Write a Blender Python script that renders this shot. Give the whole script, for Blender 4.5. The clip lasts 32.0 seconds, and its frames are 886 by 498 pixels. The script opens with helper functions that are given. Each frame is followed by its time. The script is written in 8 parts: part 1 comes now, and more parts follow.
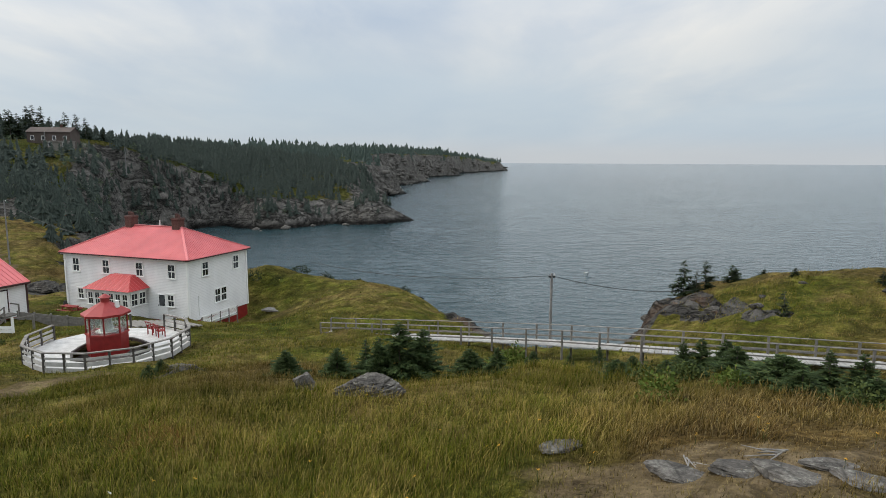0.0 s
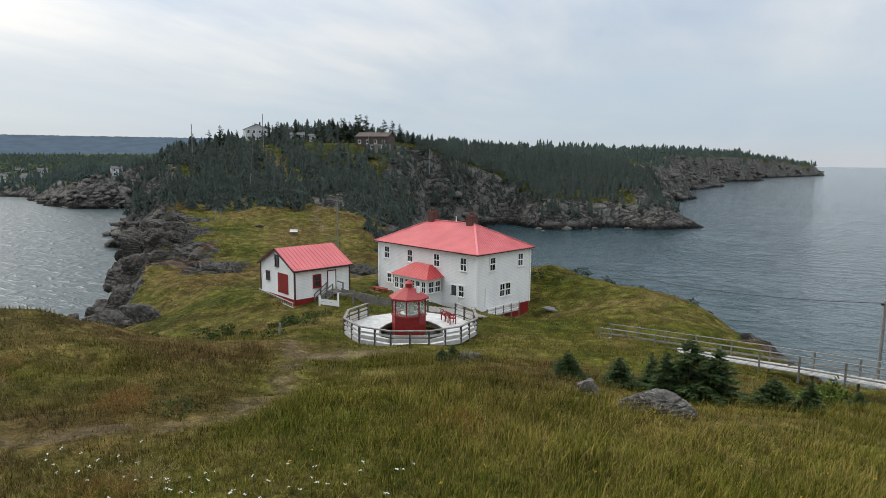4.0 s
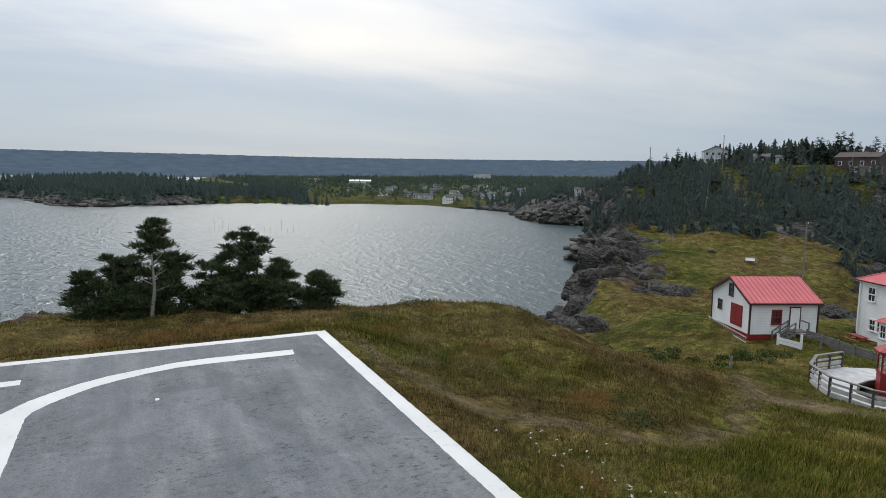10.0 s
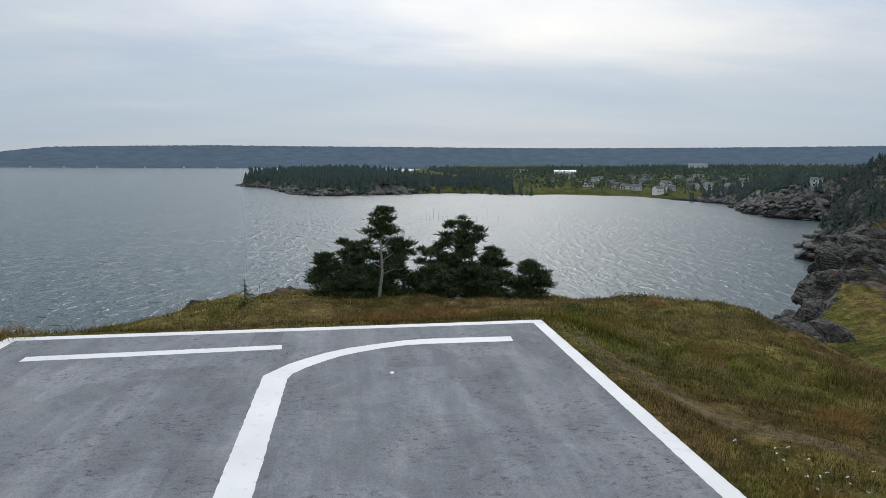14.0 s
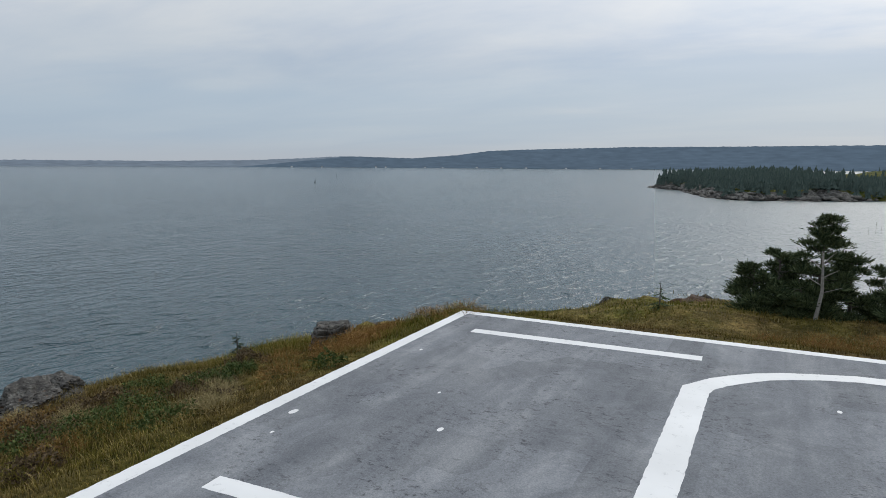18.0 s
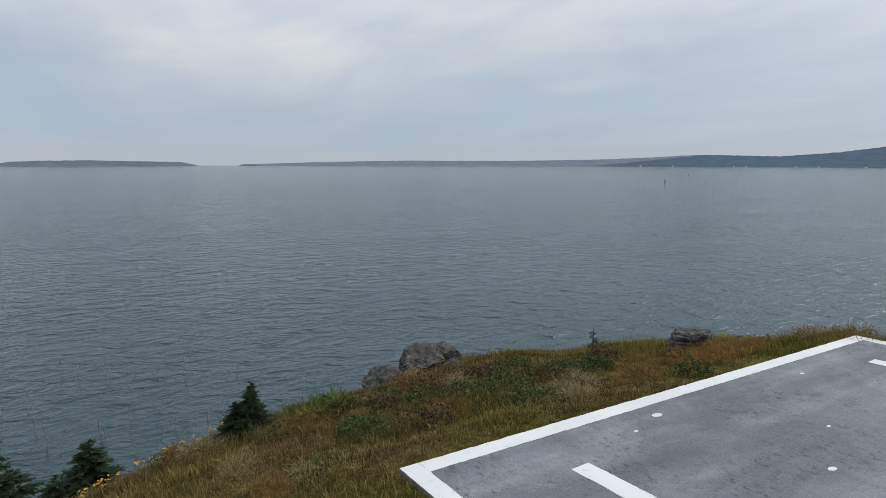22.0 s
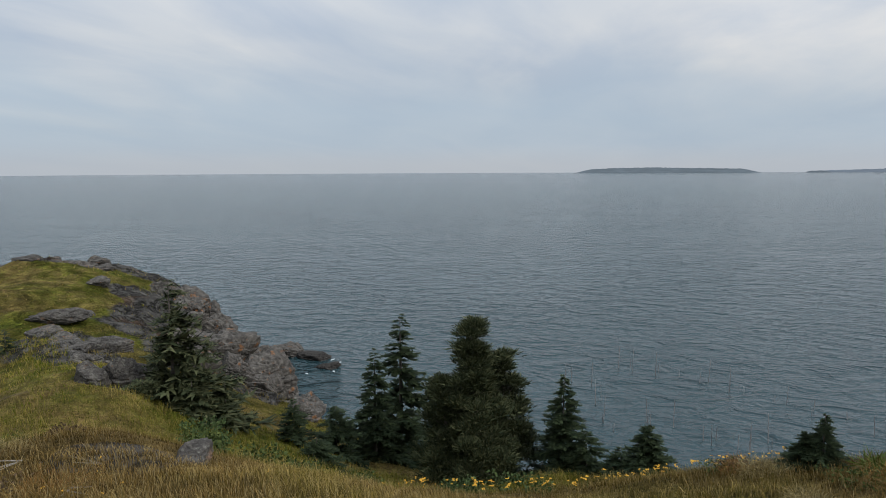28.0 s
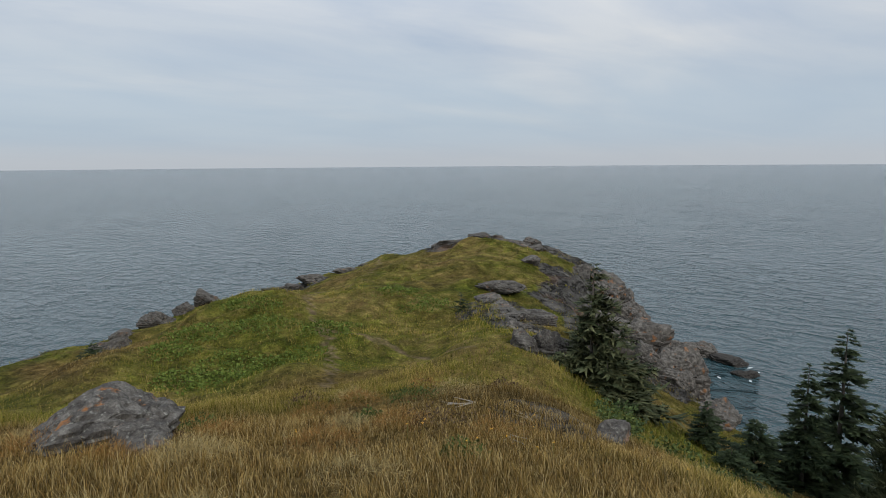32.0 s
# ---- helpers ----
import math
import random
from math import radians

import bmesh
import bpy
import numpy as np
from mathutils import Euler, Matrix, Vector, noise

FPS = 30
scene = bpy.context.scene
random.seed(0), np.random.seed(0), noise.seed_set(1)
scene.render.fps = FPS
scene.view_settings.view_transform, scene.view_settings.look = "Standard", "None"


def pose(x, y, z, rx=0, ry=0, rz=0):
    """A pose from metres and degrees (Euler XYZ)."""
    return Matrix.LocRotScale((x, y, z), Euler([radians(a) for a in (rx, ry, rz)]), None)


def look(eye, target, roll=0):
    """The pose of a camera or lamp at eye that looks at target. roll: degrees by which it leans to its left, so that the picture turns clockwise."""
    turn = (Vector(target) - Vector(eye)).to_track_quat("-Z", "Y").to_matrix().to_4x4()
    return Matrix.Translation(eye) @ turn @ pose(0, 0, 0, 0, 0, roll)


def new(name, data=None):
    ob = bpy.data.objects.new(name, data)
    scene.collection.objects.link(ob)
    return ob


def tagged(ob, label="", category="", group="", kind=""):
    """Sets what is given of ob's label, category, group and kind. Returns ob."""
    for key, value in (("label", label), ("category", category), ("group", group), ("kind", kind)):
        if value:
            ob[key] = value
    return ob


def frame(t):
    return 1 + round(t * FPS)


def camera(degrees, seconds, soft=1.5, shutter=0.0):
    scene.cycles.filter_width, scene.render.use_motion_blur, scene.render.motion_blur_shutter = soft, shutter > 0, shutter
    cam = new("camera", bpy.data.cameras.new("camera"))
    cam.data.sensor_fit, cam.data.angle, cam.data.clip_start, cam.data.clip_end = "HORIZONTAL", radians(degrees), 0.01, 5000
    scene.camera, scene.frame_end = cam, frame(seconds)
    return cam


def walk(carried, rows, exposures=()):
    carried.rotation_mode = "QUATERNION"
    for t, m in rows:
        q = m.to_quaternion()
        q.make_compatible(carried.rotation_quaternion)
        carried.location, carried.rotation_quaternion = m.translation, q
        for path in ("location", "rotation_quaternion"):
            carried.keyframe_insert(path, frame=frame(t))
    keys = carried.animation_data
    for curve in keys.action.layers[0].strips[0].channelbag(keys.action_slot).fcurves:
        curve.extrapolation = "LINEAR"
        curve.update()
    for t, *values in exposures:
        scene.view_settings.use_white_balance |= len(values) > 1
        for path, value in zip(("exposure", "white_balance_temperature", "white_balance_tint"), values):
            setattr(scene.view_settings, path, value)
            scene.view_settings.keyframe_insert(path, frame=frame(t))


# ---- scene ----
cam = camera(69.9, 32.0, soft=0.65)
PATH = [
    (0, (0.000, -0.000, 30.000), (0.000, 1.980, 29.719), 0.17),
    (0.5, (-0.040, -0.045, 30.014), (-0.096, 1.934, 29.732), 0.45),
    (1, (-0.095, -0.063, 30.026), (-0.203, 1.912, 29.735), 0.58),
    (1.5, (-0.176, -0.064, 30.038), (-0.360, 1.906, 29.742), 0.70),
    (2, (-0.293, -0.099, 30.049), (-0.569, 1.858, 29.745), 0.91),
    (2.5, (-0.438, -0.151, 30.041), (-0.799, 1.793, 29.740), 0.42),
    (3, (-0.453, 0.019, 30.020), (-0.937, 1.938, 29.729), 0.88),
    (3.5, (-0.453, 0.110, 30.017), (-1.140, 1.967, 29.734), 0.51),
    (4, (-0.498, 0.167, 30.014), (-1.336, 1.961, 29.734), 0.46),
    (4.5, (-0.490, 0.139, 29.990), (-1.445, 1.874, 29.712), 0.48),
    (6.5, (-0.525, -0.158, 29.964), (-1.828, 1.336, 29.700), 0.45),
    (7, (-0.632, -0.137, 29.951), (-2.016, 1.284, 29.693), 0.66),
    (7.5, (-0.739, -0.117, 29.989), (-2.201, 1.226, 29.742), 0.47),
    (8, (-0.805, -0.149, 30.023), (-2.342, 1.110, 29.795), 0.44),
    (8.5, (-0.850, -0.180, 30.029), (-2.452, 0.997, 29.807), 0.50),
    (9, (-0.935, -0.290, 30.020), (-2.602, 0.790, 29.794), 0.83),
    (9.5, (-0.941, -0.377, 30.017), (-2.677, 0.591, 29.794), 1.14),
    (10, (-0.943, -0.461, 29.999), (-2.730, 0.408, 29.772), 0.91),
    (10.5, (-0.817, -0.645, 29.999), (-2.646, 0.130, 29.765), 1.00),
    (11, (-0.815, -0.678, 30.014), (-2.672, 0.026, 29.779), 0.85),
    (11.5, (-0.802, -0.741, 30.010), (-2.681, -0.098, 29.774), 0.90),
    (12, (-0.871, -0.822, 30.023), (-2.781, -0.282, 29.781), 1.20),
    (12.5, (-1.004, -0.925, 30.014), (-2.938, -0.483, 29.758), 0.98),
    (13, (-1.166, -1.003, 30.009), (-3.109, -0.630, 29.720), 0.85),
    (13.5, (-1.120, -1.122, 29.988), (-3.070, -0.779, 29.711), 0.41),
    (15.5, (-1.253, -0.924, 29.921), (-3.230, -1.060, 29.650), 1.46),
    (16, (-1.246, -1.220, 29.916), (-3.211, -1.480, 29.648), 1.18),
    (16.5, (-1.228, -1.424, 29.942), (-3.162, -1.871, 29.701), 0.59),
    (17, (-1.142, -1.568, 29.949), (-3.034, -2.174, 29.719), 0.78),
    (17.5, (-1.110, -1.707, 29.948), (-2.939, -2.478, 29.704), 0.85),
    (18, (-1.252, -1.754, 29.945), (-2.999, -2.690, 29.678), 0.37),
    (18.5, (-1.242, -1.814, 29.951), (-2.916, -2.874, 29.685), 0.43),
    (19, (-1.142, -1.824, 29.981), (-2.758, -2.973, 29.724), 0.76),
    (19.5, (-1.128, -1.829, 29.952), (-2.693, -3.047, 29.691), 0.72),
    (20, (-1.093, -1.886, 29.976), (-2.591, -3.185, 29.717), 1.16),
    (20.5, (-0.887, -1.972, 30.017), (-2.271, -3.391, 29.752), 0.81),
    (21, (-0.862, -2.018, 30.024), (-2.111, -3.559, 29.766), 0.34),
    (21.5, (-0.757, -2.032, 30.014), (-1.912, -3.644, 29.752), 0.42),
    (22, (-0.591, -2.195, 29.956), (-1.620, -3.888, 29.683), 0.08),
    (22.5, (-0.542, -2.416, 29.902), (-1.452, -4.173, 29.615), -0.22),
    (23, (-0.629, -2.468, 29.908), (-1.416, -4.286, 29.633), 0.38),
    (23.5, (-0.551, -2.487, 29.969), (-1.161, -4.373, 29.706), 0.52),
    (24, (-0.268, -2.382, 30.048), (-0.761, -4.303, 29.792), -0.21),
    (24.5, (-0.120, -2.438, 30.084), (-0.469, -4.389, 29.819), -0.06),
    (25, (-0.029, -2.416, 30.053), (-0.246, -4.385, 29.776), -0.05),
    (25.5, (0.040, -2.424, 30.039), (-0.053, -4.402, 29.763), -0.00),
    (27.5, (0.265, -2.154, 30.073), (0.670, -4.096, 29.818), 0.12),
    (28, (0.362, -2.200, 30.037), (0.911, -4.107, 29.787), -0.26),
    (28.5, (0.406, -2.120, 30.088), (1.085, -3.982, 29.822), -0.52),
    (29, (0.496, -2.077, 30.087), (1.309, -3.884, 29.816), -0.63),
    (29.5, (0.597, -1.965, 30.039), (1.542, -3.707, 29.770), -0.73),
    (30, (0.672, -1.964, 30.006), (1.747, -3.625, 29.716), -0.65),
    (30.5, (0.742, -2.134, 29.923), (1.994, -3.668, 29.636), 0.15),
    (31, (0.806, -2.328, 29.871), (2.234, -3.701, 29.593), 0.41),
    (31.5, (0.813, -2.035, 29.923), (2.336, -3.301, 29.648), -0.62),
    (32, (0.871, -1.989, 29.947), (2.444, -3.194, 29.677), -0.42),
]
walk(cam, [(t, look(eye, target, roll)) for t, eye, target, roll in PATH],
     exposures=[(0, 0.16, 6750, 10), (2.5, 0.18, 6700, 10), (4.5, 0.2, 6650, 10), (7, 0.04, 6500, 10), (9, -0.08, 6450, 10), (13, -0.12, 6300, 10),
                (19, -0.14, 6350, 10), (23, -0.06, 6400, 11), (28, -0.04, 6500, 11), (32, 0.0, 6550, 11)])

# ---- sky and sun ----
SUN_AZ, SUN_EL = 80.0, 36.0      # degrees to the left of +y, and above the horizon


def heading(az, d=1.0):
    return Vector((-math.sin(radians(az)) * d, math.cos(radians(az)) * d, 0))


world = bpy.data.worlds.new("overcast_sky")
scene.world = world
world.use_nodes = True
wt = world.node_tree
wt.nodes.clear()


def wn(kind, **props):
    n = wt.nodes.new(kind)
    if "operation" in props:
        n.operation = props["operation"]
    if "use_clamp" in props:
        n.use_clamp = props["use_clamp"]
    if "sky_type" in props:
        n.sky_type, n.sun_disc = props["sky_type"], props["sun_disc"]
    if "data_type" in props:
        n.data_type, n.blend_type = props["data_type"], props["blend_type"]
    return n


def wmath(op, a, b=None, clamp=False):
    n = wn("ShaderNodeMath", operation=op, use_clamp=clamp)
    for i, v in enumerate((a, b)):
        if v is None:
            continue
        if isinstance(v, (int, float)):
            n.inputs[i].default_value = v
        else:
            wt.links.new(v, n.inputs[i])
    return n.outputs[0]


sky = wn("ShaderNodeTexSky", sky_type="NISHITA", sun_disc=False)
sky.sun_elevation, sky.sun_rotation = radians(SUN_EL), radians(-SUN_AZ)
sky.air_density, sky.dust_density = 1.0, 2.0
sky_dim = wn("ShaderNodeVectorMath", operation="SCALE")
sky_dim.inputs["Scale"].default_value = 0.10
wt.links.new(sky.outputs[0], sky_dim.inputs[0])
co = wn("ShaderNodeTexCoord")
sep = wn("ShaderNodeSeparateXYZ")
wt.links.new(co.outputs["Generated"], sep.inputs[0])
up = wmath("MAXIMUM", sep.outputs[2], 0.0)
# the cloud deck: directions laid on a flat layer overhead
lift = wmath("ADD", up, 0.13)
flat = wn("ShaderNodeCombineXYZ")
wt.links.new(wmath("DIVIDE", sep.outputs[0], lift), flat.inputs[0])
wt.links.new(wmath("DIVIDE", sep.outputs[1], lift), flat.inputs[1])


def cloud_noise(scale, detail, offset, rough=0.5, stretch=(1, 1, 1)):
    m = wn("ShaderNodeMapping")
    m.inputs["Location"].default_value = (offset, offset * 0.7, 0)
    m.inputs["Rotation"].default_value = (0, 0, 0.5)
    m.inputs["Scale"].default_value = stretch
    wt.links.new(flat.outputs[0], m.inputs[0])
    n = wn("ShaderNodeTexNoise")
    n.inputs["Scale"].default_value, n.inputs["Detail"].default_value = scale, detail
    n.inputs["Roughness"].default_value, n.inputs["Distortion"].default_value = rough, 0.4
    wt.links.new(m.outputs[0], n.inputs["Vector"])
    return n.outputs[0]


def wramp(fac, stops):
    r = wn("ShaderNodeValToRGB")
    while len(r.color_ramp.elements) < len(stops):
        r.color_ramp.elements.new(0.5)
    for e, (p, c) in zip(r.color_ramp.elements, stops):
        e.position, e.color = p, (*c, 1)
    wt.links.new(fac, r.inputs[0])
    return r.outputs[0]


def wmix(fac, a, b, blend="MIX"):
    n = wn("ShaderNodeMix", data_type="RGBA", blend_type=blend)
    for v, s in ((fac, n.inputs[0]), (a, n.inputs[6]), (b, n.inputs[7])):
        if isinstance(v, (int, float)):
            s.default_value = v
        elif isinstance(v, tuple):
            s.default_value = (*v, 1)
        else:
            wt.links.new(v, s)
    return n.outputs[2]


soft_deck = cloud_noise(0.5, 3, 3.1, 0.45, (1, 0.6, 1))
wisps = cloud_noise(1.3, 7, 8.4, 0.55, (1, 0.5, 1))
deck = wramp(soft_deck, [(0.34, (0.49, 0.55, 0.62)), (0.50, (0.60, 0.635, 0.67)), (0.68, (0.74, 0.745, 0.74))])
veil = wramp(wisps, [(0.36, (0.84, 0.89, 0.96)), (0.64, (1.12, 1.09, 1.05))])
cloud = wmix(1.0, deck, veil, "MULTIPLY")
# an overcast sky grows brighter towards the zenith, and thinner cloud lets more light through in the west
gap_dir = heading(SUN_AZ) * math.cos(radians(30)) + Vector((0, 0, math.sin(radians(30))))
sun_dir = heading(SUN_AZ) * math.cos(radians(SUN_EL)) + Vector((0, 0, math.sin(radians(SUN_EL))))
near_sun = wn("ShaderNodeVectorMath", operation="DOT_PRODUCT")
wt.links.new(co.outputs["Generated"], near_sun.inputs[0])
near_sun.inputs[1].default_value = gap_dir
glow = wmath("POWER", wmath("MAXIMUM", near_sun.outputs["Value"], 0.0), 6.0)
lit_cloud = wmix(wmath("MULTIPLY", glow, 0.65), cloud, (1.05, 1.04, 1.02))
# nearer the veiled sun the layers of cloud stand out more
streaks = wramp(cloud_noise(0.8, 6, 1.7, 0.55, (1, 0.45, 1)), [(0.38, (0.66, 0.77, 0.91)), (0.54, (1.02, 1.01, 1.0)), (0.66, (1.16, 1.12, 1.06))])
spread = wmath("POWER", wmath("MAXIMUM", near_sun.outputs["Value"], 0.0), 1.5)
lit_cloud = wmix(wmath("MULTIPLY", spread, 0.9), lit_cloud, wmix(1.0, lit_cloud, streaks, "MULTIPLY"))
zenith = wn("ShaderNodeVectorMath", operation="SCALE")
wt.links.new(lit_cloud, zenith.inputs[0])
gain = wramp(up, [(0.0, (0.215, 0.215, 0.215)), (0.33, (0.32, 0.32, 0.32)), (0.55, (0.325, 0.325, 0.325)), (0.9, (0.82, 0.82, 0.82))])
wt.links.new(wmath("MULTIPLY", gain, 4.0), zenith.inputs["Scale"])
lit_cloud = zenith.outputs[0]
# clear slate-blue band low down, then pale sea fog on the horizon
ragged = wmath("ADD", up, wmath("MULTIPLY", wmath("SUBTRACT", cloud_noise(0.62, 5, 5.6, 0.5, (1, 0.5, 1)), 0.5), 0.22))
low = wmath("SUBTRACT", 1.0, wmath("DIVIDE", wmath("SUBTRACT", ragged, 0.075, clamp=True), 0.11, clamp=True), clamp=True)
band = wmix(wmath("MULTIPLY", low, 0.8), lit_cloud, (0.45, 0.555, 0.665))
fog = wmath("SUBTRACT", 1.0, wmath("DIVIDE", up, 0.042, clamp=True), clamp=True)
bank = wmath("MULTIPLY", wmath("MULTIPLY", fog, fog), wmath("SUBTRACT", 3.0, wmath("MULTIPLY", fog, 2.0)))
hazy = wmix(wmath("MULTIPLY", bank, 0.6), band, (0.56, 0.58, 0.605))
both = wn("ShaderNodeMix", data_type="RGBA", blend_type="MIX")
both.inputs[0].default_value = 0.88
wt.links.new(sky_dim.outputs[0], both.inputs[6])
wt.links.new(hazy, both.inputs[7])
back = wn("ShaderNodeBackground")
back.inputs["Strength"].default_value = 1.0
wt.links.new(both.outputs[2], back.inputs[0])
out = wn("ShaderNodeOutputWorld")
wt.links.new(back.outputs[0], out.inputs[0])

sun = new("sun", bpy.data.lights.new("sun", "SUN"))
sun.data.energy, sun.data.angle, sun.data.color = 1.8, radians(26), (1.0, 0.96, 0.9)
sun.matrix_world = look(sun_dir * 100, (0, 0, 0))

# ---- materials ----
class Nodes:
    """A node material: short calls for the nodes used below."""

    def __init__(self, name, rough=0.8, metal=0.0, spec=0.3):
        self.mat = bpy.data.materials.new(name)
        self.mat.use_nodes = True
        self.t = self.mat.node_tree
        self.bsdf = self.t.nodes["Principled BSDF"]
        self.bsdf.inputs["Roughness"].default_value = rough
        self.bsdf.inputs["Metallic"].default_value = metal
        self.bsdf.inputs["Specular IOR Level"].default_value = spec
        self.co = self.t.nodes.new("ShaderNodeTexCoord").outputs["Object"]
        self.where = self.t.nodes.new("ShaderNodeNewGeometry")

    def put(self, value, socket):
        if isinstance(value, bpy.types.NodeSocket):
            self.t.links.new(value, socket)
        elif isinstance(value, tuple) and len(value) == 3 and socket.type == "RGBA":
            socket.default_value = (*value, 1)
        else:
            socket.default_value = value

    def scaled(self, vec, scale):
        n = self.t.nodes.new("ShaderNodeMapping")
        n.inputs["Scale"].default_value = scale
        self.put(vec, n.inputs[0])
        return n.outputs[0]

    def noise(self, scale, detail=4, rough=0.55, vec=None, stretch=None, distort=0.0):
        n = self.t.nodes.new("ShaderNodeTexNoise")
        v = vec or self.where.outputs["Position"]
        if stretch:
            v = self.scaled(v, stretch)
        self.put(v, n.inputs["Vector"])
        n.inputs["Scale"].default_value, n.inputs["Detail"].default_value = scale, detail
        n.inputs["Roughness"].default_value, n.inputs["Distortion"].default_value = rough, distort
        return n.outputs[0]

    def cells(self, scale, vec=None, feature="F1", out="Distance", stretch=None):
        n = self.t.nodes.new("ShaderNodeTexVoronoi")
        n.feature = feature
        v = vec or self.where.outputs["Position"]
        if stretch:
            v = self.scaled(v, stretch)
        self.put(v, n.inputs["Vector"])
        n.inputs["Scale"].default_value = scale
        return n.outputs[out]

    def ramp(self, fac, stops):
        n = self.t.nodes.new("ShaderNodeValToRGB")
        while len(n.color_ramp.elements) < len(stops):
            n.color_ramp.elements.new(0.5)
        for e, (p, c) in zip(n.color_ramp.elements, stops):
            e.position = p
            e.color = (*c, 1) if isinstance(c, tuple) else (c, c, c, 1)
        self.put(fac, n.inputs[0])
        return n.outputs[0]

    def mix(self, fac, a, b, blend="MIX"):
        n = self.t.nodes.new("ShaderNodeMix")
        n.data_type, n.blend_type = "RGBA", blend
        self.put(fac, n.inputs[0]), self.put(a, n.inputs[6]), self.put(b, n.inputs[7])
        return n.outputs[2]

    def math(self, op, a, b=0.5, clamp=False):
        n = self.t.nodes.new("ShaderNodeMath")
        n.operation, n.use_clamp = op, clamp
        self.put(a, n.inputs[0]), self.put(b, n.inputs[1])
        return n.outputs[0]

    def attr(self, name):
        n = self.t.nodes.new("ShaderNodeAttribute")
        n.attribute_name = name
        return n.outputs["Fac"]

    def slope(self):
        n = self.t.nodes.new("ShaderNodeSeparateXYZ")
        self.put(self.where.outputs["Normal"], n.inputs[0])
        return n.outputs[2]

    def random(self):
        return self.t.nodes.new("ShaderNodeObjectInfo").outputs["Random"]

    def island(self):
        return self.where.outputs["Random Per Island"]

    def bump(self, height, strength=0.4, distance=0.05):
        n = self.t.nodes.new("ShaderNodeBump")
        n.inputs["Strength"].default_value, n.inputs["Distance"].default_value = strength, distance
        self.put(height, n.inputs["Height"])
        self.put(n.outputs[0], self.bsdf.inputs["Normal"])
        return n.outputs[0]

    def done(self, color, rough=None):
        self.put(color, self.bsdf.inputs["Base Color"])
        if rough is not None:
            self.put(rough, self.bsdf.inputs["Roughness"])
        return self.mat


def plain(name, color, rough=0.7, metal=0.0, vary=0.12, scale=3.0, bump=0.0, spec=0.3):
    """Paint, timber or metal of one colour with stains at two scales."""
    n = Nodes(name, rough, metal, spec)
    dark = tuple(c * (1 - 2 * vary) for c in color)
    light = tuple(min(1, c * (1 + vary)) for c in color)
    mixed = n.math("ADD", n.math("MULTIPLY", n.noise(scale, 5), 0.6), n.math("MULTIPLY", n.noise(scale * 9, 3), 0.4))
    if bump:
        n.bump(n.noise(scale * 12, 4), bump, 0.01)
    return n.done(n.ramp(mixed, [(0.3, dark), (0.7, light)]))


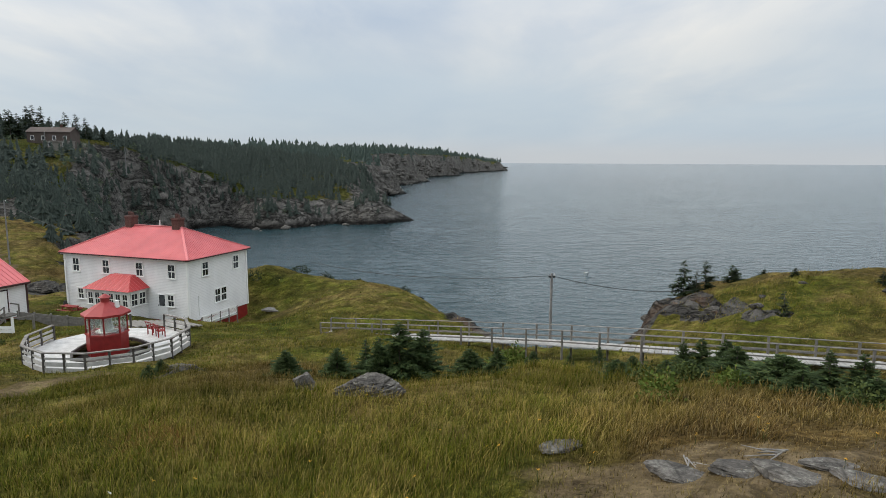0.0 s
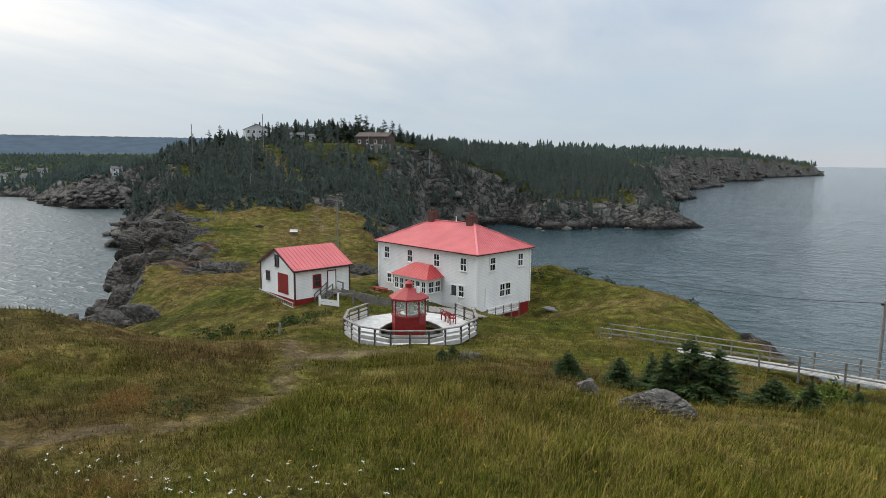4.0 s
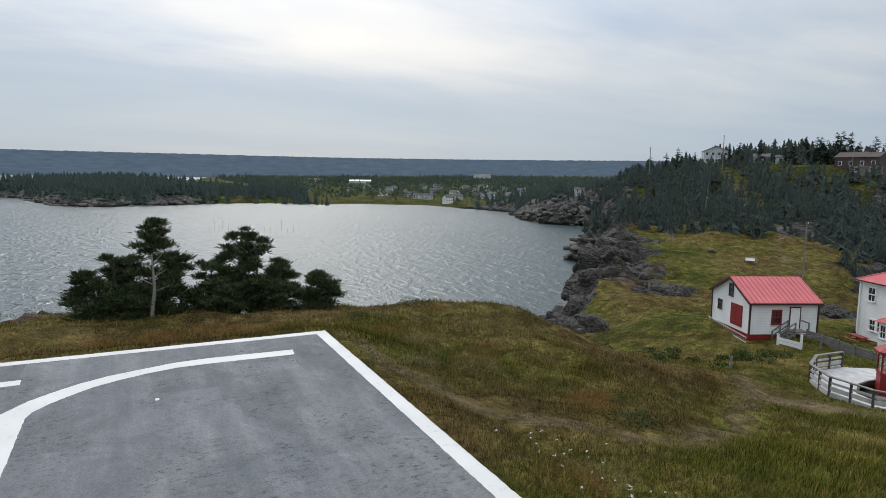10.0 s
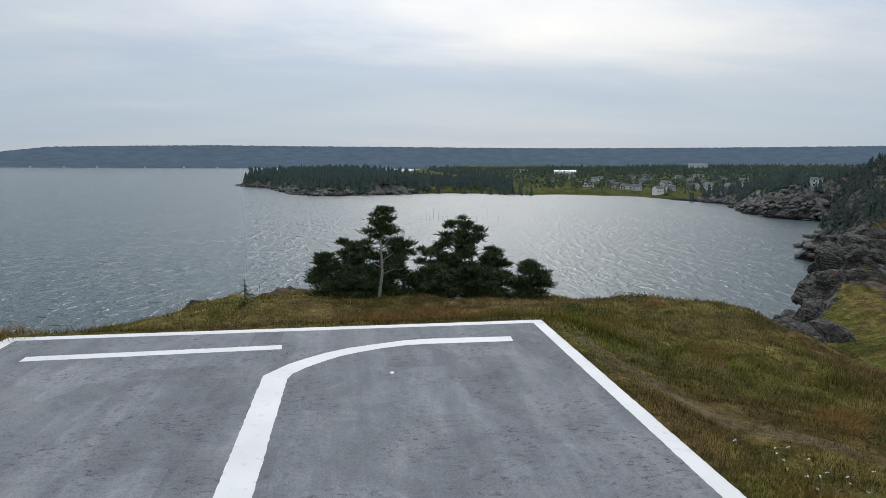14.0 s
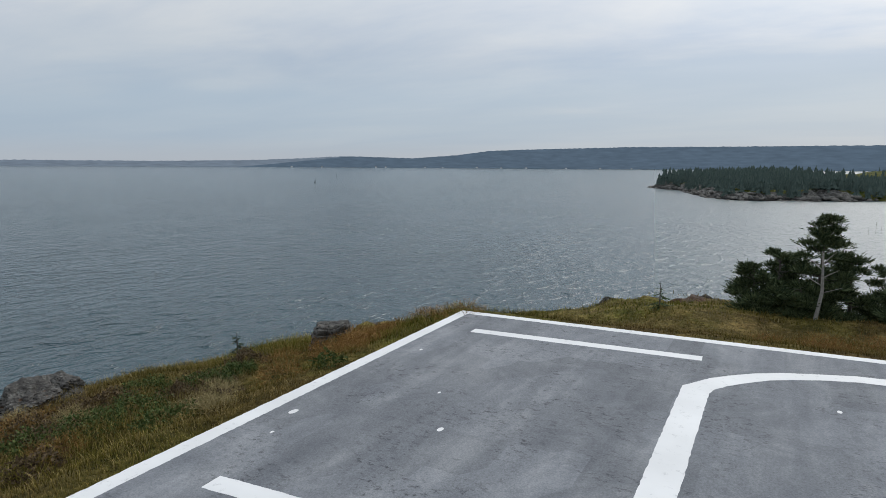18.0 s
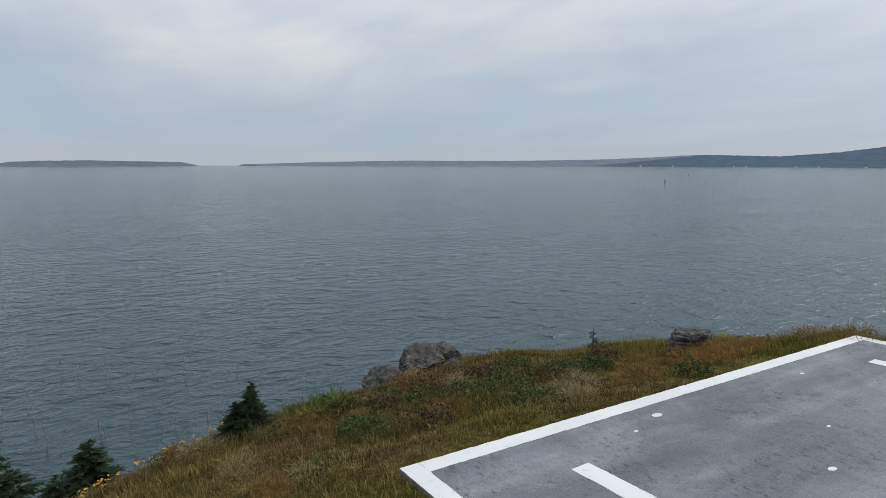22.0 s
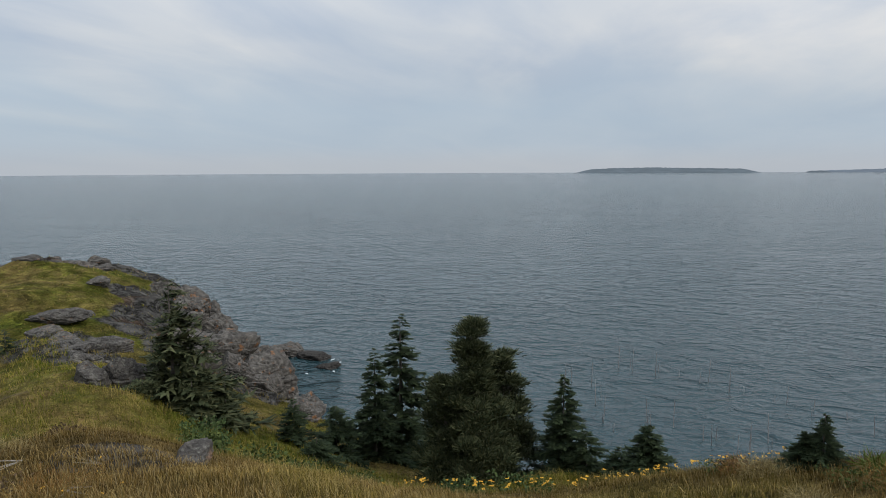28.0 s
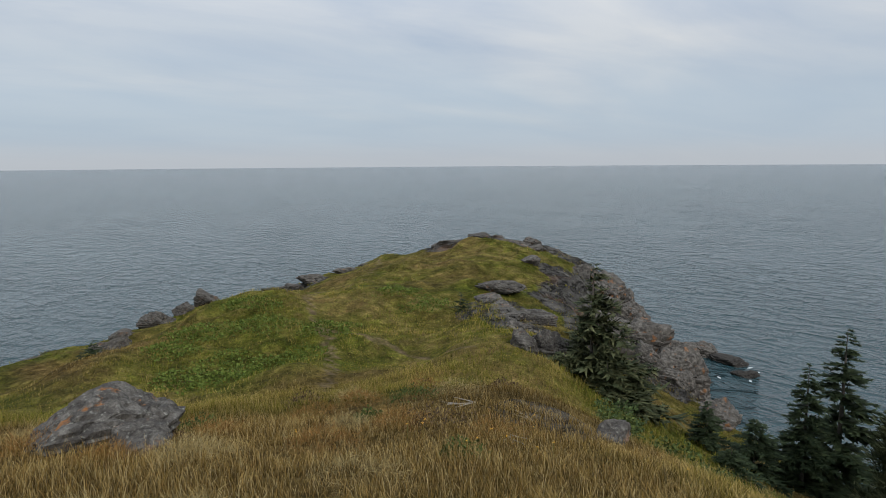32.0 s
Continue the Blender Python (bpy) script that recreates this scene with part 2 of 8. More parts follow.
def ground_material(name, turf_tone=(1.0, 1.0, 1.0), stone_tone=1.0, joint=0.45, relief=0.2, rusty=0.57):
    n = Nodes(name, 0.92, 0, 0.05)
    broad = n.noise(0.06, 5, 0.6, distort=0.6)
    mid = n.noise(0.35, 6, 0.65)
    tuft = n.noise(1.5, 5, 0.7)
    fine = n.noise(5.0, 5, 0.75)
    tone = n.math("ADD", n.math("ADD", n.math("MULTIPLY", broad, 0.5), n.math("MULTIPLY", mid, 0.3)), n.math("MULTIPLY", tuft, 0.2))
    turf = n.ramp(tone, [(0.38, (0.042, 0.058, 0.009)), (0.45, (0.096, 0.106, 0.015)), (0.50, (0.140, 0.130, 0.026)), (0.55, (0.195, 0.156, 0.046)), (0.63, (0.225, 0.150, 0.056))])
    turf = n.mix(n.ramp(n.attr("dry"), [(0.0, 0.0), (1.0, 0.9)]), turf, n.ramp(tuft, [(0.3, (0.072, 0.050, 0.018)), (0.5, (0.140, 0.092, 0.032)), (0.7, (0.215, 0.150, 0.058))]))
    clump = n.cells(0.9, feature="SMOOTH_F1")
    # turf darkens between clumps: shade among the tufts put into the colour
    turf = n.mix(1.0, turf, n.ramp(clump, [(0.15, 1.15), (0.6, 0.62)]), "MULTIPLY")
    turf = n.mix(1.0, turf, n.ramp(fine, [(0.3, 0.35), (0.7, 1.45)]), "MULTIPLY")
    turf = n.mix(1.0, turf, turf_tone, "MULTIPLY")
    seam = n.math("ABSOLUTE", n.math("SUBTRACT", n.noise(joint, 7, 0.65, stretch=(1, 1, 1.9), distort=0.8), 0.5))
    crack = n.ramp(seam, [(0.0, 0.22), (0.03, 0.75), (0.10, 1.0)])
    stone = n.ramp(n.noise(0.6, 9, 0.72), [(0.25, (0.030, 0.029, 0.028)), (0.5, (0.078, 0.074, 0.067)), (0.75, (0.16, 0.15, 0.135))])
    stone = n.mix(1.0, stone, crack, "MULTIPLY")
    stone = n.mix(1.0, stone, (stone_tone, stone_tone, stone_tone), "MULTIPLY")
    rust = n.ramp(n.noise(0.16, 5), [(rusty, 0.0), (rusty + 0.15, 0.75)])
    stone = n.mix(rust, stone, n.ramp(fine, [(0.3, (0.085, 0.042, 0.022)), (0.7, (0.19, 0.105, 0.055))]))
    high = n.t.nodes.new("ShaderNodeSeparateXYZ")
    n.put(n.where.outputs["Position"], high.inputs[0])
    wet = n.ramp(n.math("ADD", n.math("DIVIDE", high.outputs[2], 10.0), n.math("MULTIPLY", mid, 0.25)), [(0.22, 0.16), (0.42, 1.0)])
    stone = n.mix(1.0, stone, wet, "MULTIPLY")
    edge = n.math("ADD", n.attr("rock"), n.math("MULTIPLY", n.math("SUBTRACT", n.noise(0.5, 6, 0.7), 0.5), 0.9))
    col = n.mix(n.ramp(edge, [(0.45, 0.0), (0.58, 1.0)]), turf, stone)
    soil = n.mix(1.0, n.ramp(mid, [(0.3, (0.105, 0.078, 0.042)), (0.7, (0.225, 0.168, 0.096))]), n.ramp(fine, [(0.3, 0.6), (0.7, 1.3)]), "MULTIPLY")
    track = n.math("ADD", n.attr("path"), n.math("MULTIPLY", n.math("SUBTRACT", n.noise(1.1, 5), 0.5), 0.7))
    col = n.mix(n.ramp(track, [(0.4, 0.0), (0.62, 1.0)]), col, soil)
    n.bump(n.math("ADD", n.math("ADD", fine, n.math("MULTIPLY", tuft, 1.4)), n.math("MULTIPLY", crack, 2.6)), 0.9, relief)
    return n.done(col)


def sea_material():
    n = Nodes("sea_water", 0.1, 0, 0.5)
    n.bsdf.inputs["IOR"].default_value = 1.33
    wide = n.noise(0.006, 4, 0.55, stretch=(1, 1.6, 1))
    gusts = n.ramp(n.noise(0.014, 5, 0.6, stretch=(1, 2.2, 1)), [(0.34, 0.62), (0.62, 1.15)])
    col = n.ramp(wide, [(0.3, (0.012, 0.033, 0.039)), (0.7, (0.017, 0.041, 0.047))])
    swell = n.noise(0.09, 3, 0.5, stretch=(0.7, 1.0, 1), distort=0.3)
    chop = n.math("POWER", n.noise(0.30, 3, 0.55, stretch=(0.6, 1.0, 1), distort=0.8), 4.0)
    ripple = n.math("POWER", n.noise(0.95, 3, 0.6, stretch=(0.65, 1.0, 1), distort=0.6), 3.0)
    waves = n.math("ADD", n.math("ADD", n.math("MULTIPLY", swell, 0.35), n.math("MULTIPLY", ripple, 0.55)), n.math("MULTIPLY", chop, 3.2))
    here = n.t.nodes.new("ShaderNodeSeparateXYZ")
    n.put(n.where.outputs["Position"], here.inputs[0])
    # sectors from the camera towards bay and north cove get smaller waves, fitted to its view
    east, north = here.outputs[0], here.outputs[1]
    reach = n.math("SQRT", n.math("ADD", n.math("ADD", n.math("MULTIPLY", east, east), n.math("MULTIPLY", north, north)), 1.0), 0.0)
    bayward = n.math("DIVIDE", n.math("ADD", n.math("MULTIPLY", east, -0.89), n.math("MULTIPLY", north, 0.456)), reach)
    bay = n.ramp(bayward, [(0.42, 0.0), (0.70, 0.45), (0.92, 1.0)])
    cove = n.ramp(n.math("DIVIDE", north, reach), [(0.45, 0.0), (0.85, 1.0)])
    view_sectors = n.math("MAXIMUM", bay, n.math("MULTIPLY", cove, 0.9))
    sector_waves = n.math("SUBTRACT", 1.4, n.math("MULTIPLY", view_sectors, 0.95))
    n.bump(n.math("MULTIPLY", waves, n.math("MULTIPLY", gusts, sector_waves)), 1.0, 1.0)
    # bay sector made rougher so that it looks bright from the camera
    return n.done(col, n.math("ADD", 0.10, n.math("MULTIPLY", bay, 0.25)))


# far heath: own dull green, with turf and stone lifted to stand for haze
M_GROUND, M_FARLAND, M_SEA = ground_material("meadow_and_rock"), ground_material("hazy_heath_and_rock", (0.74, 0.86, 0.84), 2.0, 0.11, 0.9, 0.66), sea_material()


M_WHITE = plain("white_house_paint", (0.74, 0.74, 0.73), 0.6, vary=0.06, scale=1.2)
M_TRIM = plain("white_trim_paint", (0.82, 0.82, 0.80), 0.5, vary=0.04)
M_RED = plain("dark_red_paint", (0.24, 0.020, 0.018), 0.5, vary=0.15)
M_GREYWOOD = plain("weathered_grey_timber", (0.20, 0.185, 0.165), 0.85, vary=0.25, scale=4, bump=0.3)
M_BRICK = plain("chimney_brick", (0.11, 0.055, 0.045), 0.9, vary=0.3, scale=6, bump=0.3)
M_DARKTRIM = plain("dark_brown_trim", (0.06, 0.03, 0.028), 0.6, vary=0.2)

# ---- geometry helpers ----
def lattice(ix, iy, seed):
    h = np.sin(ix * 127.1 + iy * 311.7 + seed * 74.7) * 43758.5453
    return h - np.floor(h)


def value_noise(x, y, seed=0):
    ix, iy = np.floor(x), np.floor(y)
    fx, fy = x - ix, y - iy
    fx, fy = fx * fx * (3 - 2 * fx), fy * fy * (3 - 2 * fy)
    a, b = lattice(ix, iy, seed), lattice(ix + 1, iy, seed)
    c, d = lattice(ix, iy + 1, seed), lattice(ix + 1, iy + 1, seed)
    return (a + (b - a) * fx) * (1 - fy) + (c + (d - c) * fx) * fy - 0.5


def fbm(x, y, octaves=4, seed=0, gain=0.5):
    total, amp = 0.0, 1.0
    for k in range(octaves):
        total = total + amp * value_noise(x * 2**k + 13.7 * k, y * 2**k - 7.3 * k, seed + k)
        amp *= gain
    return total


class Spline:
    """A thin-plate surface through spot heights placed to fit the camera's view."""

    def __init__(self, spots, soft=0.3):
        p = np.array(spots, float)
        self.xy = p[:, :2]
        n = len(p)
        k = self.kernel(self.xy[:, 0][:, None] - self.xy[:, 0], self.xy[:, 1][:, None] - self.xy[:, 1]) + soft * np.eye(n)
        q = np.c_[np.ones(n), self.xy]
        a = np.block([[k, q], [q.T, np.zeros((3, 3))]])
        self.w = np.linalg.solve(a, np.r_[p[:, 2], 0, 0, 0])

    @staticmethod
    def kernel(dx, dy):
        r2 = dx * dx + dy * dy + 1e-9
        return r2 * np.log(r2) * 0.5

    def __call__(self, x, y):
        x, y = np.asarray(x, float), np.asarray(y, float)
        z = self.w[-3] + self.w[-2] * x + self.w[-1] * y
        for (px, py), w in zip(self.xy, self.w):
            z = z + w * self.kernel(x - px, y - py)
        return z


def shore_distance(x, y, ring):
    """Metres inland (positive) or out at sea (negative) of a closed shoreline."""
    x, y = np.asarray(x, float), np.asarray(y, float)
    best, inside = np.full(x.shape, 1e18), np.zeros(x.shape, bool)
    for (ax, ay), (bx, by) in zip(ring, ring[1:] + ring[:1]):
        dx, dy = bx - ax, by - ay
        t = np.clip(((x - ax) * dx + (y - ay) * dy) / (dx * dx + dy * dy), 0, 1)
        best = np.minimum(best, (x - ax - t * dx) ** 2 + (y - ay - t * dy) ** 2)
        if dy:
            inside ^= ((ay > y) != (by > y)) & (x < dx * (y - ay) / dy + ax)
    return np.where(inside, 1, -1) * np.sqrt(best)


def line_distance(x, y, line):
    best = np.full(np.shape(x), 1e18)
    for (ax, ay), (bx, by) in zip(line, line[1:]):
        dx, dy = bx - ax, by - ay
        t = np.clip(((x - ax) * dx + (y - ay) * dy) / (dx * dx + dy * dy), 0, 1)
        best = np.minimum(best, (x - ax - t * dx) ** 2 + (y - ay - t * dy) ** 2)
    return np.sqrt(best)


def steps(a, b, near, far, centre):
    """Coordinates from a to b whose spacing grows away from centre."""
    v, outs = a, [a]
    while v < b:
        v += near + (far - near) * min(1, abs(v - centre) / 700)
        outs.append(v)
    return np.array(outs)


def sheet(name, xs, ys, height, material, masks=None, drop=None):
    """A grid mesh whose heights come from a function; masks become vertex attributes."""
    gx, gy = np.meshgrid(xs, ys)
    gz = height(gx, gy)
    nx, ny = len(xs), len(ys)
    co = np.stack([gx, gy, gz], -1).reshape(-1, 3)
    i = np.arange(nx * ny).reshape(ny, nx)
    quads = np.stack([i[:-1, :-1], i[:-1, 1:], i[1:, 1:], i[1:, :-1]], -1).reshape(-1, 4)
    if drop is not None:
        quads = quads[(co[quads, 2].max(1) > drop)]
    me = bpy.data.meshes.new(name)
    me.vertices.add(len(co)), me.loops.add(quads.size), me.polygons.add(len(quads))
    me.vertices.foreach_set("co", co.ravel())
    me.loops.foreach_set("vertex_index", quads.ravel())
    me.polygons.foreach_set("loop_start", np.arange(0, quads.size, 4))
    me.polygons.foreach_set("use_smooth", np.ones(len(quads), bool))
    for key, f in (masks or {}).items():
        me.attributes.new(key, "FLOAT", "POINT").data.foreach_set("value", f(gx, gy, gz).ravel().astype(np.float32))
    me.update(calc_edges=True)
    me.materials.append(material)
    return new(name, me)


def smooth(a, b, v):
    t = np.clip((v - a) / (b - a), 0, 1)
    return t * t * (3 - 2 * t)


# ---- the promontory ----
# spots and shoreline set along the camera's viewing rays at guessed distances
NORTH_SLOPE = [(0, -1.2, 25.2), (0, 12.5, 22.9), (6.5, 9.5, 24.6), (-5.4, 11.8, 23.3), (2.8, 14.2, 23.2), (-4.6, 20.5, 22.1), (-2.3, 26.9, 20.4), (10.4, 18.2, 23),
               (7.6, 25.9, 21), (-10.8, 16.9, 22.7), (-13.5, 30, 19.6), (-9.2, 49.2, 16.4), (2.5, 43, 16.6), (11, 37.5, 17.3), (17, 36, 17.7), (24, 34.5, 18), (35, 28, 18.5)]
NORTH_KNOLLS = [(-20.7, 72, 17.2), (-16, 72, 16.7), (-9.3, 71.4, 16.1), (-4, 70, 14.8), (1, 64, 14.2), (6, 56, 13.4), (-4, 79, 9.5), (4, 71, 10), (9, 63, 9.0), (-13, 82, 10.5), (-16, 57.8, 15.3), (-6, 48, 16.8), (18.2, 57.4, 16.4), (19.3, 61, 15.6),
                (21.6, 57, 17.6), (21.9, 51.5, 17.6), (23.4, 61.7, 16.3), (28.8, 61.6, 18.2), (34.8, 53.7, 20.3), (36, 50.6, 20.6), (21.6, 46.5, 17.9), (17.2, 52.5, 15.6), (12.5, 52, 12.8), (10, 46, 16.0)]
HOUSE_FLAT = [(-23.5, 57.7, 14.9), (-20, 66, 13.6), (-36.6, 60.2, 15.2), (-30, 70, 14), (-40.3, 50.3, 15.4), (-46.5, 53, 15.8), (-50, 62, 14.8), (-27, 38, 17.4), (-20.9, 38, 17.0), (-17.7, 43, 16.9), (-24, 47, 16.6)]
WEST_NECK = [(-33, 31, 17.2), (-28.5, 22.4, 20.4), (-24.4, 23.8, 20.7), (-32, 20.5, 21.9), (-36, 13.9, 22.4), (-34.6, 17, 22.5), (-50, 33, 13), (-44, 24.7, 17.5), (-64, 56, 12.4), (-73.5, 68.5, 14.4),
             (-99, 113, 18), (-89, 121, 17.2), (-63, 91, 14.2), (-51, 80, 13), (-71, 103, 15), (-117, 131, 19), (-80, 85, 15), (-26, 11.8, 22.0), (-23, 12.8, 22.0), (-16.6, 19.6, 20.9)]
PAD_SIDE = [(-26, 6.4, 23.2), (-25.2, -13.6, 23.2), (-6.7, -12.3, 23.3), (-7.4, 7.7, 23.4), (-16, -4, 23.2), (-36.6, -7.3, 22.1), (-33, -3, 22.3), (-36, 2.4, 21.9), (-41, 0.3, 21.4), (-42.6, 5.7, 21.0), (-32.5, -11.2, 21.5), (-23.8, -18.1, 22.3),
            (-21.7, -23.8, 21.0), (-18.8, -26.4, 20.4), (-15.5, -29.5, 19.4), (-13, -30.5, 17.8), (-6.5, -25, 20.4), (-8, -31, 16.5), (-5.4, -21.9, 21.0), (-5.5, -16.7, 21.8)]
SOUTH_EAST = [(-0.1, -28.5, 17), (2.3, -26, 17.3), (12.4, -26.4, 16.2), (8.6, -16, 21.8), (11.5, -16.5, 21.6), (14, -17, 22), (15.9, -15.2, 22.2), (10, -8, 24), (12.7, -3.7, 24.3), (16, -6.8, 23.2), (17.8, -4, 23.4),
              (22.5, -12.4, 20.6), (22.4, -18.2, 19.8), (27.7, -19.4, 18.5), (26, -27.7, 19.4), (32, -30, 18.3), (24, -31, 16.8), (14, -40, 10.5), (7.6, -35, 12.8), (3, -36, 13)]
EAST_HEAD = [(40, -10.3, 17.4), (42.9, -3, 16.9), (46.6, -6.7, 16.6), (51.9, -12.2, 16.2), (56.9, -16.9, 16.9), (60.1, -20.4, 17.5), (57.4, -22.1, 17.9), (53.4, -24.2, 17.5), (48.6, -25.1, 17.1), (68.7, -26, 13.0), (70.5, -20.4, 11.0), (66, -12.4, 10.6), (60.6, -7.2, 11.0), (54, -1, 12.5),
             (39.9, -24.4, 16.6), (34, -26.2, 17.2), (35, -13.6, 17.6), (33.3, -17.6, 17.9), (50.6, -35.6, 17.1), (58.2, -38.6, 17.5), (64, -33, 15.4), (67, -37.2, 15.8), (75.3, -45.1, 16.6), (69.4, -52.2, 17.9), (70.7, -55.6, 18.3), (66.9, -60.1, 18.7), (64.1, -66, 18.2), (64.5, -72.5, 16.4), (55, -50, 17.0),
             (49.6, -37, 16.4), (40, -38, 18.4), (42.3, -33.4, 16.9), (77, -39, 14.7), (76, -30, 12.4), (89, -27, 10.2), (86.7, -21, 9.2), (80, -14.6, 9.2), (85, -7, 8.3), (80, -4, 8.8), (57, -78.5, 10.0), (51, -76.5, 6), (46, -70, 8), (41, -64, 9), (36, -56, 10.5), (31, -47, 12.5), (27.5, -39, 14.5), (50, 20, 15), (92, -41, 9.5), (88, -49, 11.5), (80, -60, 14.0), (91, -14, 6.0), (93, -22, 6.5), (92, -32, 8.5)]
SHORE = [(-160, 160), (-152, 122), (-114, 87), (-99, 71), (-85, 58), (-66, 38), (-58, 15), (-55, -5), (-48, -20), (-38, -32), (-27, -41), (-15, -45), (-5, -48), (5, -52), (16, -56), (26, -58), (35, -63), (41.5, -70.5),
         (48, -79), (52.5, -88), (58, -88), (67, -86), (76, -80), (87, -63), (95, -46), (99, -30), (97, -12), (92, 4), (84, 22), (72, 40), (62, 60), (48, 76), (32, 84), (24, 77), (18, 67), (15, 60), (11, 57.5),
         (6, 62), (4, 74), (0, 86), (-16, 92), (-30, 92), (-45, 95), (-60, 115), (-75, 150), (-100, 175)]
TRACKS = [[(-24, 7.4), (-20.5, 7.6), (-17.6, 8.4), (-15.6, 9.8), (-14.0, 11.4), (-13.1, 13.2), (-14.2, 15.6), (-15.6, 17.6), (-16.6, 19.6), (-19.4, 23.6), (-22, 27), (-27, 33)], [(-46, 66), (-55, 80), (-64, 93), (-74, 104), (-84, 112), (-92, 126), (-96, 140)]]
LEDGE = [(-20.2, 25.5), (-18.6, 28.0), (-17.2, 29.6), (-15.6, 31.2), (-13.0, 31.6)]
EAST_TRACKS = [[(26, -14), (34, -19), (40, -22), (45, -23.5), (50.5, -25.5), (54.5, -27), (62, -37), (68, -43), (74, -47)], [(44, -23.5), (40.5, -25.5), (36.5, -26), (32, -26), (28.5, -25)]]
land_spline = Spline(NORTH_SLOPE + NORTH_KNOLLS + HOUSE_FLAT + WEST_NECK + PAD_SIDE + SOUTH_EAST + EAST_HEAD)


CRAGS = [(40, -38, 4.6), (35, -35.5, 3.2), (44, -41, 3), (26, -29.5, 3), (65, -61.5, 5), (70, -56, 3.5), (60.5, -69, 4), (53, -60, 4), (-68, 67, 5), (-78, 70, 7), (-87, 75, 8), (-51, 80, 4), (22, 50, 2.4), (20.5, 56, 3.4), (17, 57.5, 3.2),
         (24, 46, 1.6), (-14.6, -28.2, 3.2), (-22.6, -18.8, 1.6), (13.5, -15.5, 1.8), (79, -38, 3.5), (-12.5, 28.8, 1.6), (-15, 26, 1.2), (-95, 84, 8), (-104, 92, 8)]


def rockiness(x, y, d):
    """0 on turf, 1 on bare rock: the sea cliffs and scattered outcrops."""
    cliff = 9 * smooth(24, 30, x) * smooth(-32, -40, y) * smooth(75, 55, x)
    crag = 0.0
    for cx, cy, r in CRAGS:
        crag = np.maximum(crag, smooth(1.15, 0.6, np.hypot(x - cx, y - cy) / r + 0.7 * fbm(x * 0.35, y * 0.35, 3, 17)))
    return np.maximum(crag, smooth(10, 5, d + 6 * fbm(x * 0.09, y * 0.09, 3, 9) - 4 * smooth(-70, -90, x) - cliff))


def land_height(x, y):
    d = shore_distance(x, y, SHORE)
    dn = d + 5.0 * fbm(x * 0.07, y * 0.07, 4, 3)
    top = land_spline(x, y)
    near = np.hypot(x, y + 1)
    top = top + (0.5 + 1.6 * smooth(-48, -60, x) + 1.4 * smooth(24, 40, x) * smooth(0, -12, y)) * fbm(x * 0.12, y * 0.12, 3, 1) * smooth(6, 25, near) + 0.16 * fbm(x * 0.7, y * 0.7, 3, 2) + 0.5 * smooth(12, 26, near) * fbm(x * 0.3, y * 0.3, 3, 6)
    top = top - 0.7 * np.exp(-((x + 15.6) ** 2 + (y - 18.2) ** 2) / 1.5) + 0.35 * np.exp(-((x + 18.2) ** 2 + (y - 17.2) ** 2) / 3.0)   # worn hollow where the track turns
    rise = smooth(-1.0, 9.0, dn) ** 0.8
    z = -4 + (top + 4) * rise
    rock = rockiness(x, y, d)
    ridged = 1 - 2 * np.abs(fbm(x * 0.16, y * 0.16, 4, 21))
    z = z + rock * (1.3 * (ridged - 0.72) + 2.0 * fbm(x * 0.33, y * 0.33, 4, 30) + 0.9 * (0.6 - 2 * np.abs(fbm(x * 0.6, y * 0.6, 3, 33)))) * smooth(-6, 2, dn) * (0.35 + 0.65 * smooth(24, 8, d))
    flat_pad = smooth(2.4, 0.2, np.maximum(np.abs(x + 16.1) - 10.0, np.abs(y + 3.6) - 10.3))
    z = z * (1 - flat_pad) + 23.55 * flat_pad
    return np.where(d < -14, -6.0, z)


def rock_mask(x, y, z):
    gy, gx = np.gradient(z, y[:, 0], x[0])
    steep = np.hypot(gx, gy)
    return np.clip(np.maximum(rockiness(x, y, shore_distance(x, y, SHORE)), smooth(0.75, 1.15, steep)), 0, 1)


def path_mask(x, y, z):
    m = 0.56 * smooth(1.5, 0.4, line_distance(x, y, TRACKS[0]))
    m = np.maximum(m, 0.7 * smooth(1.5, 0.5, line_distance(x, y, TRACKS[1])))
    for t in EAST_TRACKS:
        m = np.maximum(m, 0.6 * smooth(0.9, 0.25, line_distance(x, y, t)))
    m = np.maximum(m, 0.62 * smooth(1.9, 0.6, line_distance(x, y, LEDGE) + 1.6 * fbm(x * 0.8, y * 0.8, 3, 18)))
    bare = smooth(4.6, 1.8, np.hypot((x - 5.0) / 1.5, (y - 11.0) / 0.75) + 2.2 * fbm(x * 0.9, y * 0.9, 3, 15))
    return np.maximum(m, bare * 0.68)


def dry_mask(x, y, z):
    pad = smooth(14, 9, np.maximum(np.abs(x + 20) * 0.75, np.abs(y + 4)))
    west = smooth(22, 8, np.hypot(x + 30, (y - 10) * 0.8))
    south = smooth(16, 5, np.hypot(x - 10, y + 14)) + smooth(20, 9, np.hypot((x + 10) * 0.8, y + 21))
    south = south + smooth(15, 6, np.hypot(x - 17, y + 8))
    bare = smooth(6, 2, np.hypot((x - 5.5) / 1.4, (y - 9.8) / 0.9))
    return np.clip(0.8 * np.maximum(np.maximum(np.maximum(pad, west), south), bare) + 1.5 * fbm(x * 0.13, y * 0.13, 4, 12) + 0.12 * smooth(30, 50, np.hypot(x, y)), 0, 1)


XS = np.concatenate([np.arange(-165, -55, 1.6), np.arange(-55, 60, 0.8), np.arange(60, 115, 1.3)])
YS = np.concatenate([np.arange(-100, -50, 1.2), np.arange(-50, 75, 0.8), np.arange(75, 180, 1.6)])
